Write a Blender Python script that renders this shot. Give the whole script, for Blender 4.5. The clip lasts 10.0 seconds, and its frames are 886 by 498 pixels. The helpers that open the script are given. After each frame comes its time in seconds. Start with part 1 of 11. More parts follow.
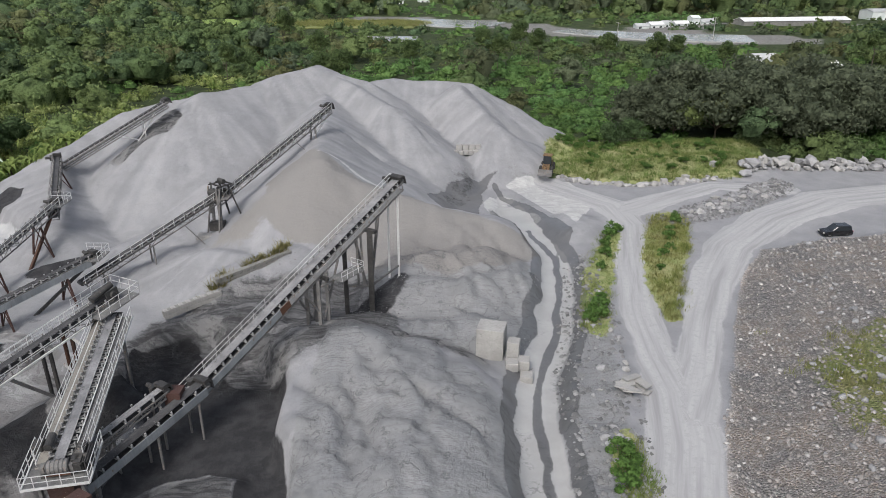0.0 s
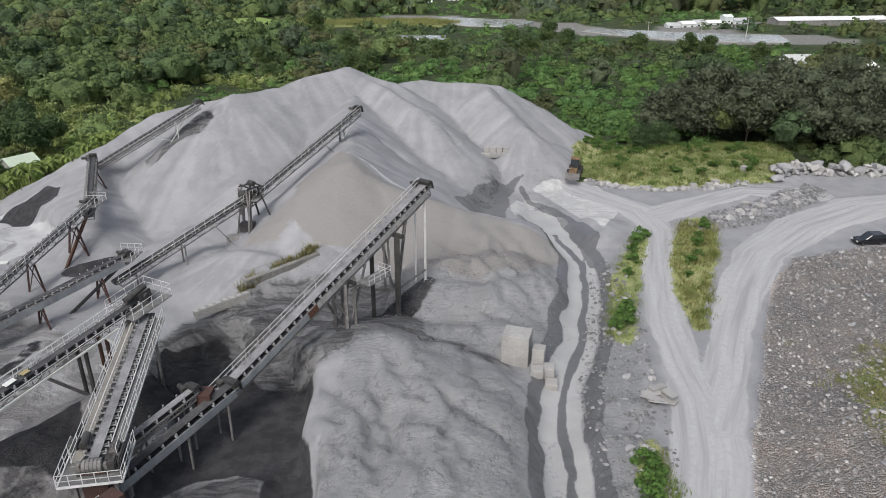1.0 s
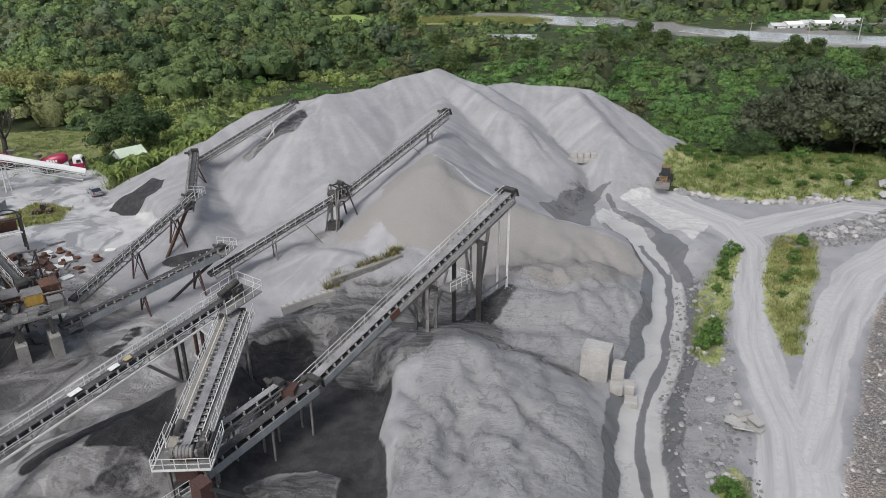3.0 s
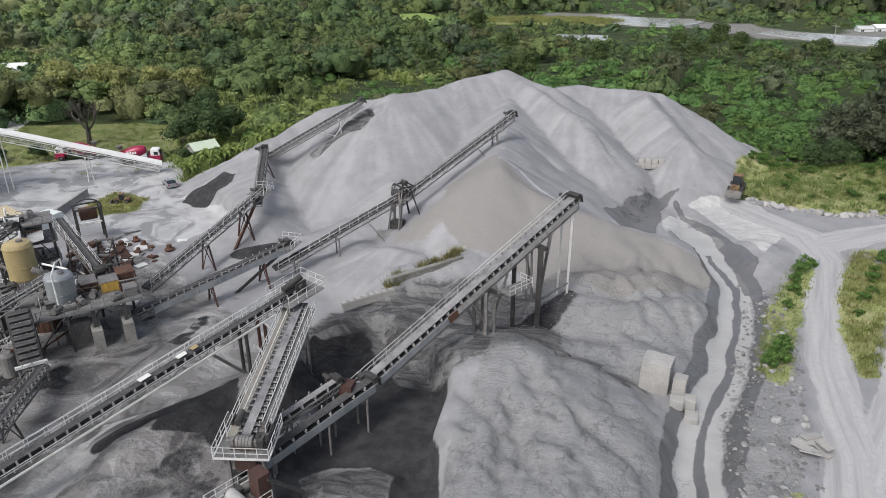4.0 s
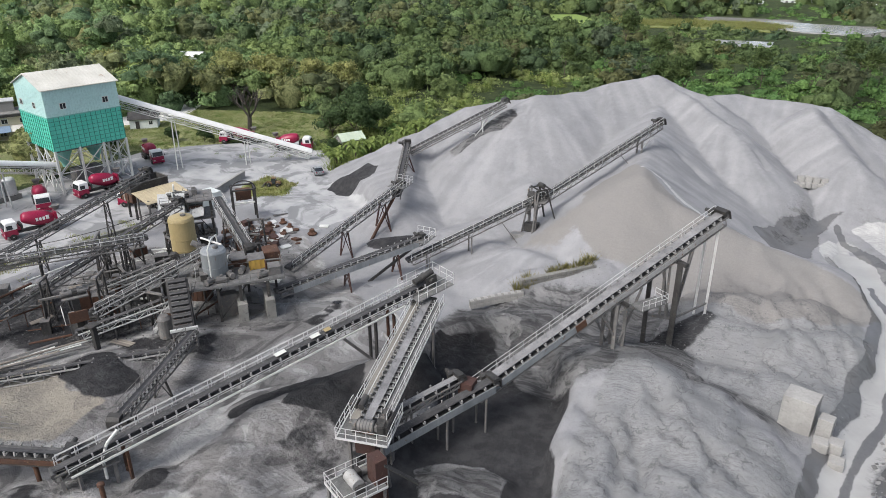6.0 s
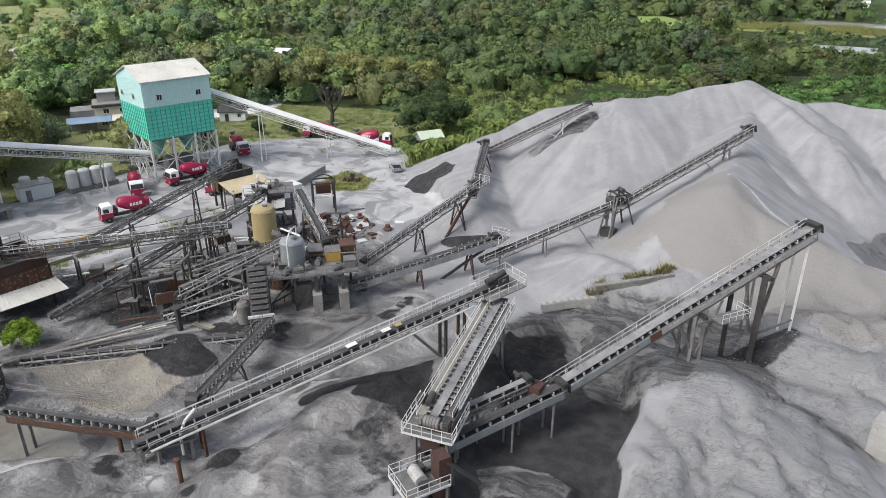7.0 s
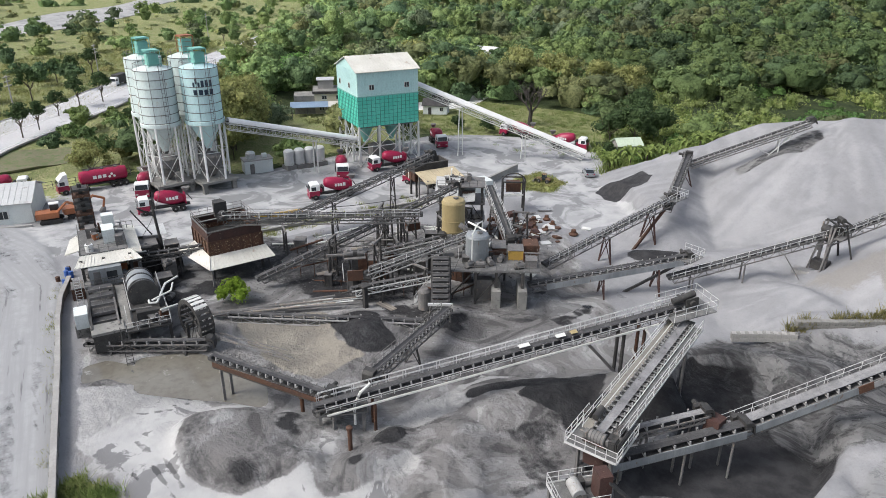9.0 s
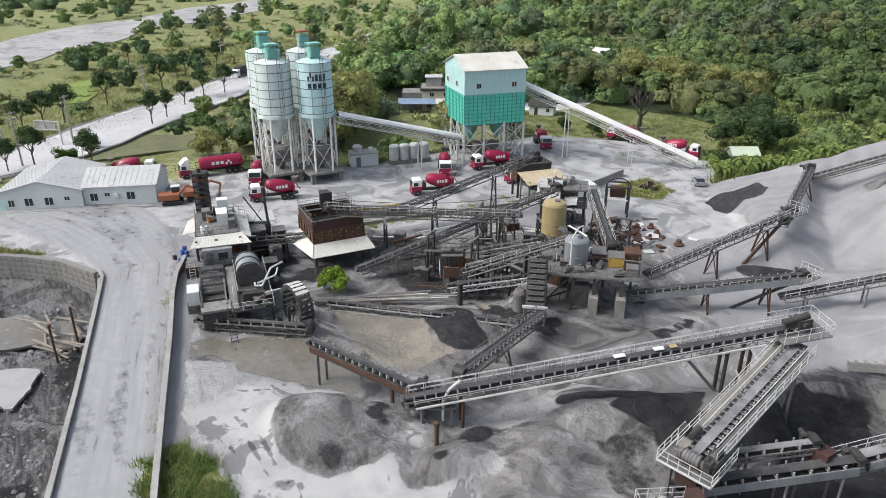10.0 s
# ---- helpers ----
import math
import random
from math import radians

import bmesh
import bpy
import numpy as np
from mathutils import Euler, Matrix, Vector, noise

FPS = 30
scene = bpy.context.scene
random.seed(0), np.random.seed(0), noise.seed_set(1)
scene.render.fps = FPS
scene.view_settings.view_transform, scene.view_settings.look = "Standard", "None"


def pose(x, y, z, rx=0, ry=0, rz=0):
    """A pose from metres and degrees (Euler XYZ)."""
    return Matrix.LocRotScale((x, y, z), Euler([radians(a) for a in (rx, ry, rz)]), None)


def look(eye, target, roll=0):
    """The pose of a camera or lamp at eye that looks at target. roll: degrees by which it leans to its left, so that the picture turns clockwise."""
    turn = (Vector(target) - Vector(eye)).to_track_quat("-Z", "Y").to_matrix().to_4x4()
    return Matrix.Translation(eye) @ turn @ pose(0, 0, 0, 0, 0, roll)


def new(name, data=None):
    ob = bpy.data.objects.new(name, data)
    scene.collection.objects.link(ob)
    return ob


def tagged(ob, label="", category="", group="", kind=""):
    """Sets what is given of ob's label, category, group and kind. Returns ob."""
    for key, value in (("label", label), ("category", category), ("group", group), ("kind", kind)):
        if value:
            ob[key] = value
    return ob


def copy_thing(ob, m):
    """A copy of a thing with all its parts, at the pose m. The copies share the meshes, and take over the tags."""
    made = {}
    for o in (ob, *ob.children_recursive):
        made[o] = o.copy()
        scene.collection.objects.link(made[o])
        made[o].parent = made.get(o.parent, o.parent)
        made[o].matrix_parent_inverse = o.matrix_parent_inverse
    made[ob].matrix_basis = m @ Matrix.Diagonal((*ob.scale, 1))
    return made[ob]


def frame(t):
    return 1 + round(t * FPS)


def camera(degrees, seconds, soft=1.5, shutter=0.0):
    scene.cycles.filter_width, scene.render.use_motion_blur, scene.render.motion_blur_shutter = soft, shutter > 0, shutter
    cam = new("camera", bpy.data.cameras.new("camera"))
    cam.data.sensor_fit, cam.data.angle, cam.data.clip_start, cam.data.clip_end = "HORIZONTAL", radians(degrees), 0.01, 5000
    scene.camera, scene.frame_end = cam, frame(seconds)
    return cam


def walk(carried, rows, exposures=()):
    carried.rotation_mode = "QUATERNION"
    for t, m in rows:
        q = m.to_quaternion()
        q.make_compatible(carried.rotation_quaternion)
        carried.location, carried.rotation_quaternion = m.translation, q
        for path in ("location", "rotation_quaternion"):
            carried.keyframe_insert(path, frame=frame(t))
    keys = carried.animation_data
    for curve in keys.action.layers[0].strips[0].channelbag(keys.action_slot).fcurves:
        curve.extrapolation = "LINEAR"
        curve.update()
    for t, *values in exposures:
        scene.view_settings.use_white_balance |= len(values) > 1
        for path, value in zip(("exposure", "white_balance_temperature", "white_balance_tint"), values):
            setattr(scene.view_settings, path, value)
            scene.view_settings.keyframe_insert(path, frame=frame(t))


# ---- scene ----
cam = camera(65.0, 10.0, 0.8)
PATH = [
    (0.0, pose(-0.00, -0.00, 40.00, 66.74, -0.21, 0.00)),
    (0.5, pose(-0.11, -0.03, 40.45, 66.64, -0.17, 0.92)),
    (1.0, pose(-0.14, 0.02, 40.97, 66.52, -0.07, 2.22)),
    (1.5, pose(-0.23, 0.05, 41.39, 66.39, -0.01, 3.69)),
    (2.0, pose(-0.31, 0.00, 41.73, 66.31, 0.02, 5.19)),
    (3.5, pose(-0.38, 0.30, 42.47, 66.16, 0.32, 11.95)),
    (4.0, pose(-0.41, 0.36, 42.65, 66.12, 0.29, 14.78)),
    (4.5, pose(-0.45, 0.41, 42.77, 66.11, 0.26, 17.65)),
    (5.0, pose(-0.48, 0.50, 42.74, 66.16, 0.31, 20.57)),
    (5.5, pose(-0.61, 0.54, 42.74, 66.16, 0.23, 23.49)),
    (7.0, pose(-0.83, 0.60, 42.61, 66.17, 0.12, 33.10)),
    (7.5, pose(-0.94, 0.59, 42.53, 66.22, 0.07, 36.73)),
    (8.0, pose(-1.06, 0.64, 42.47, 66.22, -0.02, 40.81)),
    (8.5, pose(-1.15, 0.67, 42.46, 66.25, -0.03, 45.06)),
    (9.0, pose(-1.28, 0.67, 42.43, 66.27, -0.09, 49.39)),
    (9.5, pose(-1.40, 0.68, 42.38, 66.25, -0.06, 53.74)),
    (10.0, pose(-1.49, 0.72, 42.34, 66.21, -0.11, 58.11)),
]
walk(cam, PATH, exposures=((0.0, 0.27), (4.5, 0.38), (7.0, 0.54), (10.0, 0.55)))

# ---- overcast daylight ----
SUN_EL, SUN_AZ = 48.0, 200.0
world = bpy.data.worlds.new("overcast_sky")
scene.world = world
world.use_nodes = True
wt = world.node_tree
sky = wt.nodes.new("ShaderNodeTexSky")
sky.sky_type = "NISHITA"
sky.sun_disc = False
sky.sun_elevation, sky.sun_rotation = radians(SUN_EL), radians(SUN_AZ)
sky.air_density, sky.dust_density, sky.ozone_density = 1.0, 4.0, 1.0
hsv = wt.nodes.new("ShaderNodeHueSaturation")
hsv.inputs["Saturation"].default_value = 0.62
wt.links.new(sky.outputs[0], hsv.inputs["Color"])
wt.links.new(hsv.outputs[0], wt.nodes["Background"].inputs[0])
wt.nodes["Background"].inputs[1].default_value = 0.15
sun_data = bpy.data.lights.new("sun", "SUN")
sun_data.energy, sun_data.angle, sun_data.color = 1.7, radians(20), (1.0, 0.985, 0.97)
sun = new("sun", sun_data)
sa, se = radians(SUN_AZ), radians(SUN_EL)
sun.matrix_world = look((math.sin(sa) * math.cos(se) * 300, math.cos(sa) * math.cos(se) * 300, math.sin(se) * 300), (0, 0, 0))


# ---- materials ----
def nodes_of(m):
    m.use_nodes = True
    t = m.node_tree
    return t, t.nodes, t.links, t.nodes["Principled BSDF"]


def noise_node(n, l, vec, scale, detail=4.0, rough=0.6):
    x = n.new("ShaderNodeTexNoise")
    x.inputs["Scale"].default_value, x.inputs["Detail"].default_value, x.inputs["Roughness"].default_value = scale, detail, rough
    l.new(vec, x.inputs["Vector"])
    return x.outputs["Fac"]


def ramp_node(n, l, fac, lo, hi, a=0.0, b=1.0):
    x = n.new("ShaderNodeMapRange")
    x.inputs[1].default_value, x.inputs[2].default_value, x.inputs[3].default_value, x.inputs[4].default_value = lo, hi, a, b
    l.new(fac, x.inputs[0])
    return x.outputs[0]


def mix_node(n, l, fac, a, b):
    x = n.new("ShaderNodeMix")
    x.data_type = "RGBA"
    if isinstance(fac, float):
        x.inputs[0].default_value = fac
    else:
        l.new(fac, x.inputs[0])
    for i, c in ((6, a), (7, b)):
        if isinstance(c, tuple):
            x.inputs[i].default_value = (*c, 1)
        else:
            l.new(c, x.inputs[i])
    return x.outputs[2]


def math_node(n, l, op, a, b):
    x = n.new("ShaderNodeMath")
    x.operation = op
    for i, c in ((0, a), (1, b)):
        if isinstance(c, (int, float)):
            x.inputs[i].default_value = c
        else:
            l.new(c, x.inputs[i])
    return x.outputs[0]


def surface(name, c1, c2, rough=0.7, metal=0.0, big=0.6, fine=9.0, wear=None, wear_at=0.58, bump=0.25, vary=0.0, streak=1.0):
    """Two-scale mottled surface; wear is a third colour that shows in patches; streak stretches it downwards."""
    m = bpy.data.materials.new(name)
    t, n, l, b = nodes_of(m)
    tc = n.new("ShaderNodeTexCoord")
    mp = n.new("ShaderNodeMapping")
    mp.inputs["Scale"].default_value = (1, 1, 1 / streak)
    l.new(tc.outputs["Object"], mp.inputs["Vector"])
    v = mp.outputs[0]
    f1, f2 = noise_node(n, l, v, big), noise_node(n, l, v, fine, 6.0, 0.7)
    col = mix_node(n, l, ramp_node(n, l, f1, 0.35, 0.65), c1, c2)
    dark = tuple(0.62 * x for x in c1)
    col = mix_node(n, l, ramp_node(n, l, f2, 0.45, 0.75, 0.0, 0.55), col, dark)
    if wear:
        f3 = noise_node(n, l, v, big * 3.1, 8.0, 0.72)
        col = mix_node(n, l, ramp_node(n, l, f3, wear_at, wear_at + 0.06), col, wear)
    if vary:
        oi = n.new("ShaderNodeObjectInfo")
        hs = n.new("ShaderNodeHueSaturation")
        l.new(ramp_node(n, l, oi.outputs["Random"], 0, 1, 1 - vary, 1 + vary), hs.inputs["Value"])
        l.new(col, hs.inputs["Color"])
        col = hs.outputs[0]
    l.new(col, b.inputs["Base Color"])
    l.new(ramp_node(n, l, f2, 0.3, 0.7, max(0.05, rough - 0.12), min(1, rough + 0.12)), b.inputs["Roughness"])
    b.inputs["Metallic"].default_value = metal
    if bump:
        bp = n.new("ShaderNodeBump")
        bp.inputs["Strength"].default_value, bp.inputs["Distance"].default_value = bump, 0.05
        l.new(f2, bp.inputs["Height"])
        l.new(bp.outputs[0], b.inputs["Normal"])
    return m


GALV = surface("galvanised_steel", (0.58, 0.585, 0.58), (0.44, 0.445, 0.44), 0.6, 0.15, 0.5, 12, (0.20, 0.14, 0.10), 0.63)
DUSTY = surface("dusty_steel", (0.105, 0.103, 0.102), (0.18, 0.175, 0.17), 0.75, 0.1, 0.8, 10, (0.25, 0.20, 0.16), 0.58)
DARKSTEEL = surface("dark_steel", (0.032, 0.031, 0.031), (0.065, 0.063, 0.06), 0.7, 0.2, 0.7, 9, (0.13, 0.11, 0.09), 0.6)
RUST = surface("rusty_steel", (0.10, 0.047, 0.027), (0.06, 0.034, 0.025), 0.85, 0.1, 0.7, 8, (0.22, 0.13, 0.08), 0.6, 0.4)
RUSTRED = surface("red_oxide_steel", (0.062, 0.028, 0.022), (0.045, 0.024, 0.02), 0.8, 0.0, 0.8, 8, (0.2, 0.15, 0.12), 0.62)
RUBBER = surface("conveyor_rubber", (0.035, 0.035, 0.037), (0.07, 0.07, 0.072), 0.75, 0.0, 0.9, 7, (0.20, 0.20, 0.20), 0.62, 0.2)
BELTDUST = surface("dusty_belt", (0.13, 0.13, 0.135), (0.24, 0.24, 0.245), 0.8, 0.0, 0.5, 6, (0.07, 0.07, 0.07), 0.6, 0.2)
ROLLER = surface("roller_steel", (0.05, 0.05, 0.05), (0.10, 0.10, 0.10), 0.6, 0.3, 2.0, 9)
PALESTEEL = surface("pale_painted_steel", (0.62, 0.63, 0.60), (0.50, 0.51, 0.49), 0.6, 0.0, 0.6, 8, (0.27, 0.2, 0.14), 0.63)
WHITEROOF = surface("white_roof_sheet", (0.62, 0.61, 0.56), (0.5, 0.49, 0.44), 0.6, 0.0, 0.25, 4, (0.36, 0.31, 0.25), 0.6)
TEALPAINT = surface("teal_painted_frame", (0.16, 0.42, 0.36), (0.22, 0.47, 0.42), 0.6, 0.0, 0.5, 6, (0.35, 0.3, 0.24), 0.64)
PALEBLUE = surface("pale_blue_cladding", (0.40, 0.60, 0.59), (0.45, 0.64, 0.63), 0.5, 0.0, 0.15, 3, None, bump=0.05)
MESHGREEN = surface("green_mesh_sheet", (0.08, 0.53, 0.40), (0.13, 0.60, 0.47), 0.55, 0.0, 0.4, 6, (0.16, 0.52, 0.43), 0.58, 0.1)
SILOBLUE = surface("pale_silo_plate", (0.46, 0.66, 0.67), (0.52, 0.70, 0.71), 0.5, 0.0, 0.25, 5, (0.34, 0.33, 0.28), 0.62, 0.1, streak=3.0)
SILOWHITE = surface("worn_white_silo_plate", (0.54, 0.64, 0.63), (0.62, 0.68, 0.66), 0.55, 0.0, 0.25, 5, (0.34, 0.27, 0.2), 0.6, 0.1, streak=3.0)
CONC = surface("pale_concrete", (0.33, 0.325, 0.312), (0.24, 0.235, 0.226), 0.85, 0.0, 0.4, 5, (0.2, 0.2, 0.19), 0.6)
OLDCONC = surface("stained_concrete", (0.24, 0.235, 0.22), (0.15, 0.15, 0.14), 0.9, 0.0, 0.4, 5, (0.09, 0.09, 0.085), 0.58)
TANKYEL = surface("mustard_tank_paint", (0.34, 0.28, 0.14), (0.28, 0.22, 0.11), 0.5, 0.0, 0.4, 5, (0.34, 0.32, 0.24), 0.62, 0.1, streak=3)
TANKGREY = surface("weathered_tank_plate", (0.34, 0.36, 0.37), (0.20, 0.22, 0.235), 0.5, 0.4, 0.5, 6, (0.2, 0.14, 0.1), 0.62, 0.1, streak=3)
REDPAINT = surface("red_truck_paint", (0.286, 0.008, 0.047), (0.238, 0.008, 0.042), 0.35, 0.0, 0.4, 5, (0.34, 0.06, 0.055), 0.66, 0.05)
WHITEPAINT = surface("white_truck_paint", (0.74, 0.74, 0.73), (0.66, 0.66, 0.65), 0.4, 0.0, 0.4, 5, None, bump=0.05)
BLACKPAINT = surface("black_car_paint", (0.012, 0.012, 0.014), (0.018, 0.018, 0.02), 0.2, 0.0, 0.4, 5, None, bump=0.0)
SILVERPAINT = surface("silver_car_paint", (0.30, 0.32, 0.33), (0.34, 0.36, 0.37), 0.3, 0.5, 0.4, 5, None, bump=0.0)
ORANGE = surface("worn_orange_paint", (0.33, 0.115, 0.045), (0.24, 0.09, 0.04), 0.6, 0.0, 0.8, 7, (0.14, 0.08, 0.05), 0.58)
OLDYELLOW = surface("rusty_faded_yellow_paint", (0.24, 0.165, 0.07), (0.15, 0.085, 0.045), 0.8, 0.0, 0.8, 7, (0.07, 0.04, 0.03), 0.5)
YELLOWMC = surface("worn_yellow_paint", (0.45, 0.30, 0.05), (0.38, 0.24, 0.06), 0.6, 0.0, 0.8, 7, (0.14, 0.08, 0.05), 0.57)
TYRE = surface("tyre_rubber", (0.02, 0.02, 0.02), (0.035, 0.033, 0.03), 0.85, 0.0, 1.5, 8)
GLASSDARK = surface("dark_window_glass", (0.02, 0.025, 0.03), (0.03, 0.035, 0.04), 0.12, 0.0, 0.5, 3, None, bump=0.0)
SHEETGREY = surface("dusty_side_sheet", (0.36, 0.36, 0.35), (0.26, 0.26, 0.255), 0.7, 0.0, 0.8, 6, (0.17, 0.10, 0.07), 0.57)
RUSTBIN = surface("flaking_rusty_plate", (0.11, 0.05, 0.028), (0.07, 0.036, 0.025), 0.85, 0.0, 1.1, 7, (0.38, 0.28, 0.17), 0.56, 0.4)
IDLER = surface("dusty_idler_bracket", (0.40, 0.40, 0.395), (0.27, 0.27, 0.265), 0.7, 0.1, 1.0, 8, (0.12, 0.09, 0.07), 0.6)
TANGRATE = surface("dusty_board_walkway", (0.25, 0.235, 0.205), (0.19, 0.18, 0.16), 0.85, 0.0, 0.7, 9, (0.12, 0.11, 0.1), 0.6)
GRATE = surface("walkway_grating", (0.11, 0.11, 0.11), (0.17, 0.17, 0.165), 0.8, 0.1, 1.0, 14, (0.3, 0.3, 0.29), 0.6)
BARK = surface("bark", (0.07, 0.055, 0.04), (0.12, 0.10, 0.08), 0.9, 0.0, 1.5, 8)
ROOFGREY = surface("weathered_roof_sheet", (0.42, 0.43, 0.43), (0.50, 0.51, 0.51), 0.6, 0.1, 0.2, 4, (0.25, 0.23, 0.21), 0.6)
CREAM = surface("cream_render", (0.55, 0.51, 0.38), (0.47, 0.44, 0.33), 0.8, 0.0, 0.3, 5, (0.33, 0.31, 0.26), 0.62)
WALLWHITE = surface("off_white_render", (0.62, 0.66, 0.65), (0.55, 0.59, 0.58), 0.8, 0.0, 0.3, 5, (0.34, 0.35, 0.33), 0.63)
STONE = surface("grey_rock", (0.30, 0.30, 0.30), (0.19, 0.19, 0.195), 0.85, 0.0, 0.8, 5, (0.34, 0.335, 0.32), 0.62, 0.5, vary=0.25)
TIMBER = surface("weathered_timber", (0.28, 0.25, 0.21), (0.18, 0.16, 0.14), 0.85, 0.0, 0.6, 9, None, vary=0.25)
BLUEPAINT = surface("blue_drum_paint", (0.03, 0.10, 0.35), (0.04, 0.12, 0.38), 0.5, 0.0, 0.8, 7)


def leaf_material(name, a, b_, c, hue_scale=0.05, tinted=False, grain_scale=1.5):
    m = bpy.data.materials.new(name)
    t, n, l, b = nodes_of(m)
    g = n.new("ShaderNodeNewGeometry")
    tc = n.new("ShaderNodeTexCoord")
    f = noise_node(n, l, tc.outputs["Object"], hue_scale, 3.0)
    col = mix_node(n, l, ramp_node(n, l, f, 0.35, 0.65), a, b_)
    col = mix_node(n, l, ramp_node(n, l, g.outputs["Random Per Island"], 0.0, 1.0, 0.0, 0.45), col, c)
    tint = n.new("ShaderNodeVertexColor")
    tint.layer_name = "tint"
    # the tint layer carries crown brightness graded by bearing from the camera
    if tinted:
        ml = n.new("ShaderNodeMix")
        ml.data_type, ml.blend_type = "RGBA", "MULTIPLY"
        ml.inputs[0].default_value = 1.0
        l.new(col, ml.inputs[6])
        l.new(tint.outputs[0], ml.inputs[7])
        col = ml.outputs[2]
    grain = noise_node(n, l, tc.outputs["Object"], grain_scale, 3.0, 0.65)
    col = mix_node(n, l, ramp_node(n, l, grain, 0.46, 0.60, 0.0, 0.55), col, tuple(0.42 * x for x in c))
    bp = n.new("ShaderNodeBump")
    bp.inputs["Strength"].default_value, bp.inputs["Distance"].default_value = 0.9, 0.8 / grain_scale
    l.new(grain, bp.inputs["Height"])
    l.new(bp.outputs[0], b.inputs["Normal"])
    l.new(col, b.inputs["Base Color"])
    b.inputs["Roughness"].default_value = 0.75
    b.inputs["Specular IOR Level"].default_value = 0.15
    tr = n.new("ShaderNodeBsdfTranslucent")
    l.new(col, tr.inputs["Color"])
    ms = n.new("ShaderNodeMixShader")
    ms.inputs[0].default_value = 0.15 if tinted else 0.3
    l.new(b.outputs[0], ms.inputs[1])
    l.new(tr.outputs[0], ms.inputs[2])
    l.new(ms.outputs[0], n["Material Output"].inputs[0])
    return m


LEAF_WOOD = leaf_material("mixed_woodland_leaves", (0.088, 0.135, 0.048), (0.150, 0.200, 0.068), (0.068, 0.098, 0.045), 0.10)
LEAF_SCRUB = leaf_material("bright_scrub_leaves", (0.105, 0.200, 0.045), (0.150, 0.255, 0.070), (0.080, 0.140, 0.045), 0.05)
LEAF_GREY = leaf_material("grey_green_leaves", (0.094, 0.114, 0.070), (0.118, 0.138, 0.086), (0.062, 0.078, 0.050), 0.1)
LEAF_DARK = leaf_material("dark_green_leaves", (0.074, 0.120, 0.050), (0.098, 0.152, 0.062), (0.055, 0.086, 0.038), 0.1)
LEAF_BAMBOO = leaf_material("yellow_green_bamboo_leaves", (0.35, 0.355, 0.135), (0.29, 0.32, 0.125), (0.22, 0.235, 0.09), 0.1)
LEAF_LIME = leaf_material("lime_green_leaves", (0.22, 0.32, 0.035), (0.2, 0.30, 0.04), (0.14, 0.24, 0.03), 0.5)
GRASS = leaf_material("grass_blades", (0.24, 0.275, 0.08), (0.34, 0.31, 0.14), (0.15, 0.19, 0.06), 0.35)
WEEDS = leaf_material("bright_weed_leaves", (0.16, 0.24, 0.065), (0.26, 0.26, 0.11), (0.14, 0.21, 0.055), 0.3)
DRYGRASS = leaf_material("dry_reed_blades", (0.26, 0.23, 0.10), (0.20, 0.18, 0.08), (0.12, 0.13, 0.05), 0.3)
BANANA = leaf_material("banana_leaves", (0.19, 0.27, 0.07), (0.25, 0.29, 0.10), (0.13, 0.20, 0.05), 0.2)

WOOD_T = leaf_material("woodland_canopy_leaves", (0.118, 0.175, 0.056), (0.160, 0.220, 0.070), (0.090, 0.135, 0.050), 0.05, True)
SCRUB_T = leaf_material("scrub_canopy_leaves", (0.105, 0.200, 0.050), (0.150, 0.262, 0.070), (0.075, 0.145, 0.042), 0.05, True)
BAMBOO_T = leaf_material("bamboo_canopy_leaves", (0.150, 0.168, 0.060), (0.130, 0.155, 0.060), (0.095, 0.110, 0.048), 0.1, True)
GREY_T = leaf_material("grey_canopy_leaves", (0.110, 0.142, 0.068), (0.128, 0.160, 0.078), (0.080, 0.105, 0.055), 0.1, True)
DARK_T = leaf_material("dark_canopy_leaves", (0.080, 0.128, 0.050), (0.100, 0.152, 0.060), (0.058, 0.092, 0.040), 0.1, True)
BANANA_T = leaf_material("reed_scrub_leaves", (0.24, 0.31, 0.08), (0.29, 0.33, 0.11), (0.17, 0.23, 0.07), 0.2, True)
MEADOW_T = leaf_material("meadow_scrub_leaves", (0.20, 0.24, 0.085), (0.28, 0.28, 0.13), (0.14, 0.17, 0.065), 0.1, True)

# ---- building tools ----
ORG = {}


def thing(name, at, label, category, group="", kind=""):
    ob = new(name)
    ob.empty_display_size = 0.3
    ob.location = at
    ORG[ob.name] = Vector(at)
    return tagged(ob, label, category, group, kind)


def mesh_of(name, bm, material, smooth=False):
    me = bpy.data.meshes.new(name)
    bm.to_mesh(me)
    bm.free()
    me.materials.append(material)
    if smooth:
        me.shade_smooth()
    return me


def part(name, bm, material, parent, label="", smooth=False):
    """Links a bmesh, given in world metres, as one mesh object under a thing or a part."""
    o = ORG[parent.name]
    bmesh.ops.translate(bm, verts=bm.verts, vec=-o)
    ob = new(name, mesh_of(name, bm, material, smooth))
    ob.parent = parent
    ORG[ob.name] = o
    if label:
        ob["label"] = label
    return ob


def piece(name, me, m, parent):
    """A part on shared mesh data, at the world pose m."""
    ob = new(name, me)
    ob.parent = parent
    ob.matrix_basis = Matrix.Translation(-ORG[parent.name]) @ m
    ORG[ob.name] = ORG[parent.name]
    return ob


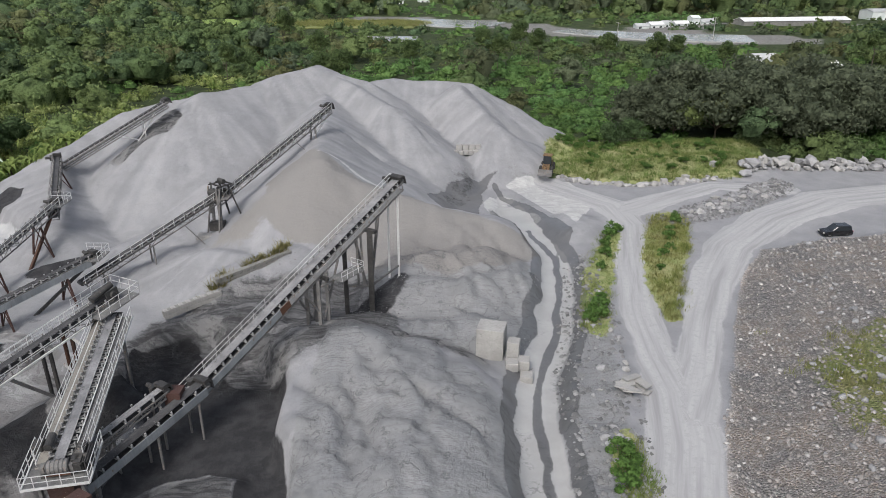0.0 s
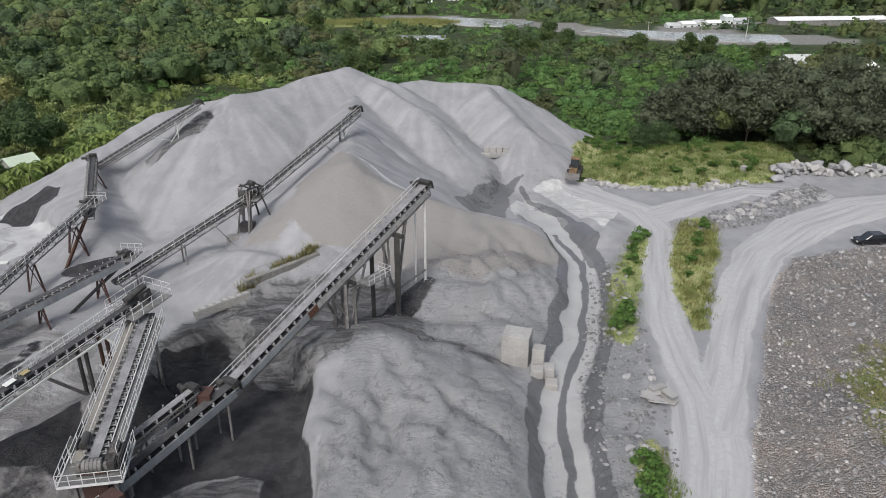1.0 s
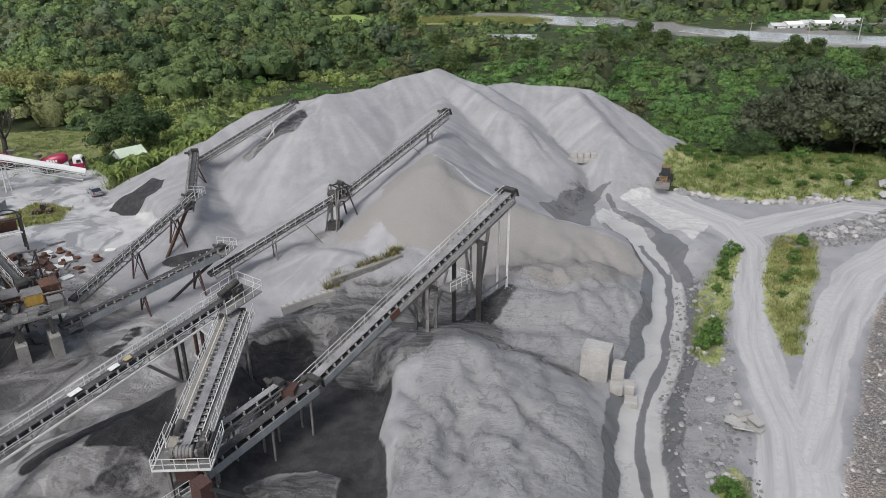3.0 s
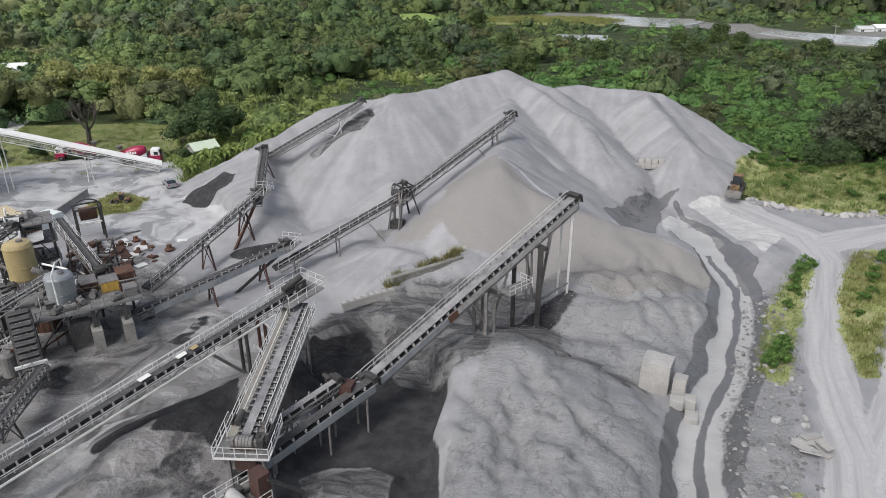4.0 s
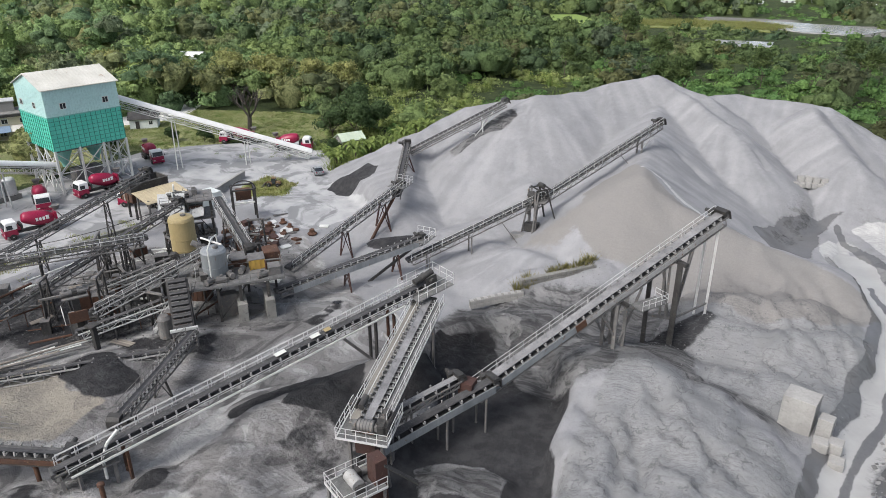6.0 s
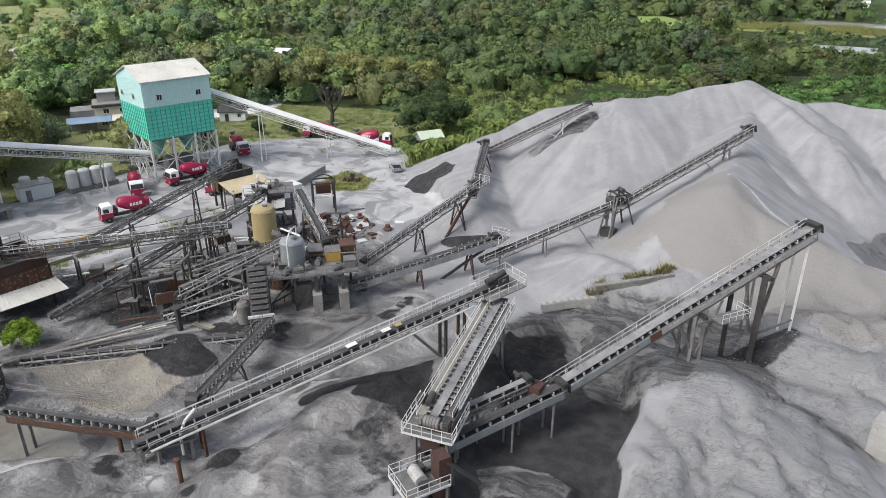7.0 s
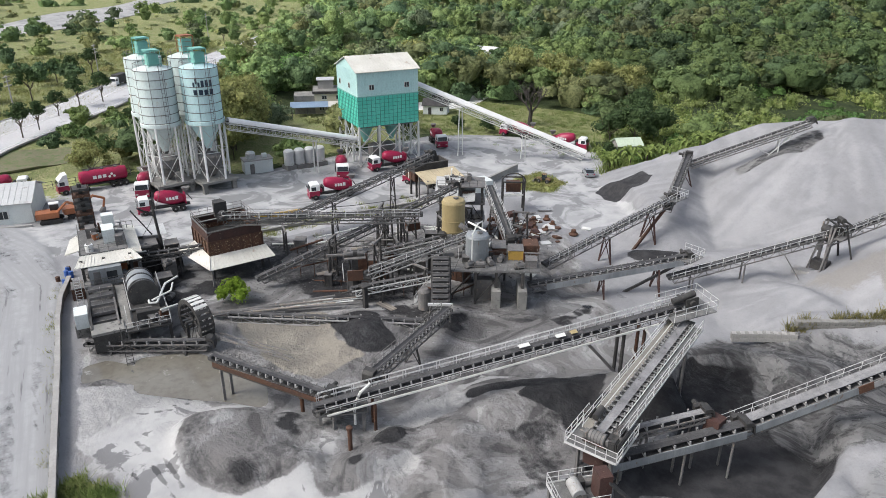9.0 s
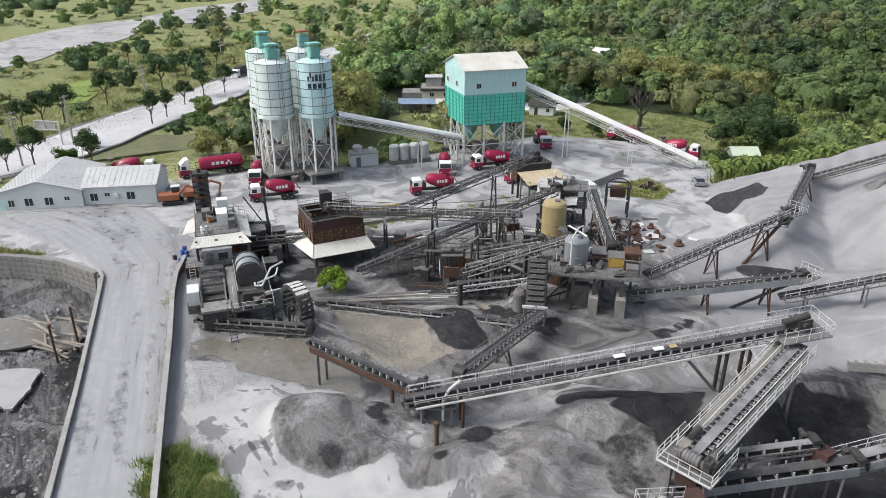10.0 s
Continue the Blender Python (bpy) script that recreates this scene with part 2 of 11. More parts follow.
def whole(name, bm, material, label, category, group="", kind="", at=None, smooth=False):
    """A thing that is one single mesh."""
    if at is not None:
        bmesh.ops.translate(bm, verts=bm.verts, vec=-Vector(at))
    ob = new(name, mesh_of(name, bm, material, smooth))
    if at is not None:
        ob.location = at
    ORG[ob.name] = Vector(at) if at is not None else Vector()
    return tagged(ob, label, category, group, kind)


def B():
    return bmesh.new()


def quad_box(bm, corners):
    v = [bm.verts.new(c) for c in corners]
    for f in ((0, 3, 2, 1), (4, 5, 6, 7), (0, 1, 5, 4), (1, 2, 6, 5), (2, 3, 7, 6), (3, 0, 4, 7)):
        bm.faces.new([v[i] for i in f])


def box(bm, x0, y0, z0, x1, y1, z1, m=None):
    c = [Vector(p) for p in ((x0, y0, z0), (x1, y0, z0), (x1, y1, z0), (x0, y1, z0), (x0, y0, z1), (x1, y0, z1), (x1, y1, z1), (x0, y1, z1))]
    quad_box(bm, [m @ p for p in c] if m else c)
    return bm


def axes(p, q, up=(0, 0, 1)):
    d = (Vector(q) - Vector(p)).normalized()
    u = Vector(up)
    if abs(d.dot(u)) > 0.98:
        u = Vector((1, 0, 0))
    s = u.cross(d).normalized()
    return d, s, d.cross(s)


def beam(bm, p, q, w, h=None, up=(0, 0, 1)):
    h = h or w
    p, q = Vector(p), Vector(q)
    d, s, n = axes(p, q, up)
    s, n = s * w / 2, n * h / 2
    quad_box(bm, [p - s - n, p + s - n, p + s + n, p - s + n, q - s - n, q + s - n, q + s + n, q - s + n])
    return bm


def tube(bm, p, q, r, n=10, r2=None, caps=True):
    p, q = Vector(p), Vector(q)
    d, s, u = axes(p, q)
    r2 = r if r2 is None else r2
    a = [bm.verts.new(p + (s * math.cos(i * 2 * math.pi / n) + u * math.sin(i * 2 * math.pi / n)) * r) for i in range(n)]
    b = [bm.verts.new(q + (s * math.cos(i * 2 * math.pi / n) + u * math.sin(i * 2 * math.pi / n)) * r2) for i in range(n)]
    for i in range(n):
        j = (i + 1) % n
        bm.faces.new((a[i], a[j], b[j], b[i]))
    if caps:
        bm.faces.new(a[::-1])
        bm.faces.new(b)
    return bm


def pipe(bm, pts, r, n=8):
    for p, q in zip(pts, pts[1:]):
        tube(bm, p, q, r, n)
    return bm


def lathe(bm, at, profile, n=28, m=None):
    """Turned body; profile is (radius, height) from the bottom up."""
    at = Vector(at)
    rings = []
    for r, z in profile:
        ring = [Vector((r * math.cos(i * 2 * math.pi / n), r * math.sin(i * 2 * math.pi / n), z)) for i in range(n)]
        rings.append([bm.verts.new(at + (m @ c if m else c)) for c in ring])
    for a, b in zip(rings, rings[1:]):
        for i in range(n):
            j = (i + 1) % n
            bm.faces.new((a[i], a[j], b[j], b[i]))
    bm.faces.new(rings[0][::-1])
    bm.faces.new(rings[-1])
    return bm


def prism(bm, outline, z0, z1, m=None):
    """Upright prism over a plan outline (counter-clockwise)."""
    a = [bm.verts.new(m @ Vector((x, y, z0)) if m else (x, y, z0)) for x, y in outline]
    b = [bm.verts.new(m @ Vector((x, y, z1)) if m else (x, y, z1)) for x, y in outline]
    k = len(outline)
    for i in range(k):
        j = (i + 1) % k
        bm.faces.new((a[i], a[j], b[j], b[i]))
    bm.faces.new(a[::-1])
    bm.faces.new(b)
    return bm


def lerp(p, q, f):
    return Vector(p) * (1 - f) + Vector(q) * f


def rope(pts, r, n_=6):
    """One continuous round cable through the points."""
    bm = B()
    rings = []
    for k, p in enumerate(pts):
        d, s, u = axes(pts[max(0, k - 1)], pts[min(len(pts) - 1, k + 1)])
        rings.append([bm.verts.new(Vector(p) + (s * math.cos(i * 6.2832 / n_) + u * math.sin(i * 6.2832 / n_)) * r) for i in range(n_)])
    for a, c in zip(rings, rings[1:]):
        for i in range(n_):
            bm.faces.new((a[i], a[(i + 1) % n_], c[(i + 1) % n_], c[i]))
    bm.faces.new(rings[0][::-1])
    bm.faces.new(rings[-1])
    return bm

# ---- lie of the land ----
def lattice(ix, iy, k):
    h = np.sin(ix * 127.1 + iy * 311.7 + k * 74.7) * 43758.5453
    return h - np.floor(h)


def vnoise(x, y, k=0):
    ix, iy = np.floor(x), np.floor(y)
    fx, fy = x - ix, y - iy
    fx, fy = fx * fx * (3 - 2 * fx), fy * fy * (3 - 2 * fy)
    a, b = lattice(ix, iy, k), lattice(ix + 1, iy, k)
    c, d = lattice(ix, iy + 1, k), lattice(ix + 1, iy + 1, k)
    return (a * (1 - fx) + b * fx) * (1 - fy) + (c * (1 - fx) + d * fx) * fy


def fbm(x, y, size, octaves=4, k=0):
    s, amp, tot = 0.0, 1.0, 0.0
    for i in range(octaves):
        s = s + amp * (vnoise(x / size * 2 ** i + 17.3 * i, y / size * 2 ** i - 9.1 * i, k + i) - 0.5)
        tot += amp
        amp *= 0.5
    return s / tot


def seg_dist(x, y, p, q):
    dx, dy = q[0] - p[0], q[1] - p[1]
    t = np.clip(((x - p[0]) * dx + (y - p[1]) * dy) / max(dx * dx + dy * dy, 1e-9), 0, 1)
    return np.hypot(x - p[0] - t * dx, y - p[1] - t * dy), t


def stroke(x, y, pts, soft=1.0):
    """Mask of a band along points (x, y, half width)."""
    out = np.zeros(np.shape(x))
    for p, q in zip(pts, pts[1:]):
        d, t = seg_dist(x, y, p, q)
        out = np.maximum(out, np.clip(0.5 + (p[2] * (1 - t) + q[2] * t - d) / soft, 0, 1))
    return out


def area(x, y, pts, soft=1.5):
    """Mask of a polygon with soft edges."""
    inside = np.zeros(np.shape(x), bool)
    d = np.full(np.shape(x), 1e9)
    for p, q in zip(pts, pts[1:] + pts[:1]):
        hit = ((p[1] > y) != (q[1] > y)) & (x < (q[0] - p[0]) * (y - p[1]) / (q[1] - p[1] + 1e-12) + p[0])
        inside ^= hit
        d = np.minimum(d, seg_dist(x, y, p, q)[0])
    return np.clip(0.5 + np.where(inside, d, -d) / soft, 0, 1)


# heaps: crest from one point to the next (x, y, height), slope of the flanks
HEAPS = [
    ((-45.2, 120.6, 14.9), (-43.4, 124.4, 16.4), 0.60), ((-43.4, 124.4, 16.6), (-36, 133, 16.2), 0.60), ((-63, 114.7, 9.4), (-56, 123.5, 13.4), 0.62), ((-56, 123.5, 13.4), (-45, 124.2, 15.8), 0.62), ((-61, 104.5, 6.0), (-63, 114.7, 9.4), 0.5), ((-55.5, 93, 3.4), (-61, 104.5, 6.0), 0.42), ((-36, 133, 16.2), (-33, 136, 17.3), 0.62), ((-33, 136, 17.3), (-24.2, 143, 18.6), 0.62),
    ((-24.2, 143, 18.6), (-16, 141.5, 16.0), 0.62), ((-16, 146, 14.6), (-10, 150, 14.9), 0.60), ((-10, 150, 14.9), (5.6, 150, 14.0), 0.60), ((2.8, 146, 14.6), (10.6, 134.5, 8.6), 0.66), ((10.6, 134.5, 8.6), (16, 131.5, 3.4), 0.66),
    ((5.6, 150, 14.0), (14.2, 149.6, 9.8), 0.62), ((14.2, 149.6, 9.8), (23.5, 151, 4.6), 0.58), ((23.5, 151, 4.6), (30, 152, 0.8), 0.5), ((-24.2, 143, 18.6), (-10.5, 132.5, 13.0), 0.66), ((-10.5, 132.5, 13.0), (-7.5, 129.5, 11.0), 0.66),
    ((-20, 116, 12.8), (-24, 143, 15), 0.60), ((-18.5, 99, 12), (-20, 116, 12.6), 0.58),
    ((-18.5, 99, 12), (-11.7, 96.8, 9), 0.60), ((-11.7, 96.8, 9), (-1, 94.8, 6), 0.58), ((-1, 94.8, 6), (6.5, 96.0, 4), 0.55), ((6.5, 96, 4), (12.5, 92.5, 0.8), 0.5),
    ((-30, 99, 4.0), (-40, 108, 6.5), 0.45), ((-31, 84, 3.6), (-24, 82, 3.8), 0.40), ((-26, 79, 3.6), (-19, 84, 4.5), 0.5), ((-44, 88, 2.0), (-36, 98, 3.5), 0.4),
    ((-4, 77, 3.6), (2, 76.5, 3.2), 0.55), ((2, 76.5, 3.2), (9, 80, 2.2), 0.5), ((-3, 81, 4.2), (4, 84, 3.6), 0.5), ((-2, 68, 1.8), (4, 69.5, 1.6), 0.35),
    ((-9.7, 61.9, 5.2), (-5, 59, 4.4), 0.55), ((-5, 59, 4.4), (-2, 49.5, 4.2), 0.42), ((-2, 49.5, 4.2), (-4.2, 38, 4.2), 0.40), ((-9.7, 61.9, 5), (-9.5, 48, 3.6), 0.42), ((-9.5, 48, 3.6), (-8, 36, 3.6), 0.42),
    ((-72.6, 103.6, 2.6), (-69.6, 105.4, 2.9), 0.5), ((9, 127, 2.4), (6, 131, 5), 0.5), ((2, 136, 6), (-6, 132, 8), 0.55),
    ((-54.4, 18.8, 2.8), (-51.4, 21.2, 2.6), 0.62), ((-51, 24, 1.8), (-49, 27, 1.2), 0.55), ((-43.2, 26, 1.1), (-43.6, 31, 1.2), 0.6), ((-49.6, 19.8, 1.9), (-46.6, 22.8, 1.5), 0.6), ((-61.5, 40.5, 1.6), (-59.5, 38.5, 1.4), 0.3), ((-39, 43.5, 2.6), (-37.5, 46.5, 2.4), 0.42), ((-40, 36, 1.8), (-37, 33, 1.6), 0.4),
    ((-35, 52, 2.2), (-31, 55, 2.8), 0.45), ((-27, 66, 2.6), (-22, 70, 2.4), 0.4), ((-30, 60, 2.0), (-26, 62, 2.0), 0.5), ((-30, 31, 1.5), (-34, 30, 2.0), 0.5),
    ((-40, 84, 1.2), (-37, 88, 2.2), 0.35), ((-51.5, 83.0, 1.8), (-49, 85, 1.7), 0.42), ((20, 131, 1.6), (58, 136, 2.4), 0.25), ((30, 142, 2.0), (62, 145, 2.6), 0.25), ((20, 99, 1.2), (22, 104, 1.4), 0.4),
]
CREEK = [(10.6, 117.5, 1.4), (11.6, 110.5, 2.6), (13.6, 102.4, 2.6), (16.4, 91.3, 2.3), (14.9, 78.8, 2.5), (12.2, 67.6, 2.5), (9.8, 58.8, 2.5), (8.6, 51.6, 2.4), (8.7, 46.4, 2.3), (8.9, 40, 2.3), (9.5, 25, 2.4)]
ROAD_A = [(20, 123, 3.0), (28.7, 111.8, 3.2), (29.8, 102.6, 2.6), (26.3, 87.5, 2.3), (23.6, 73, 2.1), (22.9, 63, 2.3), (23.0, 56.9, 3.0), (21.6, 49.3, 3.3), (19.4, 43, 3.2), (17.5, 30, 3.2)]
ROAD_B = [(110, 124, 5), (79.7, 118.5, 4.5), (67.5, 115.2, 4.5), (53.5, 105.6, 4.2), (42.2, 93.6, 3.3), (35.5, 82.2, 2.7), (30.7, 71.6, 2.3), (26.8, 62, 2.4), (22.6, 53.3, 3)]
ROAD_T = [(29.5, 108.5, 3.2), (40, 116.0, 2.8), (50, 122.5, 2.3), (62, 121, 3.0)]
LANE = [(-132, 3, 9), (-122, 8, 9), (-113, 10.6, 7.4), (-100, 11.6, 5.2), (-90.8, 9.4, 4.5), (-79.2, 6.6, 4.3), (-69, 4.1, 4.1), (-61.1, 2.1, 4.1), (-53.8, 0.3, 4.0), (-38, -3.6, 4.0)]
HIGHWAY = [(-152, -60, 9.5), (-163, -8, 9.5), (-174.5, 11.5, 9.5), (-184.5, 20.5, 9.5), (-200, 37, 9.5), (-215, 53.2, 9.0), (-233.5, 69.4, 8.5), (-277, 121, 7.5), (-297, 142, 7.5), (-400, 250, 7.5)]
RIVER = [(-300, -60, 10), (-358.7, 1.7, 10), (-440, 58, 12), (-540, 149, 16), (-760, 330, 20)]
PIT = [(-101, 5.6), (-97.5, 5.2), (-87, 2.9), (-71.5, -0.7), (-56, -4.5), (-42, -8), (-40, -30), (-122, -30), (-120.5, -12.5), (-115.6, -6.2), (-112.2, -2.0), (-108, 2.0)]
PITPOND = [(-104, -12), (-101.5, -4), (-97.5, 1.0), (-92, 2.9), (-90.0, 0.6), (-93, -6), (-96, -14)]
SILTPOND = [(-91, -11), (-87, -3.4), (-84, -2.6), (-79, -6), (-82, -13)]
SLOPE = [(100, 108), (76, 102), (67, 98.6), (57.5, 96.6), (46.6, 92.6), (39.2, 83.0), (33.6, 69), (28.8, 58), (24.6, 49), (21.4, 38), (20, 30), (100, 30)]
POOL = [(-72.6, 18.6), (-70.1, 22.7), (-65.9, 24.9), (-60.4, 25.8), (-57.1, 24.7), (-61.3, 22), (-63.7, 20.1), (-67.1, 17.1)]
PUDDLE = [(-75.6, 12.4), (-75.3, 14.7), (-73.1, 16.2), (-69.8, 15.9), (-72.6, 14.2), (-73.0, 11.7)]
SLUDGE = [(-55.3, 15.2), (-58.4, 17.4), (-57.6, 20.5), (-55.3, 23.6), (-52.6, 25.8), (-49.1, 29.0), (-47.6, 28.6), (-48.2, 26.0), (-45.4, 24.4), (-45.0, 20.8), (-46.2, 17.2), (-51.4, 14.8)]
SLUDGETOP = [(-54.4, 16.8), (-56.2, 19.0), (-54.2, 22.4), (-50.2, 23.6), (-49.8, 20.8), (-50.8, 17.4)]
LEDGE = [(-28.5, 69), (-25.5, 64), (-21.5, 59.5), (-15, 59), (-14, 66), (-20, 70)]
LUMPS = [(-25, 43.5), (-22.6, 46), (-19.7, 46.5), (-17, 45.5), (-16.5, 42), (-22.5, 40.4)]
DARKPIT = [(-25.5, 68), (-19, 65.5), (-15.5, 60), (-14.8, 55), (-14.6, 50), (-12.2, 43), (-11, 34), (-25, 33), (-27, 40), (-27, 48), (-27, 56), (-33, 60), (-34, 66)]
YARD = [(-150, 14), (-128, 16), (-118, 18), (-102, 22), (-95, 40), (-92, 62), (-84, 90), (-66, 84), (-62, 96), (-72, 103), (-79, 106), (-82, 113), (-88, 122), (-100, 128), (-114, 121), (-124, 108), (-128, 94), (-126, 60), (-142, 40), (-150, 30)]


def height(x, y):
    x, y = np.asarray(x, float), np.asarray(y, float)
    wx, wy = x + 3.0 * fbm(x, y, 11, 3, 5), y + 3.0 * fbm(x, y, 11, 3, 9)
    h = np.zeros(x.shape)
    acc = np.full(x.shape, 0.0)
    for p, q, s in HEAPS:
        d, t = seg_dist(wx, wy, p, q)
        z = p[2] * (1 - t) + q[2] * t
        d = np.sqrt(d * d + 1.0) - 1.0
        acc = np.maximum(acc, z - s * d)
    heap = acc
    # dug faces and loose ground round the heaps
    dug = area(wx, wy, DARKPIT, 1.0)
    heap = heap * (1 - dug)
    calm = 1 - 0.75 * np.clip((heap - 4) / 3, 0, 1)
    h = heap + np.clip(heap, 0, 1) * (0.7 * fbm(x, y, 7, 4, 2) + 0.35 * calm * fbm(x, y, 2.2, 3, 3))
    # slumped edges high on the heap
    for pts in ([(-4.8, 135.8), (-3.4, 136.6), (-0.9, 137.4), (0.1, 135.6), (0.3, 133.6)], [(-4.6, 129.4), (-3.6, 128.2), (-2.4, 126)], [(-14.4, 116.6), (-12, 116.4), (-9.4, 115.2)]):
        h = h - 0.8 * stroke(wx, wy, [(a_, b_, 0.35) for a_, b_ in pts], 1.0) * np.clip(heap, 0, 1)
    work = area(x, y, [(-60, 10), (20, 30), (20, 100), (-50, 110), (-66, 70)], 14.0)
    h = h + work * (0.8 * np.abs(fbm(x, y, 8, 4, 12)) + 0.4 * fbm(x, y, 2.6, 4, 15)) * np.clip(4 - heap, 0, 1)
    ridge = 1 - 2 * np.abs(vnoise(x / 5.5 + 0.7 * vnoise(x / 2.3, y / 2.3, 8), y / 5.5, 33) - 0.5)
    h = h + area(x, y, [(-16, 66), (-4, 66), (12, 56), (10, 30), (-14, 30)], 3.0) * np.clip(heap - 0.5, 0, 1) * 0.38 * (ridge - 0.6)
    # broken ledges where the wet sand was cut and slumped
    saw = (0.62 * x + 0.30 * y) / 2.6 + 2.4 * fbm(x, y, 6, 3, 151)
    saw = (saw - np.floor(saw)) * (vnoise(x / 6, y / 6, 157) > 0.35)
    led = np.maximum(area(x, y, [(-13, 66), (-4, 66), (6, 58), (9, 48), (9, 30), (-13, 30)], 2.0), area(x, y, [(-4, 90), (12, 92), (13, 76), (8, 64), (-4, 68), (-12, 80)], 2.0))
    led = np.maximum(led, area(x, y, [(-42, 24), (-38, 48), (-30, 66), (-16, 82), (-14, 72), (-24, 56), (-30, 36), (-34, 22)], 3.0) * 0.8)
    h = h + led * np.clip(h, 0, 1) * 0.65 * (saw - 0.5)
    for pts in [[(-8.7, 53.6), (-6.9, 49.8), (-4.7, 43.2)], [(-2.0, 52.6), (-0.9, 49.5), (-1.9, 45.4)], [(-13.1, 55.0), (-8.7, 49.8), (-7.3, 43.9)], [(-6.2, 56.2), (-1.1, 52.0), (3.4, 48.8)]]:
        h = h - 0.7 * stroke(x + 0.8 * fbm(x, y, 4, 3, 171), y, [(a_, b_, 0.3) for a_, b_ in pts], 0.8)
    h = h - 1.2 * dug
    h = h + area(wx, wy, LUMPS, 1.6) * (1.3 + 1.2 * fbm(x, y, 3, 3, 161))
    # rubble slope beside the haul road
    s = area(x, y, SLOPE, 2.5)
    rise = np.clip((x - 0.38 * (y - 46) - 27) * 0.24, 0, 7) * np.clip((100 - y) / 26, 0.12, 1)
    h = h * (1 - s) + s * (rise + 1.1 * fbm(x, y, 8, 5, 21) + 0.5 * fbm(x, y, 1.9, 3, 23))
    # eroded bank between creek and road
    bank = stroke(x, y, [(19.5, 86, 2.0), (17.5, 72, 3.0), (15.5, 60, 3.6), (14.5, 46, 3.2), (13.5, 30, 3)], 2.0)
    h = h + bank * (0.6 + 1.1 * fbm(x, y, 3.5, 4, 31))
    # roads and tracks lie smooth
    for pts, z, soft in ((ROAD_A, 0.25, 2.0), (ROAD_B, 0.35, 2.5), (ROAD_T, 0.3, 2.0), (LANE, 0.3, 0.8)):
        m = stroke(x, y, pts, soft)
        h = h * (1 - m) + m * (z + 0.10 * fbm(x, y, 3, 3, 41))
    m = stroke(x, y, CREEK, 1.8)
    h = h * (1 - m) + m * (-0.9 + 0.18 * fbm(x, y, 2.5, 3, 43))
    m = area(x, y, PIT, 0.8)
    h = h * (1 - m) + m * (-4.0 + 2.4 * fbm(x, y, 9, 4, 51) + 0.8 * fbm(x, y, 2.0, 3, 53))
    m = np.maximum(area(x, y, PITPOND, 2.5), area(x, y, SILTPOND, 2.5))
    h = h * (1 - m) + m * -5.2
    top_ = stroke(x, y, [(-54, 19, 6), (-46, 22, 6)], 2)
    h = h + top_ * np.clip(h, 0, 1) * (0.9 * fbm(x, y, 3.0, 4, 63))
    h = np.where((top_ > 0.3) & (h > 1.5), 1.5 + 0.25 * (h - 1.5), h)
    m = np.maximum(area(wx, wy, POOL, 3.0), area(wx, wy, PUDDLE, 2.0) * 0.8)
    h = h * (1 - m) + m * -1.1
    m = area(x, y, YARD, 2.0)
    h = h * (1 - m) + m * (0.06 * fbm(x, y, 6, 2, 61))
    m = stroke(x, y, [(a, c, w + 4.0) for a, c, w in HIGHWAY], 4.0)
    h = h * (1 - m) + m * 0.5
    # rolling land beyond the works
    far = np.clip((np.hypot(x + 40, y - 60) - 190) / 120, 0, 1)
    h = h + far * (4 * fbm(x, y, 160, 3, 71) + 1.0) * (1 - area(x, y, [(-140, -80), (-150, 50), (-200, 80), (-330, 210), (-900, 500), (-1200, -200)], 60))
    return h


def ground_z(x, y):
    return float(height(np.array([x]), np.array([y]))[0])


def steps(lo, hi, fine_lo, fine_hi, d):
    a = list(np.arange(fine_lo, fine_hi + d / 2, d))
    g, x = d, fine_hi
    while x < hi:
        g *= 1.09
        x += g
        a.append(x)
    g, x = d, fine_lo
    while x > lo:
        g *= 1.09
        x -= g
        a.insert(0, x)
    return np.array(a)


GX, GY = np.meshgrid(steps(-3500, 3500, -132, 82, 0.54), steps(-1500, 3500, -12, 158, 0.54))
GZ = height(GX, GY)
nr, nc = GX.shape

# streaks that run down the flanks of the heaps
best = np.full(GX.shape, -1e9)
flow = np.zeros(GX.shape)
for i_, (p, q, s) in enumerate(HEAPS):
    d, t = seg_dist(GX, GY, p, q)
    z = p[2] * (1 - t) + q[2] * t - s * d
    cx, cy = p[0] + t * (q[0] - p[0]), p[1] + t * (q[1] - p[1])
    ang = np.arctan2(GY - cy, GX - cx) * 7 + t * np.hypot(q[0] - p[0], q[1] - p[1]) * 0.9
    f = 0.6 * vnoise(ang + 40 * i_, d * 0.08, 3) + 0.4 * vnoise(ang * 2.7 + 11 * i_, d * 0.15, 4)
    flow = np.where(z > best, f, flow)
    best = np.maximum(best, z)
flow = np.where(best > 0.2, flow, 0.5)
GZ = GZ + np.where(best > 1.0, 0.16 * (flow - 0.5), 0)
me = bpy.data.meshes.new("ground")
co = np.stack([GX, GY, GZ], -1).reshape(-1, 3)
idx = np.arange(nr * nc).reshape(nr, nc)
fa = np.stack([idx[:-1, :-1], idx[:-1, 1:], idx[1:, 1:], idx[1:, :-1]], -1).reshape(-1, 4)
me.vertices.add(len(co))
me.vertices.foreach_set("co", co.ravel())
me.loops.add(fa.size)
me.loops.foreach_set("vertex_index", fa.ravel())
me.polygons.add(len(fa))
me.polygons.foreach_set("loop_start", np.arange(0, fa.size, 4))
me.update(calc_edges=True)
me.shade_smooth()
ground = new("ground", me)
tagged(ground, "grey sand and gravel quarry ground with tracks and heaps", "ground", kind="structure")

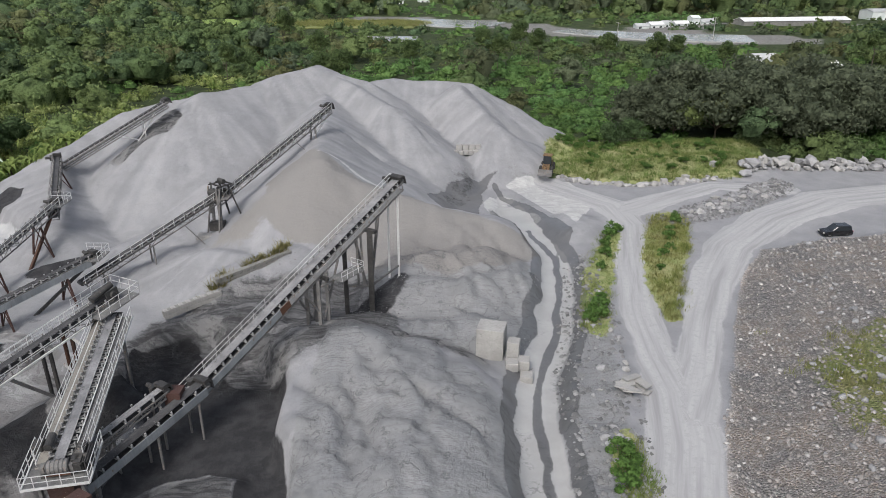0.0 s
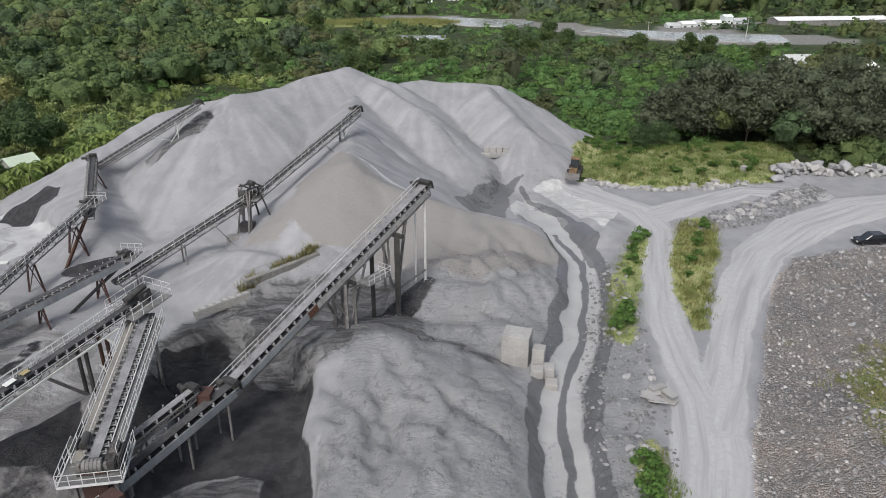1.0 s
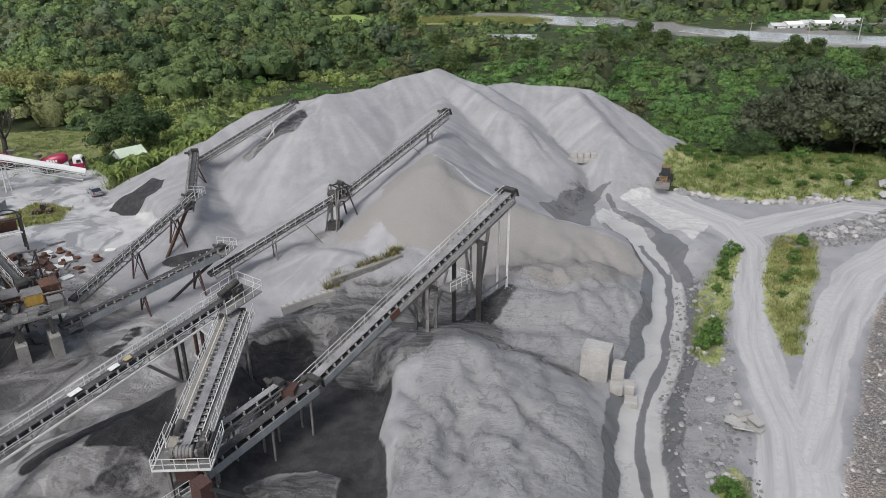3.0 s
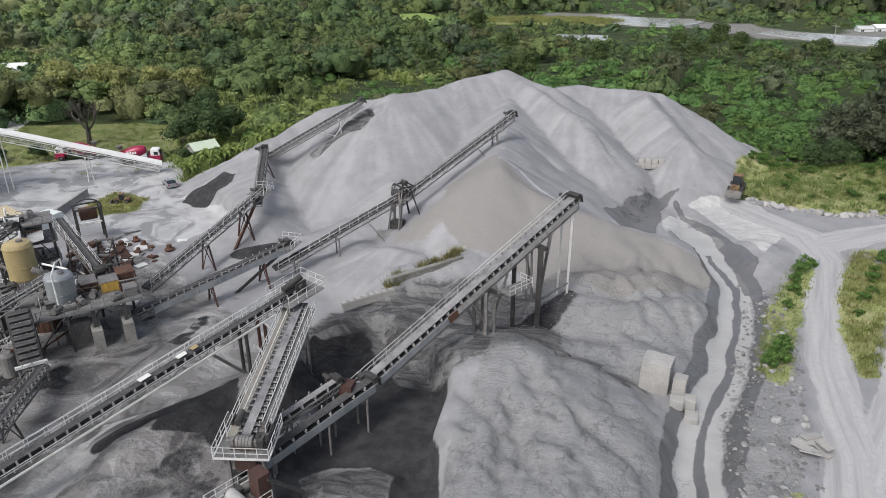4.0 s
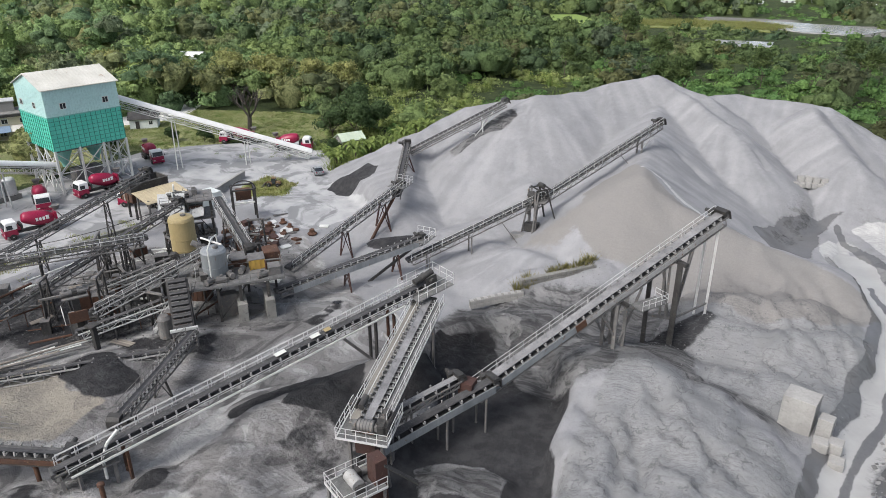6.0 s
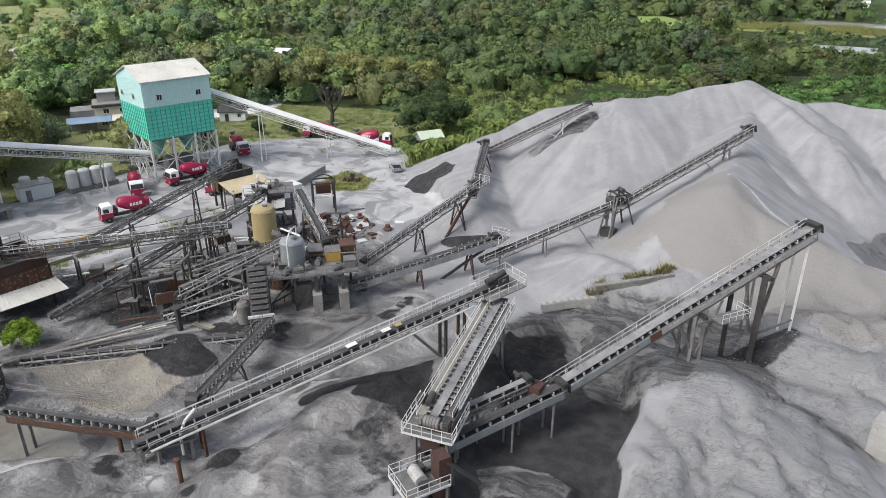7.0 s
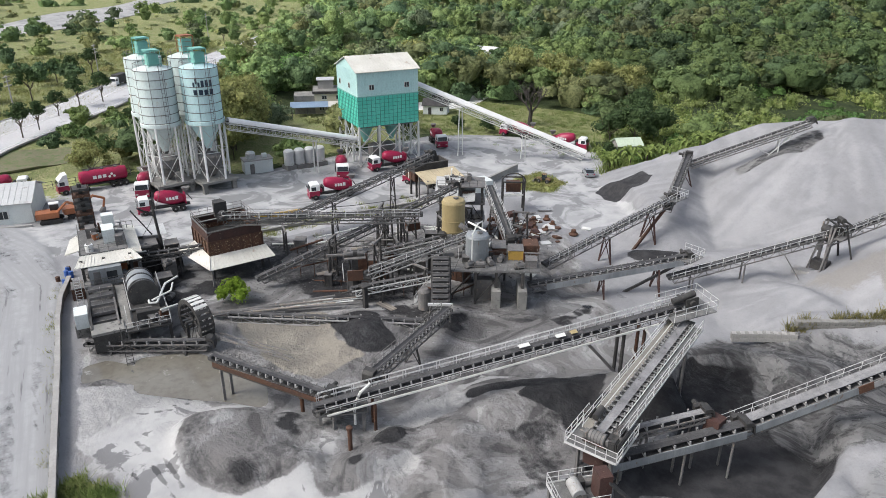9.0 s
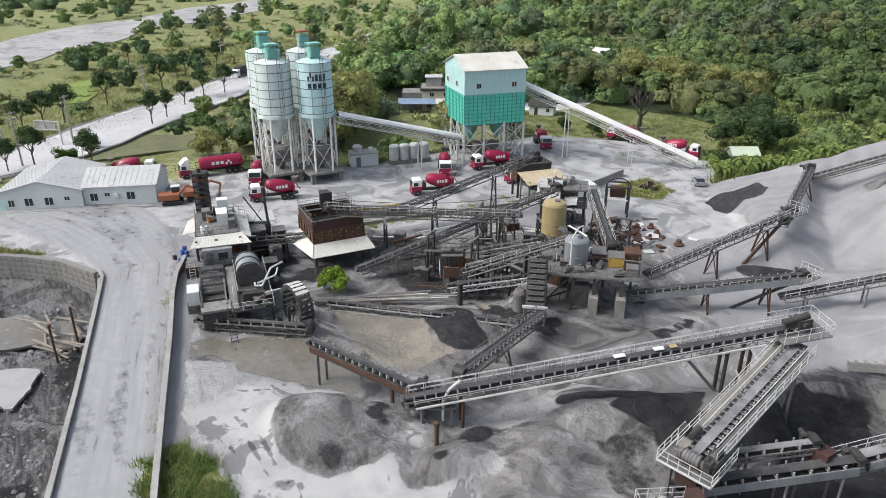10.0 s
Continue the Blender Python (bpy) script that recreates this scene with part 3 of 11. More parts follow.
# what covers the ground: strengths of each kind of cover
jx, jy = GX + 1.6 * fbm(GX, GY, 5, 4, 81), GY + 1.6 * fbm(GX, GY, 5, 4, 85)
road = np.maximum.reduce([stroke(jx, jy, p, 1.6) for p in (ROAD_A, ROAD_B, ROAD_T)])
lane = stroke(GX, GY, LANE, 0.8)
creek = stroke(jx, jy, CREEK, 1.6)
inner = stroke(jx, jy, [(x, y, w * 0.85) for x, y, w in CREEK], 0.7)
rut = np.maximum(stroke(jx, jy, [(x + 0.05 * w, y, 0.36 + 0.2 * (i_ % 2)) for i_, (x, y, w) in enumerate(CREEK[2:])], 0.7), stroke(jx, jy, [(x + 0.8 * w, y, 0.2) for x, y, w in CREEK[3:]], 0.5) * 0.5)
rim = stroke(jx, jy, [(x, y, w + 1.3) for x, y, w in CREEK], 1.2) * (1 - inner) * np.clip((113 - GY) / 5, 0.15, 1)
creek = np.clip(inner - rut, 0, 1) * np.clip(2.0 + 5 * fbm(GX, GY, 6, 3, 171), 0, 1)
wet = np.maximum.reduce([rim * 0.9, rut, area(jx, jy, [(-3, 109.5), (0.7, 117.2), (5, 122.2), (10.5, 124.2), (8.6, 121.5), (7.2, 118), (7.4, 112.6), (6.5, 107), (1, 106)], 1.5) * 0.8, stroke(jx, jy, [(9.6, 121.4, 0.5), (10.9, 117, 0.7), (14.6, 110.8, 0.8), (17.0, 104.7, 1.2), (18.3, 97.8, 1.4), (18.2, 91, 0.8)], 0.8)])
pools = np.maximum.reduce([
    np.maximum(area(jx, jy, POOL, 3.5), area(jx, jy, PUDDLE, 2.0)) * 0.8, area(jx, jy, [(-112, -10), (-104, -4), (-98, -3), (-100, -12)], 1.0),
    area(jx, jy, [(-46, 40), (-41, 46), (-44, 34)], 3.0) * 0.5,
    area(jx, jy, [(-57, 52), (-50, 58), (-46, 68), (-56, 62)], 3.0) * 0.7])


def streaks(x, y, pts, k):
    """Wheel streaks that run along a track: noise fine across it and long along it."""
    best, out, run = np.full(np.shape(x), 1e9), np.zeros(np.shape(x)), 0.0
    for p, q in zip(pts, pts[1:]):
        d, t = seg_dist(x, y, p, q)
        dx, dy = q[0] - p[0], q[1] - p[1]
        ln = math.hypot(dx, dy)
        side = ((x - p[0]) * dy - (y - p[1]) * dx) / ln
        f = 0.6 * vnoise(side * 0.95 + 0.6 * vnoise(x / 9, y / 9, k + 3), (run + t * ln) / 16, k) + 0.4 * vnoise(side * 0.4, (run + t * ln) / 7, k + 1)
        out = np.where(d < best, f, out)
        best = np.minimum(best, d)
        run += ln
    return out


lanestreak = streaks(GX, GY, LANE, 201)
lanewet = lane * np.clip(4.5 * (lanestreak - 0.46), 0, 1)
rills = np.maximum.reduce([stroke(jx, jy, [(x, y, w_) for x, y in pts], 0.45) for w_, pts in ((0.22, [(-62.9, 19.3), (-60.2, 18.0), (-60.4, 15.7), (-60.2, 14.4), (-58.0, 13.6), (-53.4, 14.0), (-50.5, 14.1)]), (0.14, [(-64.0, 18.8), (-62.1, 17.6), (-62.9, 15.3), (-64.8, 12.6)]), (0.12, [(-57.2, 10.2), (-55.3, 11.1), (-52.4, 11.9)]), (0.18, [(-60.6, 13.5), (-57.0, 12.6), (-52.7, 12.9), (-49.6, 13.2)]), (0.12, [(-65.2, 17.5), (-63.2, 16.2)]))])
wet = np.maximum.reduce([wet, pools, rills * np.clip(0.75 + 2.5 * fbm(GX, GY, 3, 3, 233), 0, 1), lanewet * 0.5, area(jx, jy, YARD, 2) * np.clip(3 * fbm(GX, GY, 12, 5, 95) - 0.05, 0, 1) * 0.5])
mott = np.clip(6 * (fbm(GX, GY, 7, 4, 131) + 0.04), 0, 1)
mott2 = np.clip(7 * (fbm(GX, GY, 4, 4, 137) - 0.02), 0, 1)
dark = np.maximum.reduce([area(jx, jy, [(-100, 20), (-92, 40), (-86, 62), (-66, 72), (-54, 62), (-50, 48), (-56, 42), (-66, 44), (-80, 26), (-84, 16)], 5.0) * mott * 0.66,
                          area(jx, jy, [(-41, 38), (-38, 49), (-30, 64), (-24, 70), (-20, 64), (-26, 48), (-33, 36)], 3.0) * 0.53 * mott2, area(jx, jy, [(-50, 10), (-57, 17), (-40, 36), (-30, 20)], 4.0) * mott2 * 0.52, area(jx, jy, PIT, 1.0) * mott * 0.6, area(jx, jy, [(-46, 58), (-40, 74), (-58, 70), (-54, 52)], 5.0) * mott2 * 0.6,
                          area(jx, jy, [(-78, 12), (-70, 20), (-58, 24), (-52, 30), (-50, 26), (-58, 21), (-74, 11)], 2.0) * mott2,
                          area(jx, jy, DARKPIT, 1.2) * (1 - area(jx, jy, LUMPS, 1.4)) * (1 - 0.8 * area(jx, jy, LEDGE, 2.0)), area(jx, jy, [(-39.2, 42.4), (-39.6, 46.6), (-36.1, 52.6), (-34.2, 47.7), (-36.0, 43.8)], 1.2), stroke(jx, jy, [(-36.2, 32.5, 1.0), (-37.6, 38.3, 0.9)], 2.0) * 0.5, area(jx, jy, SLUDGE, 0.8) * (1 - area(jx, jy, SLUDGETOP, 1.2)) * (0.47 + 0.3 * mott2), stroke(jx, jy, [(-43.0, 26.0, 1.2), (-43.8, 31, 1.2)], 0.8) * (0.4 + 0.4 * mott2), area(jx, jy, [(-38, 46), (-35, 53), (-31, 60), (-24, 66), (-20, 60), (-20, 47), (-21, 42), (-24, 36), (-33, 33), (-37, 38)], 3.0) * 0.53 * mott2, area(jx, jy, [(-76, 101.6), (-76.6, 104.4), (-73.6, 107.4), (-70.6, 108.6), (-67.2, 106.2), (-66.2, 102.4), (-69, 100.6), (-72.6, 100.4)], 1.0) * 0.85, stroke(jx, jy, [(-52, 82.6, 2.6), (-49, 85, 2.8)], 1.2) * 0.75, stroke(jx, jy, [(-64, 40.5, 3), (-59, 39.5, 3)], 1.5) * 0.9,
                          stroke(jx, jy, [(-33, 46, 2.5), (-28, 58, 3)], 2.5), stroke(jx, jy, [(-43.5, 41, 1.0), (-38, 49.5, 1.6)], 1.5), stroke(jx, jy, [(-9, 71.5, 2.2), (-5.5, 77, 1.6)], 2.0) * 0.8,
                           stroke(jx, jy, [(-92, 40, 9), (-72, 50, 9)], 6.0) * 0.55, stroke(jx, jy, [(-90, 30, 0.3), (-89, 31, 0.3)], 1.0)])
shade = np.maximum.reduce([area(jx, jy, [(-34, 70), (-24, 77), (-18, 80), (-6, 82), (2, 80), (10, 82), (9, 66), (4, 61), (-6, 64), (-16, 58), (-36, 60)], 4.0) * (1 - area(jx, jy, [(-4, 88), (12, 90), (13, 74), (8, 62), (-4, 66), (-8, 78)], 3.0)), area(jx, jy, [(-46, 60), (-40, 52), (-34, 40), (-42, 24), (-60, 12), (-74, 12), (-70, 60), (-52, 70)], 6.0) * 0.5,
                           area(jx, jy, SLUDGE, 0.8) * (1 - area(jx, jy, SLUDGETOP, 1.0)), stroke(jx, jy, [(-43.0, 25.4, 2.0), (-43.8, 31, 1.8)], 0.8), area(jx, jy, LUMPS, 1.4), area(jx, jy, PIT, 1.0), area(jx, jy, [(-54.6, 110.5), (-50.8, 115.6), (-47.5, 121.6), (-44.6, 118.8), (-46.0, 115.4), (-50.2, 113.0), (-52.2, 109.0)], 1.0), stroke(jx, jy, [(5, 124, 2), (2.5, 113, 3)], 2.5) * 0.5])
grass = np.maximum.reduce([area(GX, GY, [(-150, 110), (-131, 104), (-112, 124), (-99, 130), (-95, 140), (-104, 152), (-122, 152), (-150, 142), (-160, 120)], 3.0), area(GX, GY, [(-138, -60), (-138, 24), (-150, 50), (-205, 72), (-250, 105), (-330, 200), (-480, 320), (-900, 500), (-900, -300)], 12.0), area(jx, jy, [(20, 128), (32, 123.5), (57, 127), (66, 140), (68, 152), (50, 156), (28, 152), (21, 140)], 2.0),
                           stroke(jx, jy, [(26.2, 99, 1.0), (21.0, 84, 1.9), (17.3, 69, 1.6)], 1.5), stroke(jx, jy, [(37.5, 106, 2.8), (33.5, 96, 3.4), (29.5, 84, 2.4), (27.2, 73, 1.0)], 1.5),
                           stroke(jx, jy, [(15.2, 46, 0.9), (16.6, 50, 0.9)], 0.8), area(jx, jy, [(37, 61), (50, 69), (60, 72), (60, 40), (36, 50)], 4.0) * 0.7,
                           area(jx, jy, [(-91, 104), (-83, 102), (-81, 96), (-87, 92), (-92, 97)], 1.5), area(jx, jy, [(-56.5, 3.6), (-58, 7.5), (-53, 9.5), (-49, 9.5), (-48, 2)], 1.0)])
yardx = area(jx, jy, [(-150, 14), (-138, -4), (-130, -14), (-122, -16), (-119, -10), (-113.6, -2.6), (-109, 2.6), (-103, 7), (-110, 20)], 1.6)
yard = np.maximum(area(jx, jy, YARD, 1.6), yardx)
grass = np.maximum(grass, area(jx, jy, [(-152, 40), (-130, 46), (-131, 100), (-150, 108), (-168, 100), (-176, 60)], 5.0)) * (1 - yardx)
rubble = area(jx, jy, SLOPE, 1.4)
tan = np.maximum(area(jx, jy, [(-20.6, 105), (-26, 98), (-25, 90), (-20.8, 85.4), (-14.5, 84.2), (-6.8, 79.6), (-3.5, 79.7), (0.3, 79.4), (7.6, 82.9), (14.8, 92), (12.5, 94.6), (5, 96.2), (-1, 96), (-9.5, 97.2), (-15, 99.5)], 3.0), area(jx, jy, [(-34, 88), (-28, 94), (-24, 98), (-22, 90), (-27, 84)], 6.0) * 0.7)
mud = area(jx, jy, [(-75, 30), (-69, 40), (-62, 36.5), (-56.5, 37), (-57, 31), (-64, 28.5)], 2.0)
pale = np.maximum.reduce([area(jx, jy, [(8.3, 116.2), (7.2, 113.3), (8.8, 106), (12, 103), (16.2, 105.7), (15.4, 108.4), (11.6, 113.0), (9.8, 117.4)], 1.0), area(jx, jy, [(11.4, 121.6), (14.2, 123.6), (18.2, 124.6), (24.2, 124.4), (26.5, 113.0), (20.6, 101), (19.2, 105.7), (16.4, 112.3), (12.4, 120.4)], 1.5), stroke(jx, jy, [(-19, 103.4, 0.3), (-11.7, 99.6, 0.6), (-3, 98.4, 0.9)], 0.8) * 0.8, area(jx, jy, [(-72, 11), (-67, 19), (-58.5, 21), (-57, 15), (-50, 14.5), (-45, 19), (-39, 24), (-36, 16), (-48, 10.5), (-55, 10.5), (-62, 8.5)], 2.0), area(jx, jy, [(-47, 17), (-38, 30), (-48, 38), (-45.5, 27)], 3.0) * 0.7,
                          stroke(jx, jy, [(-44, 29, 1.2), (-44, 40, 1.6)], 2.0) * 0.7])
for k_ in range(9):
    o = k_ * 0.85
    pale = np.maximum(pale, stroke(jx, jy, [(-39.0 + 0.1 * k_ - o * 0.7, 22.5 + o * 0.3, 0.22 + 0.12 * (k_ % 3)), (-42.5 - o * 0.55, 31 + o * 0.25, 0.26), (-44.8 - o * 0.2, 38 + o * 0.5, 0.24), (-46 + o * 0.4, 45 + o * 0.3, 0.2)], 0.5) * 0.8)
works = np.clip(np.maximum.reduce([area(GX, GY, [(-136, -6), (-128, -30), (-60, -30), (-60, 10), (-130, 12)], 3.0), area(GX, GY, [(-150, 8), (-136, -6), (-112, 2), (-100, 4), (-52, -6), (-40, -20), (110, -20), (112, 138), (66, 136), (58, 129), (20, 126), (34, 157), (10, 162), (-30, 156), (-52, 138), (-80, 118), (-84, 116), (-100, 130), (-128, 110), (-128, 60)], 3.0), lane, area(GX, GY, PIT, 2)]), 0, 1)
pondbank = np.maximum.reduce([stroke(jx, jy, [(-34, 452, 30), (8, 424, 34), (40, 410, 26)], 8), stroke(jx, jy, [(62, 376, 24), (108, 354, 34), (156, 342, 26)], 8), stroke(jx, jy, [(98, 386, 10), (150, 408, 13), (255, 424, 17)], 6)])
wild = (1 - works) * (1 - 0.55 * pondbank)
tan = np.maximum(tan, pondbank)


def cover(name, r, g, b):
    at = me.color_attributes.new(name, "FLOAT_COLOR", "POINT")
    at.data.foreach_set("color", np.stack([r, g, b, np.ones_like(r)], -1).astype(np.float32).ravel())


hring = np.maximum(area(jx, jy, SLUDGE, 1.0), stroke(jx, jy, [(-43.0, 25.2, 2.2), (-43.8, 31, 2.0)], 1.0))
pale = np.maximum(pale * (1 - hring), area(jx, jy, SLUDGETOP, 1.4) * mott2 * 0.5)
cover("cover_a", np.clip(road, 0, 1), np.clip(wet, 0, 1), np.clip(dark, 0, 1))
cover("cover_b", np.clip(grass, 0, 1), np.clip(rubble, 0, 1), np.clip(tan, 0, 1))
cover("cover_c", np.clip(mud, 0, 1), np.clip(np.maximum(yard, lane), 0, 1), np.clip(wild, 0, 1))
cover("cover_d", np.clip(pale, 0, 1), np.clip(flow, 0, 1), np.clip(shade, 0, 1))

roadstreak = np.where(stroke(GX, GY, ROAD_B, 1) > stroke(GX, GY, ROAD_A, 1), streaks(GX, GY, ROAD_B, 211), streaks(GX, GY, ROAD_A, 221))
silt = np.maximum.reduce([area(jx, jy, [(-12, 66), (-7, 66), (3, 58), (9, 50), (9, 28), (-13, 28)], 2.0), stroke(jx, jy, [(18.5, 82, 1.8), (16.5, 70, 2.6), (14.5, 58, 3.2), (13.5, 46, 2.8), (12.5, 28, 3)], 2.0), area(jx, jy, [(-4, 88), (12, 90), (13, 74), (8, 62), (-4, 66), (-10, 80)], 3.0) * 0.9, area(jx, jy, [(10, 128), (24, 124), (26, 106), (14, 104)], 4.0) * 0.5])
cover("cover_e", np.clip(roadstreak, 0, 1), np.clip(silt, 0, 1), np.clip(creek, 0, 1))
plant = area(jx, jy, [(-97, 20), (-84, 15), (-60, 8), (-38, 12), (-30, 40), (-28, 60), (-44, 66), (-54, 72), (-66, 82), (-86, 66)], 6.0)
sheet = np.maximum(area(jx, jy, [(-62, 9), (-55, 10), (-48, 10), (-38, 12), (-36, 20), (-38, 27), (-46, 27), (-57, 24), (-64, 16)], 2.5), stroke(jx, jy, [(-38, 12, 2), (-30, 8, 3)], 2.0))
sheet = sheet * (1 - hring) * (1 - stroke(jx, jy, [(-43.0, 25.0, 2.6), (-43.8, 31, 2.4)], 1.5))
bd = np.full(GX.shape, 1e9)
across, along = np.zeros(GX.shape), np.zeros(GX.shape)
for off, pts in ((0, ROAD_A), (300, ROAD_B), (600, ROAD_T), (900, LANE)):
    run = off
    for p, q in zip(pts, pts[1:]):
        d, tt = seg_dist(GX, GY, p, q)
        dx, dy = q[0] - p[0], q[1] - p[1]
        ln = math.hypot(dx, dy)
        nearer = d < bd
        across = np.where(nearer, ((GX - p[0]) * dy - (GY - p[1]) * dx) / ln, across)
        along = np.where(nearer, run + tt * ln, along)
        bd = np.minimum(bd, d)
        run += ln
cover("track_place", across, along, np.zeros_like(across))
cover("cover_f", np.clip(plant, 0, 1), np.clip(sheet, 0, 1), np.clip(lane, 0, 1))
gm = bpy.data.materials.new("quarry_ground")
t, n, l, b = nodes_of(gm)
tp = n.new("ShaderNodeVertexColor")
tp.layer_name = "track_place"
tm = n.new("ShaderNodeMapping")
tm.inputs["Scale"].default_value = (1.0, 0.045, 1.0)
l.new(tp.outputs[0], tm.inputs["Vector"])
n9 = noise_node(n, l, tm.outputs[0], 1.1, 7, 0.6)
vo = n.new("ShaderNodeTexVoronoi")
vo.inputs["Scale"].default_value = 6.0
vo2 = n.new("ShaderNodeTexVoronoi")
vo2.inputs["Scale"].default_value = 3.6
tc = n.new("ShaderNodeTexCoord")
P = tc.outputs["Object"]
n1, n2, n3, n4 = noise_node(n, l, P, 0.08, 5), noise_node(n, l, P, 0.7, 6, 0.65), noise_node(n, l, P, 6.0, 5, 0.7), noise_node(n, l, P, 0.25, 6, 0.6)
n6 = noise_node(n, l, P, 1.9, 8, 0.75)
for v_ in (vo, vo2):
    l.new(P, v_.inputs["Vector"])
sv = n.new("ShaderNodeSeparateColor")
l.new(vo.outputs["Color"], sv.inputs[0])
sv2 = n.new("ShaderNodeSeparateColor")
l.new(vo2.outputs["Color"], sv2.inputs[0])
mpx = n.new("ShaderNodeMapping")
mpx.inputs["Rotation"].default_value = (0, 0, 0.5)
mpx.inputs["Scale"].default_value = (0.35, 2.2, 1.0)
l.new(P, mpx.inputs[0])
swirl = n.new("ShaderNodeTexNoise")
for k_, v_ in (("Scale", 0.13), ("Detail", 9.0), ("Roughness", 0.58), ("Distortion", 1.6)):
    swirl.inputs[k_].default_value = v_
l.new(P, swirl.inputs["Vector"])
n8 = swirl.outputs["Fac"]
n7 = noise_node(n, l, mpx.outputs[0], 0.9, 6, 0.65)


def masks(name):
    a = n.new("ShaderNodeVertexColor")
    a.layer_name = name
    s = n.new("ShaderNodeSeparateColor")
    l.new(a.outputs[0], s.inputs[0])
    return s.outputs


(mr, mw, md), (mg, mb, mt), (mm, my, mf), (mp_, mh, ms), (me_, mi, mc), (mq, mx, ml_) = masks("cover_a"), masks("cover_b"), masks("cover_c"), masks("cover_d"), masks("cover_e"), masks("cover_f")


def rough_edge(m, amount=0.5):
    """A mask whose edge is broken up by grain."""
    return ramp_node(n, l, math_node(n, l, "ADD", m, math_node(n, l, "ADD", math_node(n, l, "MULTIPLY", math_node(n, l, "SUBTRACT", n2, 0.5), amount), math_node(n, l, "MULTIPLY", math_node(n, l, "SUBTRACT", n6, 0.5), 0.5 * amount))), 0.43, 0.57)


def two(c1, c2, f, lo=0.4, hi=0.6):
    return mix_node(n, l, ramp_node(n, l, f, lo, hi), c1, c2)


col = two((0.232, 0.234, 0.243), (0.272, 0.274, 0.283), n4)
col = mix_node(n, l, ramp_node(n, l, mh, 0.40, 0.80, 0.0, 0.42), col, (0.165, 0.167, 0.176))
col = mix_node(n, l, ramp_node(n, l, mh, 0.4, 0.15, 0.0, 0.45), col, (0.325, 0.327, 0.336))
col = mix_node(n, l, ramp_node(n, l, n3, 0.5, 0.8, 0.0, 0.42), col, (0.14, 0.141, 0.148))
col = mix_node(n, l, ramp_node(n, l, n6, 0.50, 0.64, 0.0, 0.12), col, (0.125, 0.126, 0.132))
col = mix_node(n, l, rough_edge(ms, 0.8), col, two(two((0.085, 0.085, 0.087), (0.17, 0.17, 0.172), n7, 0.42, 0.56), (0.255, 0.255, 0.255), n8, 0.51, 0.56))
col = mix_node(n, l, rough_edge(mq, 0.6), col, two(two((0.105, 0.103, 0.103), (0.20, 0.195, 0.193), n8, 0.40, 0.45), two((0.27, 0.267, 0.265), (0.37, 0.368, 0.366), n8, 0.58, 0.60), n8, 0.50, 0.53))
col = mix_node(n, l, rough_edge(mi, 0.8), col, two(two((0.195, 0.199, 0.203), (0.25, 0.254, 0.258), n4, 0.35, 0.65), (0.165, 0.167, 0.171), n7, 0.54, 0.68))
col = mix_node(n, l, rough_edge(mt), col, two((0.225, 0.217, 0.209), (0.192, 0.185, 0.178), n3))
col = mix_node(n, l, rough_edge(mb), col, mix_node(n, l, ramp_node(n, l, sv2.outputs[0], 0.90, 0.93, 0.0, 0.2), mix_node(n, l, ramp_node(n, l, sv.outputs[0], 0.45, 0.95, 0.0, 0.62), two(two((0.225, 0.215, 0.21), (0.32, 0.275, 0.24), n4), (0.19, 0.187, 0.19), n1, 0.5, 0.62), (0.58, 0.555, 0.53)), (0.38, 0.37, 0.36)))
col = mix_node(n, l, rough_edge(mm), col, two((0.31, 0.285, 0.24), (0.245, 0.228, 0.20), n4))
col = mix_node(n, l, rough_edge(my, 0.4), col, mix_node(n, l, ml_, two(two((0.30, 0.305, 0.31), (0.385, 0.387, 0.39), n4), (0.20, 0.205, 0.21), n8, 0.48, 0.56), two(two((0.15, 0.15, 0.156), (0.26, 0.265, 0.272), n9, 0.33, 0.375), two((0.315, 0.32, 0.328), (0.275, 0.28, 0.288), n2), n9, 0.42, 0.6)))
col = mix_node(n, l, rough_edge(mp_, 0.6), col, two(two((0.37, 0.37, 0.368), (0.435, 0.435, 0.43), n2), (0.30, 0.30, 0.30), n7, 0.50, 0.68))
col = mix_node(n, l, rough_edge(mr, 0.4), col, two(two((0.25, 0.25, 0.253), (0.31, 0.31, 0.313), n9, 0.32, 0.46), two((0.365, 0.365, 0.366), (0.29, 0.29, 0.292), n6, 0.48, 0.68), n9, 0.44, 0.6))
col = mix_node(n, l, rough_edge(mx, 0.8), col, two(two((0.385, 0.385, 0.381), (0.325, 0.325, 0.325), n4, 0.45, 0.6), (0.17, 0.17, 0.172), n8, 0.565, 0.59))
col = mix_node(n, l, ramp_node(n, l, mc, 0.3, 0.6), col, two((0.30, 0.30, 0.295), (0.345, 0.345, 0.34), n4))
col = mix_node(n, l, rough_edge(md, 0.35), col, two((0.026, 0.026, 0.028), (0.045, 0.045, 0.047), n2))
col = mix_node(n, l, rough_edge(mf, 0.3), col, two((0.032, 0.046, 0.018), (0.055, 0.075, 0.027), n4))
col = mix_node(n, l, rough_edge(mg, 1.6), col, two(two((0.225, 0.265, 0.10), (0.345, 0.325, 0.175), n4, 0.35, 0.65), (0.15, 0.19, 0.065), n6, 0.47, 0.61))
crack = math_node(n, l, "ABSOLUTE", math_node(n, l, "SUBTRACT", n4, 0.5), 0.0)
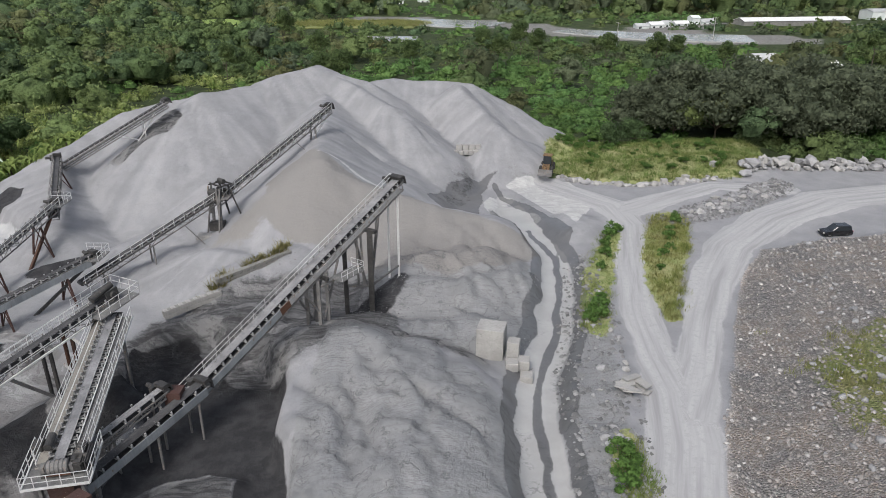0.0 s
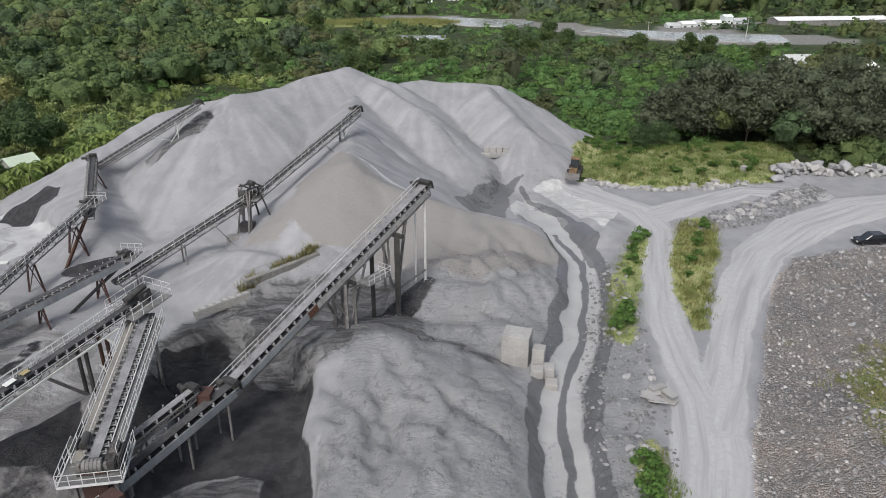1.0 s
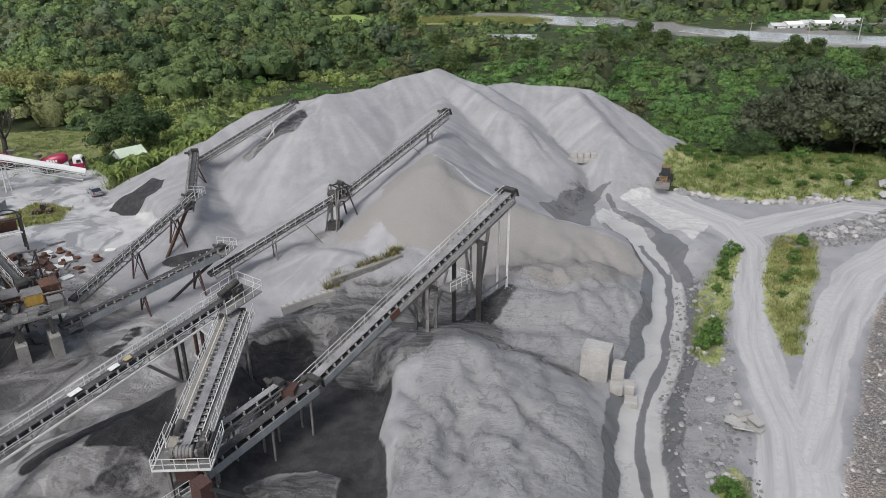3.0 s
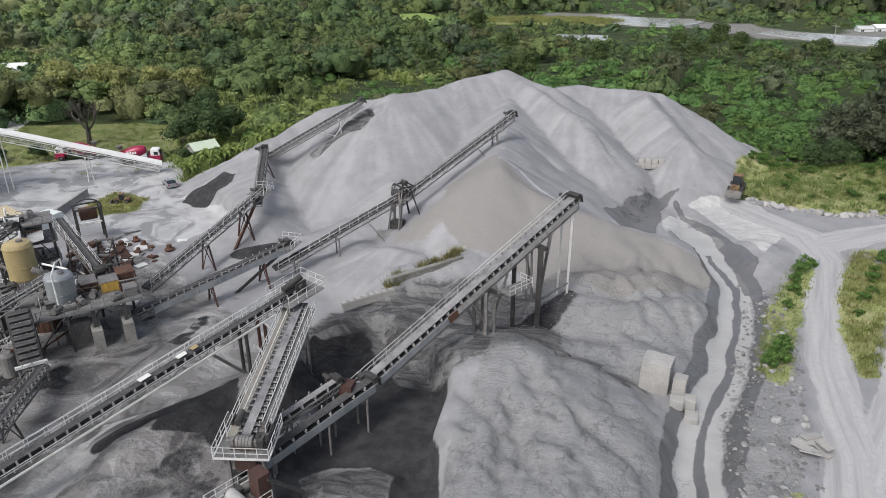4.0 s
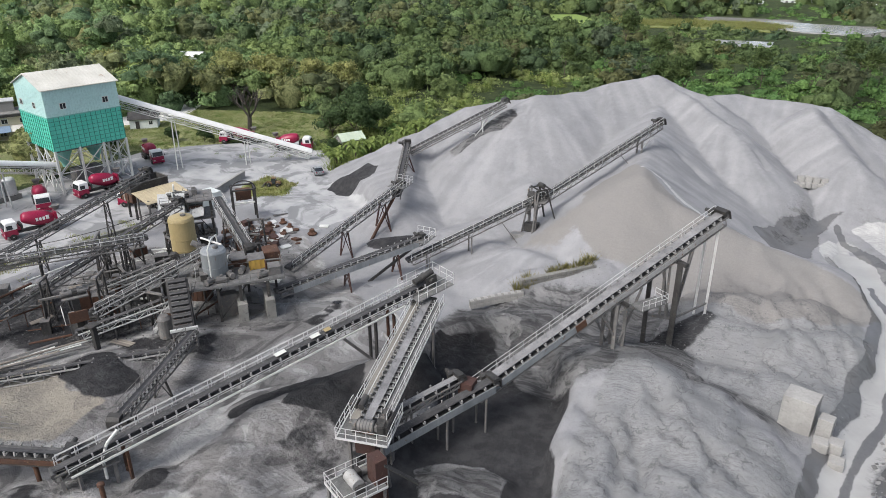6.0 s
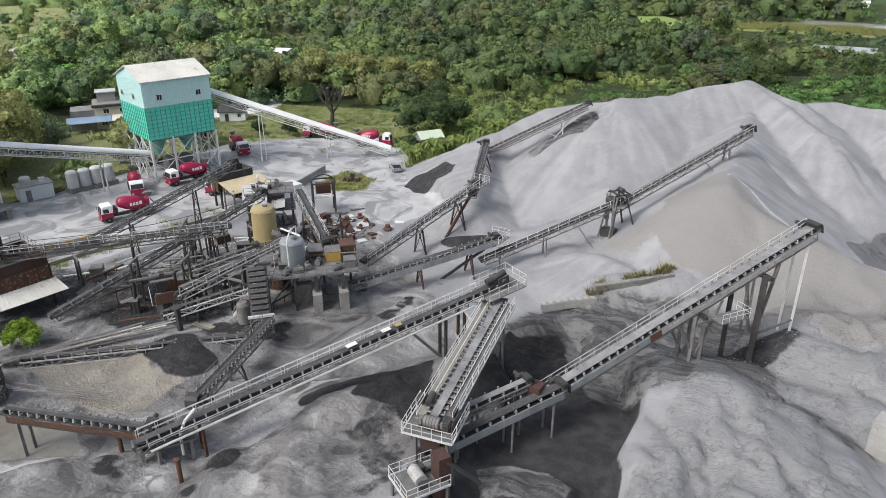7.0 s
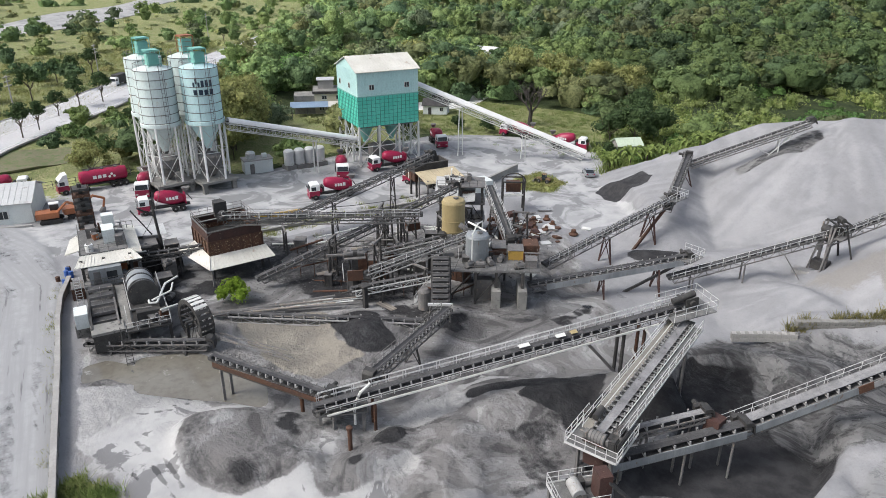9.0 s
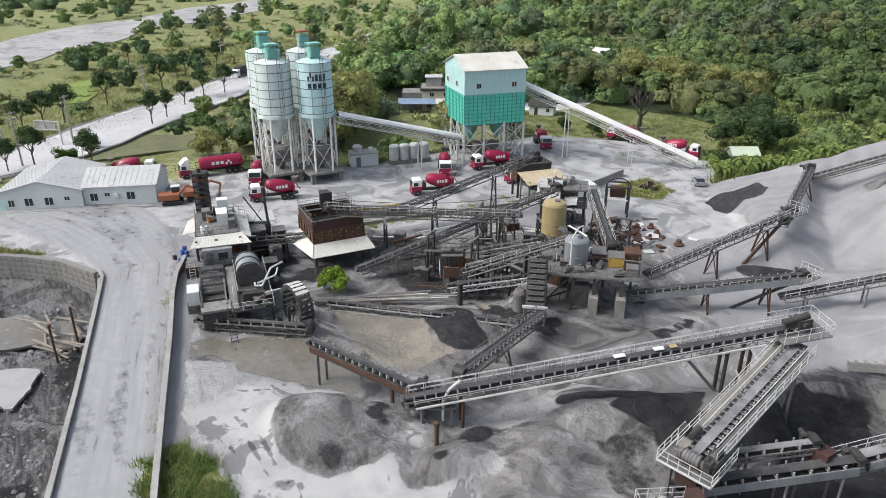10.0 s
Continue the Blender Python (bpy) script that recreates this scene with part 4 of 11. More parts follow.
crack = math_node(n, l, "MULTIPLY", ramp_node(n, l, crack, 0.004, 0.022, 1.0, 0.0), math_node(n, l, "MULTIPLY", ramp_node(n, l, math_node(n, l, "MAXIMUM", mi, ms), 0.3, 0.7), ramp_node(n, l, n2, 0.42, 0.55)))
crack2 = math_node(n, l, "ABSOLUTE", math_node(n, l, "SUBTRACT", n7, 0.47), 0.0)
crack2 = math_node(n, l, "MULTIPLY", ramp_node(n, l, crack2, 0.004, 0.03, 0.8, 0.0), math_node(n, l, "MULTIPLY", ramp_node(n, l, math_node(n, l, "MAXIMUM", mi, ms), 0.3, 0.7), ramp_node(n, l, n4, 0.45, 0.55)))
crack = math_node(n, l, "MAXIMUM", crack, crack2)
col = mix_node(n, l, math_node(n, l, "MULTIPLY", crack, 0.6), col, (0.10, 0.10, 0.103))
wetm = math_node(n, l, "MULTIPLY", rough_edge(mw, 0.5), 1.0)
dk = n.new("ShaderNodeHueSaturation")
l.new(col, dk.inputs["Color"])
dk.inputs["Value"].default_value = 0.48
col = mix_node(n, l, wetm, col, dk.outputs[0])
l.new(col, b.inputs["Base Color"])
l.new(math_node(n, l, "MULTIPLY", ramp_node(n, l, wetm, 0, 1, 0.9, 0.2), ramp_node(n, l, math_node(n, l, "MAXIMUM", mc, math_node(n, l, "MULTIPLY", mx, 0.8)), 0.2, 0.8, 1.0, 0.32)), b.inputs["Roughness"])
b.inputs["Specular IOR Level"].default_value = 0.22
bp = n.new("ShaderNodeBump")
bp.inputs["Distance"].default_value = 0.55
rough_ground = math_node(n, l, "MAXIMUM", math_node(n, l, "MAXIMUM", ms, math_node(n, l, "MULTIPLY", mi, 0.3)), math_node(n, l, "MAXIMUM", math_node(n, l, "MAXIMUM", mb, mq), mf))
l.new(math_node(n, l, "MULTIPLY", math_node(n, l, "MULTIPLY", ramp_node(n, l, rough_ground, 0.1, 0.8, 0.28, 1.0), ramp_node(n, l, wetm, 0, 1, 0.9, 0.03)), ramp_node(n, l, math_node(n, l, "MAXIMUM", math_node(n, l, "MAXIMUM", math_node(n, l, "MULTIPLY", mq, 0.2), mx), math_node(n, l, "MAXIMUM", math_node(n, l, "MAXIMUM", mr, my), mc)), 0, 1, 1.0, 0.14)), bp.inputs["Strength"])
l.new(math_node(n, l, "ADD", math_node(n, l, "SUBTRACT", math_node(n, l, "MULTIPLY", n6, 1.6), math_node(n, l, "MULTIPLY", math_node(n, l, "MULTIPLY", vo.outputs["Distance"], mb), 1.5)), math_node(n, l, "SUBTRACT", math_node(n, l, "MULTIPLY", n2, 1.6), math_node(n, l, "MULTIPLY", crack, 0.5))), bp.inputs["Height"])
l.new(bp.outputs[0], b.inputs["Normal"])
me.materials.append(gm)

# ---- conveyors ----
ROLLERS = {}


def roller_mesh(w):
    """Troughing idler: three rolls on a bracket, across y."""
    if w not in ROLLERS:
        bm = B()
        a, k = w * 0.19, w * 0.37
        tube(bm, (0, -a, 0.0), (0, a, 0.0), 0.065, 6)
        tube(bm, (0, a + 0.02, 0.02), (0, a + k, 0.17), 0.065, 6)
        tube(bm, (0, -a - 0.02, 0.02), (0, -a - k, 0.17), 0.065, 6)
        k_rolls = len(bm.faces)
        box(bm, -0.08, -w * 0.60, -0.14, 0.08, w * 0.60, -0.07)
        for s in (-1, 1):
            box(bm, -0.07, s * w * 0.57 - 0.05, -0.14, 0.07, s * w * 0.57 + 0.05, 0.30)
        me = mesh_of("roller", bm, ROLLER)
        me.materials.append(IDLER)
        for f in me.polygons:
            f.material_index = 1 if len(f.vertices) == 4 and f.index >= k_rolls else 0
        ROLLERS[w] = me
    return ROLLERS[w]


POSTS = {}


def post_mesh(h, material):
    key = (round(h, 2), material.name)
    if key not in POSTS:
        POSTS[key] = mesh_of("post", box(B(), -0.025, -0.025, 0, 0.025, 0.025, h), material)
    return POSTS[key]


def handrail(parent, p, q, h=1.05, step=1.6, material=None, up=Vector((0, 0, 1))):
    material = material or GALV
    p, q = Vector(p), Vector(q)
    bm = B()
    for f in (0.52, 1.0):
        beam(bm, p + up * h * f, q + up * h * f, 0.045)
    rail = part("handrail", bm, material, parent)
    k = max(1, round((q - p).length / step))
    for i in range(k + 1):
        piece("post", post_mesh(h, material), Matrix.Translation(lerp(p, q, i / k)), rail)
    return rail


def conveyor(tail, head, label, w=1.0, deep=1.0, frame_mat=None, walks=("R",), rails=("R",), pulley=True, belt_mat=None, step=1.3, cover=None, bay=1.6, group="belt conveyors", skirt=None, rail_mat=None, belt_w=0.38, hood=True, walk_mat=None):
    """Belt conveyor on two lattice sides from the tail to the head (centre of the belt)."""
    frame_mat = frame_mat or DUSTY
    rail_mat = rail_mat or GALV
    tail, head = Vector(tail), Vector(head)
    ob = thing("belt_conveyor", tail, label, "conveyor", group)
    d, s, u = axes(tail, head)
    L = (head - tail).length
    m = Matrix((d, s, u)).transposed().to_4x4()
    m.translation = tail
    X = lambda x, y, z: m @ Vector((x, y, z))
    for sg in (1, -1):
        y = sg * (w * 0.62)
        bm = B()
        beam(bm, X(0, y, -0.18), X(L, y, -0.18), 0.10, 0.16, u)
        beam(bm, X(0.4, y, -0.18 - deep), X(L - 0.4, y, -0.18 - deep), 0.10, 0.14, u)
        k = max(2, round(L / bay))
        for i in range(k + 1):
            x = min(max(L * i / k, 0.4), L - 0.4)
            beam(bm, X(x, y, -0.2), X(x, y, -0.18 - deep), 0.07)
            if i < k:
                x2 = min(L * (i + 1) / k, L - 0.4)
                beam(bm, X(x, y, -0.2 if i % 2 else -0.18 - deep), X(x2, y, -0.18 - deep if i % 2 else -0.2), 0.06)
        part("side_frame", bm, frame_mat, ob)
    k = max(2, round(L / 2.4))
    cross = mesh_of("cross_member", box(B(), -0.035, -w * 0.62, -0.035, 0.035, w * 0.62, 0.035), frame_mat)
    for i in range(k + 1):
        piece("cross_member", cross, m @ Matrix.Translation((min(max(L * i / k, 0.4), L - 0.4), 0, -0.18 - deep)), ob)
    # belt: troughed carrying strand and flat return strand
    bm = B()
    prof = [(-belt_w, 0.09 + (belt_w - 0.2) * 0.6), (-0.2, 0.09), (0.2, 0.09), (belt_w, 0.09 + (belt_w - 0.2) * 0.6)]
    rows = []
    for x in (0.0, L):
        rows.append([bm.verts.new(X(x, y * w, z)) for y, z in prof] + [bm.verts.new(X(x, y * w, z - 0.03)) for y, z in prof[::-1]])
    for i in range(8):
        j = (i + 1) % 8
        bm.faces.new((rows[0][i], rows[0][j], rows[1][j], rows[1][i]))
    bm.faces.new(rows[0][::-1])
    bm.faces.new(rows[1])
    part("belt", bm, belt_mat or RUBBER, ob)
    part("return_belt", beam(B(), X(0, 0, -0.42), X(L, 0, -0.42), w * 0.92, 0.03, u), RUBBER, ob)
    k = int(L / step)
    for i in range(1, k):
        piece("roller", roller_mesh(w), m @ Matrix.Translation((i * L / k, 0, 0.0)), ob)
    for sg, nm in ((1, "L"), (-1, "R")):
        if nm in walks:
            bm = box(B(), 0.3, min(sg * w * 0.68, sg * (w * 0.68 + 0.75)), -0.30, L - 0.3, max(sg * w * 0.68, sg * (w * 0.68 + 0.75)), -0.24, m)
            for i in range(int(L / 2.4) + 1):
                box(bm, i * 2.4 + 0.3, min(sg * w * 0.62, sg * (w * 0.68 + 0.75)), -0.40, i * 2.4 + 0.38, max(sg * w * 0.62, sg * (w * 0.68 + 0.75)), -0.30, m)
            wk_ = part("walkway", bm, (walk_mat or GRATE) if nm == "R" else GRATE, ob)
            ye = sg * (w * 0.68 + 0.76)
            part("edge_strip", box(B(), 0.3, min(ye, ye + sg * 0.06), -0.36, L - 0.3, max(ye, ye + sg * 0.06), -0.18, m), rail_mat, wk_)
        if nm in rails:
            y = sg * (w * 0.68 + (0.72 if nm in walks else 0.0))
            handrail(ob, X(0.3, y, -0.24), X(L - 0.3, y, -0.24), 1.05, 1.7, rail_mat)
    if pulley:
        bm = tube(B(), X(L, -w * 0.56, -0.14), X(L, w * 0.56, -0.14), 0.30, 14)
        tube(bm, X(L, -w * 0.75, -0.14), X(L, w * 0.75, -0.14), 0.07, 8)
        part("head_pulley", bm, ROLLER, ob)
        bm = tube(B(), X(0, -w * 0.56, -0.14), X(0, w * 0.56, -0.14), 0.26, 14)
        part("tail_pulley", bm, ROLLER, ob)
        bm = box(B(), L - 0.7, w * 0.66, -0.35, L + 0.25, w * 0.66 + 0.5, 0.25, m)
        tube(bm, X(L - 0.3, w * 0.66 + 0.5, 0.05), X(L - 0.3, w * 0.66 + 1.1, 0.05), 0.22, 10)
        part("drive_motor", bm, DARKSTEEL, ob)
        if hood:
            prof_ = [(-0.35, 0.22), (0.25, 0.22), (0.42, 0.05), (0.42, -0.75), (0.52, -0.75), (0.54, 0.22), (0.30, 0.55), (-0.35, 0.62)]
            bm = B()
            ra = [bm.verts.new(X(L + a_, -w * 0.6, c_)) for a_, c_ in prof_]
            rb = [bm.verts.new(X(L + a_, w * 0.6, c_)) for a_, c_ in prof_]
            for i in range(8):
                bm.faces.new((ra[i], ra[(i + 1) % 8], rb[(i + 1) % 8], rb[i]))
            bm.faces.new(ra[::-1])
            bm.faces.new(rb)
            part("head_hood", bm, DARKSTEEL, ob)
    if cover:
        bm = B()
        arc = [math.pi * i / 10 for i in range(11)]
        prof_ = [(w * 0.72 * math.cos(a_), 0.10 + 0.80 * math.sin(a_)) for a_ in arc] + [(w * 0.67 * math.cos(a_), 0.10 + 0.74 * math.sin(a_)) for a_ in reversed(arc)]
        ra = [bm.verts.new(X(0.2, y_, z_)) for y_, z_ in prof_]
        rb = [bm.verts.new(X(L - 0.2, y_, z_)) for y_, z_ in prof_]
        for i in range(22):
            bm.faces.new((ra[i], ra[(i + 1) % 22], rb[(i + 1) % 22], rb[i]))
        bm.faces.new(ra[::-1])
        bm.faces.new(rb)
        bmesh.ops.recalc_face_normals(bm, faces=bm.faces)
        part("curved_cover", bm, cover, ob)
    if skirt:
        sg = 1 if skirt[0] == "L" else -1
        part("side_sheet", box(B(), skirt[1], min(sg * w * 0.66, sg * w * 0.70), -0.75, skirt[2], max(sg * w * 0.66, sg * w * 0.70), 0.05, m), skirt[3], ob)
    return ob, X, L


def trestle(parent, top, foot_z, spread=1.2, w=1.3, along=Vector((1, 0, 0)), size=0.18, material=None, lean=0.0, braces=True):
    """Pair of raking legs under a conveyor, each a part, with cross braces; top is the middle of the frame's underside."""
    material = material or DUSTY
    top = Vector(top)
    along = Vector((along.x, along.y, 0)).normalized()
    s = Vector((-along.y, along.x, 0))
    feet = []
    for sg in (1, -1):
        a = top + s * sg * w / 2
        g = foot_z if foot_z is not None else ground_z((top + s * sg * spread).x, (top + s * sg * spread).y) - 0.2
        f = Vector((top.x, top.y, 0)) + s * sg * spread + along * lean
        f.z = g
        part("leg", beam(B(), a, f, size, size), material, parent)
        feet.append((a, f))
    if braces:
        h = top.z - feet[0][1].z
        k = max(1, round(h / 3.0))
        for i in range(k):
            p0, p1 = lerp(*feet[0], i / k), lerp(*feet[0], (i + 1) / k)
            q0, q1 = lerp(*feet[1], i / k), lerp(*feet[1], (i + 1) / k)
            part("brace", beam(B(), p0, q1, size * 0.5), material, parent)
            part("brace", beam(B(), q0, p1, size * 0.5), material, parent)
            part("girt", beam(B(), p1 * 0.98 + p0 * 0.02, q1 * 0.98 + q0 * 0.02, size * 0.6), material, parent)
    return feet

# ---- main conveyors ----
c3, X3, L3 = conveyor((-23.4, 51.6, 2.8), (-5.3, 79.0, 15.0), "long inclined belt conveyor with grey weathered steel frame", 1.3, 0.9, DUSTY, (), ("L",), belt_mat=BELTDUST, step=1.0)
c2, X2u, L2u = conveyor((-31.9, 91.9, 7.7), (-18.5, 113.7, 16.5), "long inclined belt conveyor to the gravel heap", 0.9, 0.8, DUSTY, (), ("R",), step=1.0)
c2l, X2l, L2l = conveyor((-44.6, 77.2, 2.2), (-31.0, 93.1, 8.7), "lower inclined conveyor feeding the heap conveyor", 0.9, 0.8, DUSTY, (), ("R",), step=1.0)
L2 = L2l + L2u


def X2(x, y, z):
    """A place on the two conveyors taken as one line."""
    return X2l(x, y, z) if x < L2l else X2u(x - L2l, y, z)



c1, X1, L1 = conveyor((-60.9, 106.5, 8.2), (-46.6, 117.8, 16.5), "inclined belt conveyor ending over the highest heap", 0.9, 0.8, DUSTY, (), (), step=0.9)
c1b, X1b, L1b = conveyor((-54.0, 90.5, 6.0), (-61.2, 107.4, 9.6), "short transfer conveyor on the slope", 0.9, 0.8, DUSTY, (), ("L",), rail_mat=DUSTY)
c1c, X1c, L1c = conveyor((-56.9, 66.5, 3.0), (-53.8, 91.8, 7.6), "inclined conveyor with truss sides", 0.9, 0.8, DUSTY, (), ("R",), step=1.0)
c6, X6, L6 = conveyor((-54.5, 61.0, 2.6), (-43.2, 79.0, 5.2), "low conveyor with pale side sheet", 0.9, 0.8, DUSTY, (), (), step=1.0)
c4, X4, L4 = conveyor((-49.0, 26.0, 3.4), (-32.5, 60.8, 8.75), "inclined belt conveyor with galvanised frame", 1.0, 0.7, DUSTY, (), ("L",), step=1.0)
part("water_pipe", beam(B(), X4(1.0, -0.78, -0.86), X4(L4 - 4.0, -0.78, -0.86), 0.16), PALESTEEL, c4, "pale steel pipe along the frame")
handrail(c4, X4(1.0, -0.72, -0.5), X4(L4 - 3.0, -0.72, -0.5), 0.45, 1.3, GALV)
c5, X5, L5 = conveyor((-31.9, 59.6, 7.4), (-28.0, 40.6, 5.5), "transfer conveyor with walkways both sides", 1.35, 0.8, step=0.75, belt_w=0.29, belt_mat=BELTDUST, hood=False, walk_mat=TANGRATE, walks=("L", "R"), rails=("L", "R"))
c7, X7, L7 = conveyor((-61.5, 22.0, 4.6), (-49.5, 28.0, 3.6), "low conveyor over the sludge pond", 1.0, 0.8, DARKSTEEL, (), (), step=0.8)


# ---- legs, chutes and details of the main conveyors ----
def post_leg(parent, top, foot_z=None, size=0.3, material=None, dx=0.0, dy=0.0):
    top = Vector(top)
    z = ground_z(top.x + dx, top.y + dy) - 0.3 if foot_z is None else foot_z
    part("leg", beam(B(), top, (top.x + dx, top.y + dy, z), size), material or DUSTY, parent)


d3 = (X3(1, 0, 0) - X3(0, 0, 0)).normalized()
d2_ = (X2(1, 0, 0) - X2(0, 0, 0)).normalized()
d2_ = Vector((d2_.x, d2_.y, 0)).normalized()
s2_ = Vector((-d2_.y, d2_.x, 0))
# head: pair of pale legs, a dark braced bent, and the inclined struts lower down
for sg in (-1, 1):
    post_leg(c3, X3(L3 * 0.955, sg * 0.75, -1.1), None, 0.26, GALV)
post_leg(c3, X3(L3 * 0.775, -1.2, -1.1), None, 0.6, DARKSTEEL)
post_leg(c3, X3(L3 * 0.70, 0.5, -1.1), None, 0.46, DARKSTEEL)
part("cap_beam", beam(B(), X3(L3 * 0.775, -2.0, -1.3), X3(L3 * 0.775, 0.9, -1.3), 0.5, 0.4), DARKSTEEL, c3, "dark cap beam")
tie = X3(L3 * 0.775, -1.2, -1.1) - Vector((0, 0, 7.0))
part("tie_beam", beam(B(), X3(L3 * 0.70, 0.5, -1.1) - Vector((0, 0, 5.6)), tie, 0.3), DUSTY, c3)
part("tie_beam", beam(B(), tie, X3(L3 * 0.955, -0.75, -1.1) - Vector((0, 0, 9.0)), 0.2), DUSTY, c3)
for fa, ya, drop in ((0.72, -0.8, 5.8), (0.755, 0.7, 6.4), (0.745, -0.7, 6.2), (0.84, -0.8, 6.4), (0.90, 0.7, 8.0)):
    p = X3(L3 * fa, ya, -1.1)
    q = lerp(X3(L3 * 0.70, 0.5, -1.1) - Vector((0, 0, 5.6)), tie, min(1.0, (fa - 0.66) / 0.12))
    part("strut", beam(B(), p, q, 0.24), DUSTY, c3)
for fa in (0.52, 0.56):
    for sg in (-1, 1):
        post_leg(c3, X3(L3 * fa, sg * 0.9, -1.1), None, 0.36, DUSTY)
part("cap_beam", beam(B(), X3(L3 * 0.54, -1.7, -1.3), X3(L3 * 0.54, 1.3, -1.3), 0.34), DARKSTEEL, c3, "dark cap beam")
for sg in (-1, 1):
    p = X3(L3 * 0.54, sg * 0.9, -1.1)
    for fa in (0.46, 0.62):
        part("strut", beam(B(), X3(L3 * fa, sg * 0.9, -1.1), (p.x, p.y, ground_z(p.x, p.y) + 0.4), 0.2), DUSTY, c3)
ld = X3(L3 * 0.61, -1.9, -2.6)
LDm = pose(ld.x, ld.y, ld.z, 0, 0, math.degrees(math.atan2(d3.y, d3.x)))
part("stair_landing", box(B(), -1.8, -0.9, -0.1, 1.8, 0.9, 0.0, LDm), GRATE, c3)
for a, b_ in (((-1.8, -0.9), (1.8, -0.9)), ((1.8, -0.9), (1.8, 0.9))):
    handrail(c3, LDm @ Vector((*a, 0)), LDm @ Vector((*b_, 0)), 1.05, 0.9, GALV)
part("landing_beam", beam(B(), LDm @ Vector((-3.4, 0.6, -0.3)), LDm @ Vector((3.4, 0.6, -0.3)), 0.2), DUSTY, c3)
part("side_sheet", beam(B(), X3(0.5, -0.98, -0.4), X3(L3 * 0.36, -0.98, -0.4), 0.05, 0.75, axes(X3(0, 0, 0), X3(1, 0, 0))[2]), TANKGREY, c3, "pale teal-grey side sheet")
part("side_sheet", beam(B(), X3(L3 * 0.36, -0.99, -0.4), X3(L3 * 0.40, -0.99, -0.4), 0.06, 0.8, axes(X3(0, 0, 0), X3(1, 0, 0))[2]), RUST, c3, "rusty patch plate")
part("side_sheet", beam(B(), X3(L3 * 0.40, -0.98, -0.4), X3(L3 * 0.97, -0.98, -0.4), 0.05, 0.6, axes(X3(0, 0, 0), X3(1, 0, 0))[2]), SHEETGREY, c3, "pale dusty side sheet")

# lower tail conveyor below the transfer point, with a short feeder belt beside it
ct, XT, LT = conveyor((-29.2, 40.2, 1.6), (-21.6, 53.0, 4.0), "lower tail conveyor with teal pipes on its side", 1.2, 0.7, DUSTY, (), (), True)
part("side_sheet", beam(B(), XT(0.5, -0.92, -0.35), XT(LT - 0.4, -0.92, -0.35), 0.06, 0.8, Vector((0, 0, 1))), TANKGREY, ct, "pale teal-grey side sheet")
for f_ in (0.2, 0.6, 0.9):
    for sg in (-1, 1):
        post_leg(ct, XT(LT * f_, sg * 0.8, -0.9), None, 0.18, DUSTY)
cf, XF, LF = conveyor((-28.0, 45.0, 3.6), (-24.4, 51.2, 4.6), "short feeder belt beside the tail conveyor", 0.9, 0.5, DUSTY, (), (), True, BELTDUST)
for f_ in (0.2, 0.85):
    post_leg(cf, XF(LF * f_, 0.5, -0.6), None, 0.18, DUSTY)
    post_leg(cf, XF(LF * f_, -0.5, -0.6), None, 0.18, DUSTY)
part("chute", prism(B(), [(-24.3, 50.8), (-22.9, 50.8), (-22.9, 52.2), (-24.3, 52.2)], 3.0, 4.3), RUSTRED, c3, "rusty transfer chute")

# transfer conveyor: drive end on a railed platform, held on a red-brown chute
e5 = X5(L5, 0, 0)
d5, s5, n5 = axes(X5(0, 0, 0), X5(1, 0, 0))
m5 = Matrix((d5, s5, n5)).transposed().to_4x4()
m5.translation = e5
part("drive_platform", box(B(), -2.6, -2.3, -0.95, 1.6, 2.3, -0.85, m5), GRATE, c5)
for a, b_ in (((1.6, -2.3), (1.6, 2.3)), ((-2.6, 2.3), (1.6, 2.3)), ((-2.6, -2.3), (1.6, -2.3))):
    p, q = m5 @ Vector((*a, -0.85)), m5 @ Vector((*b_, -0.85))
    handrail(c5, p, q, 1.1, 1.0, GALV)
    part("platform_edge", beam(B(), p, q, 0.10, 0.18), GALV, c5)
drum = part("drive_drum", tube(B(), m5 @ Vector((0.25, -0.75, -0.2)), m5 @ Vector((0.25, 0.75, -0.2)), 0.52, 22), DUSTY, c5, "ribbed grey drive drum")
for k_ in range(6):
    y_ = -0.7 + k_ * 0.28
    part("drum_rib", tube(B(), m5 @ Vector((0.25, y_ - 0.03, -0.2)), m5 @ Vector((0.25, y_ + 0.03, -0.2)), 0.55, 22), ROLLER, drum)
part("drum_shaft", tube(B(), m5 @ Vector((0.25, -1.2, -0.2)), m5 @ Vector((0.25, 1.9, -0.2)), 0.1, 10), ROLLER, c5)
for y_ in (-1.05, 0.95):
    part("bearing_block", prism(B(), [(-0.05, y_ - 0.16), (0.55, y_ - 0.16), (0.55, y_ + 0.16), (-0.05, y_ + 0.16)], -0.5, 0.05, m5), DUSTY, c5)
    part("bearing_stand", box(B(), -0.2, y_ - 0.12, -0.85, 0.7, y_ + 0.12, -0.5, m5), DARKSTEEL, c5)
mo_ = part("drive_motor", tube(B(), m5 @ Vector((-1.5, 1.35, 0.15)), m5 @ Vector((-0.4, 1.35, 0.15)), 0.34, 16), DUSTY, c5)
for k_ in range(7):
    part("cooling_fin", tube(B(), m5 @ Vector((-1.45 + k_ * 0.15, 1.35, 0.15)), m5 @ Vector((-1.41 + k_ * 0.15, 1.35, 0.15)), 0.38, 16), DARKSTEEL, mo_)
part("motor_stand", box(B(), -1.7, 1.0, -0.85, -0.3, 1.7, -0.2, m5), DARKSTEEL, c5)
bm = box(B(), -0.35, 1.05, -0.75, 0.7, 1.75, 0.25, m5)
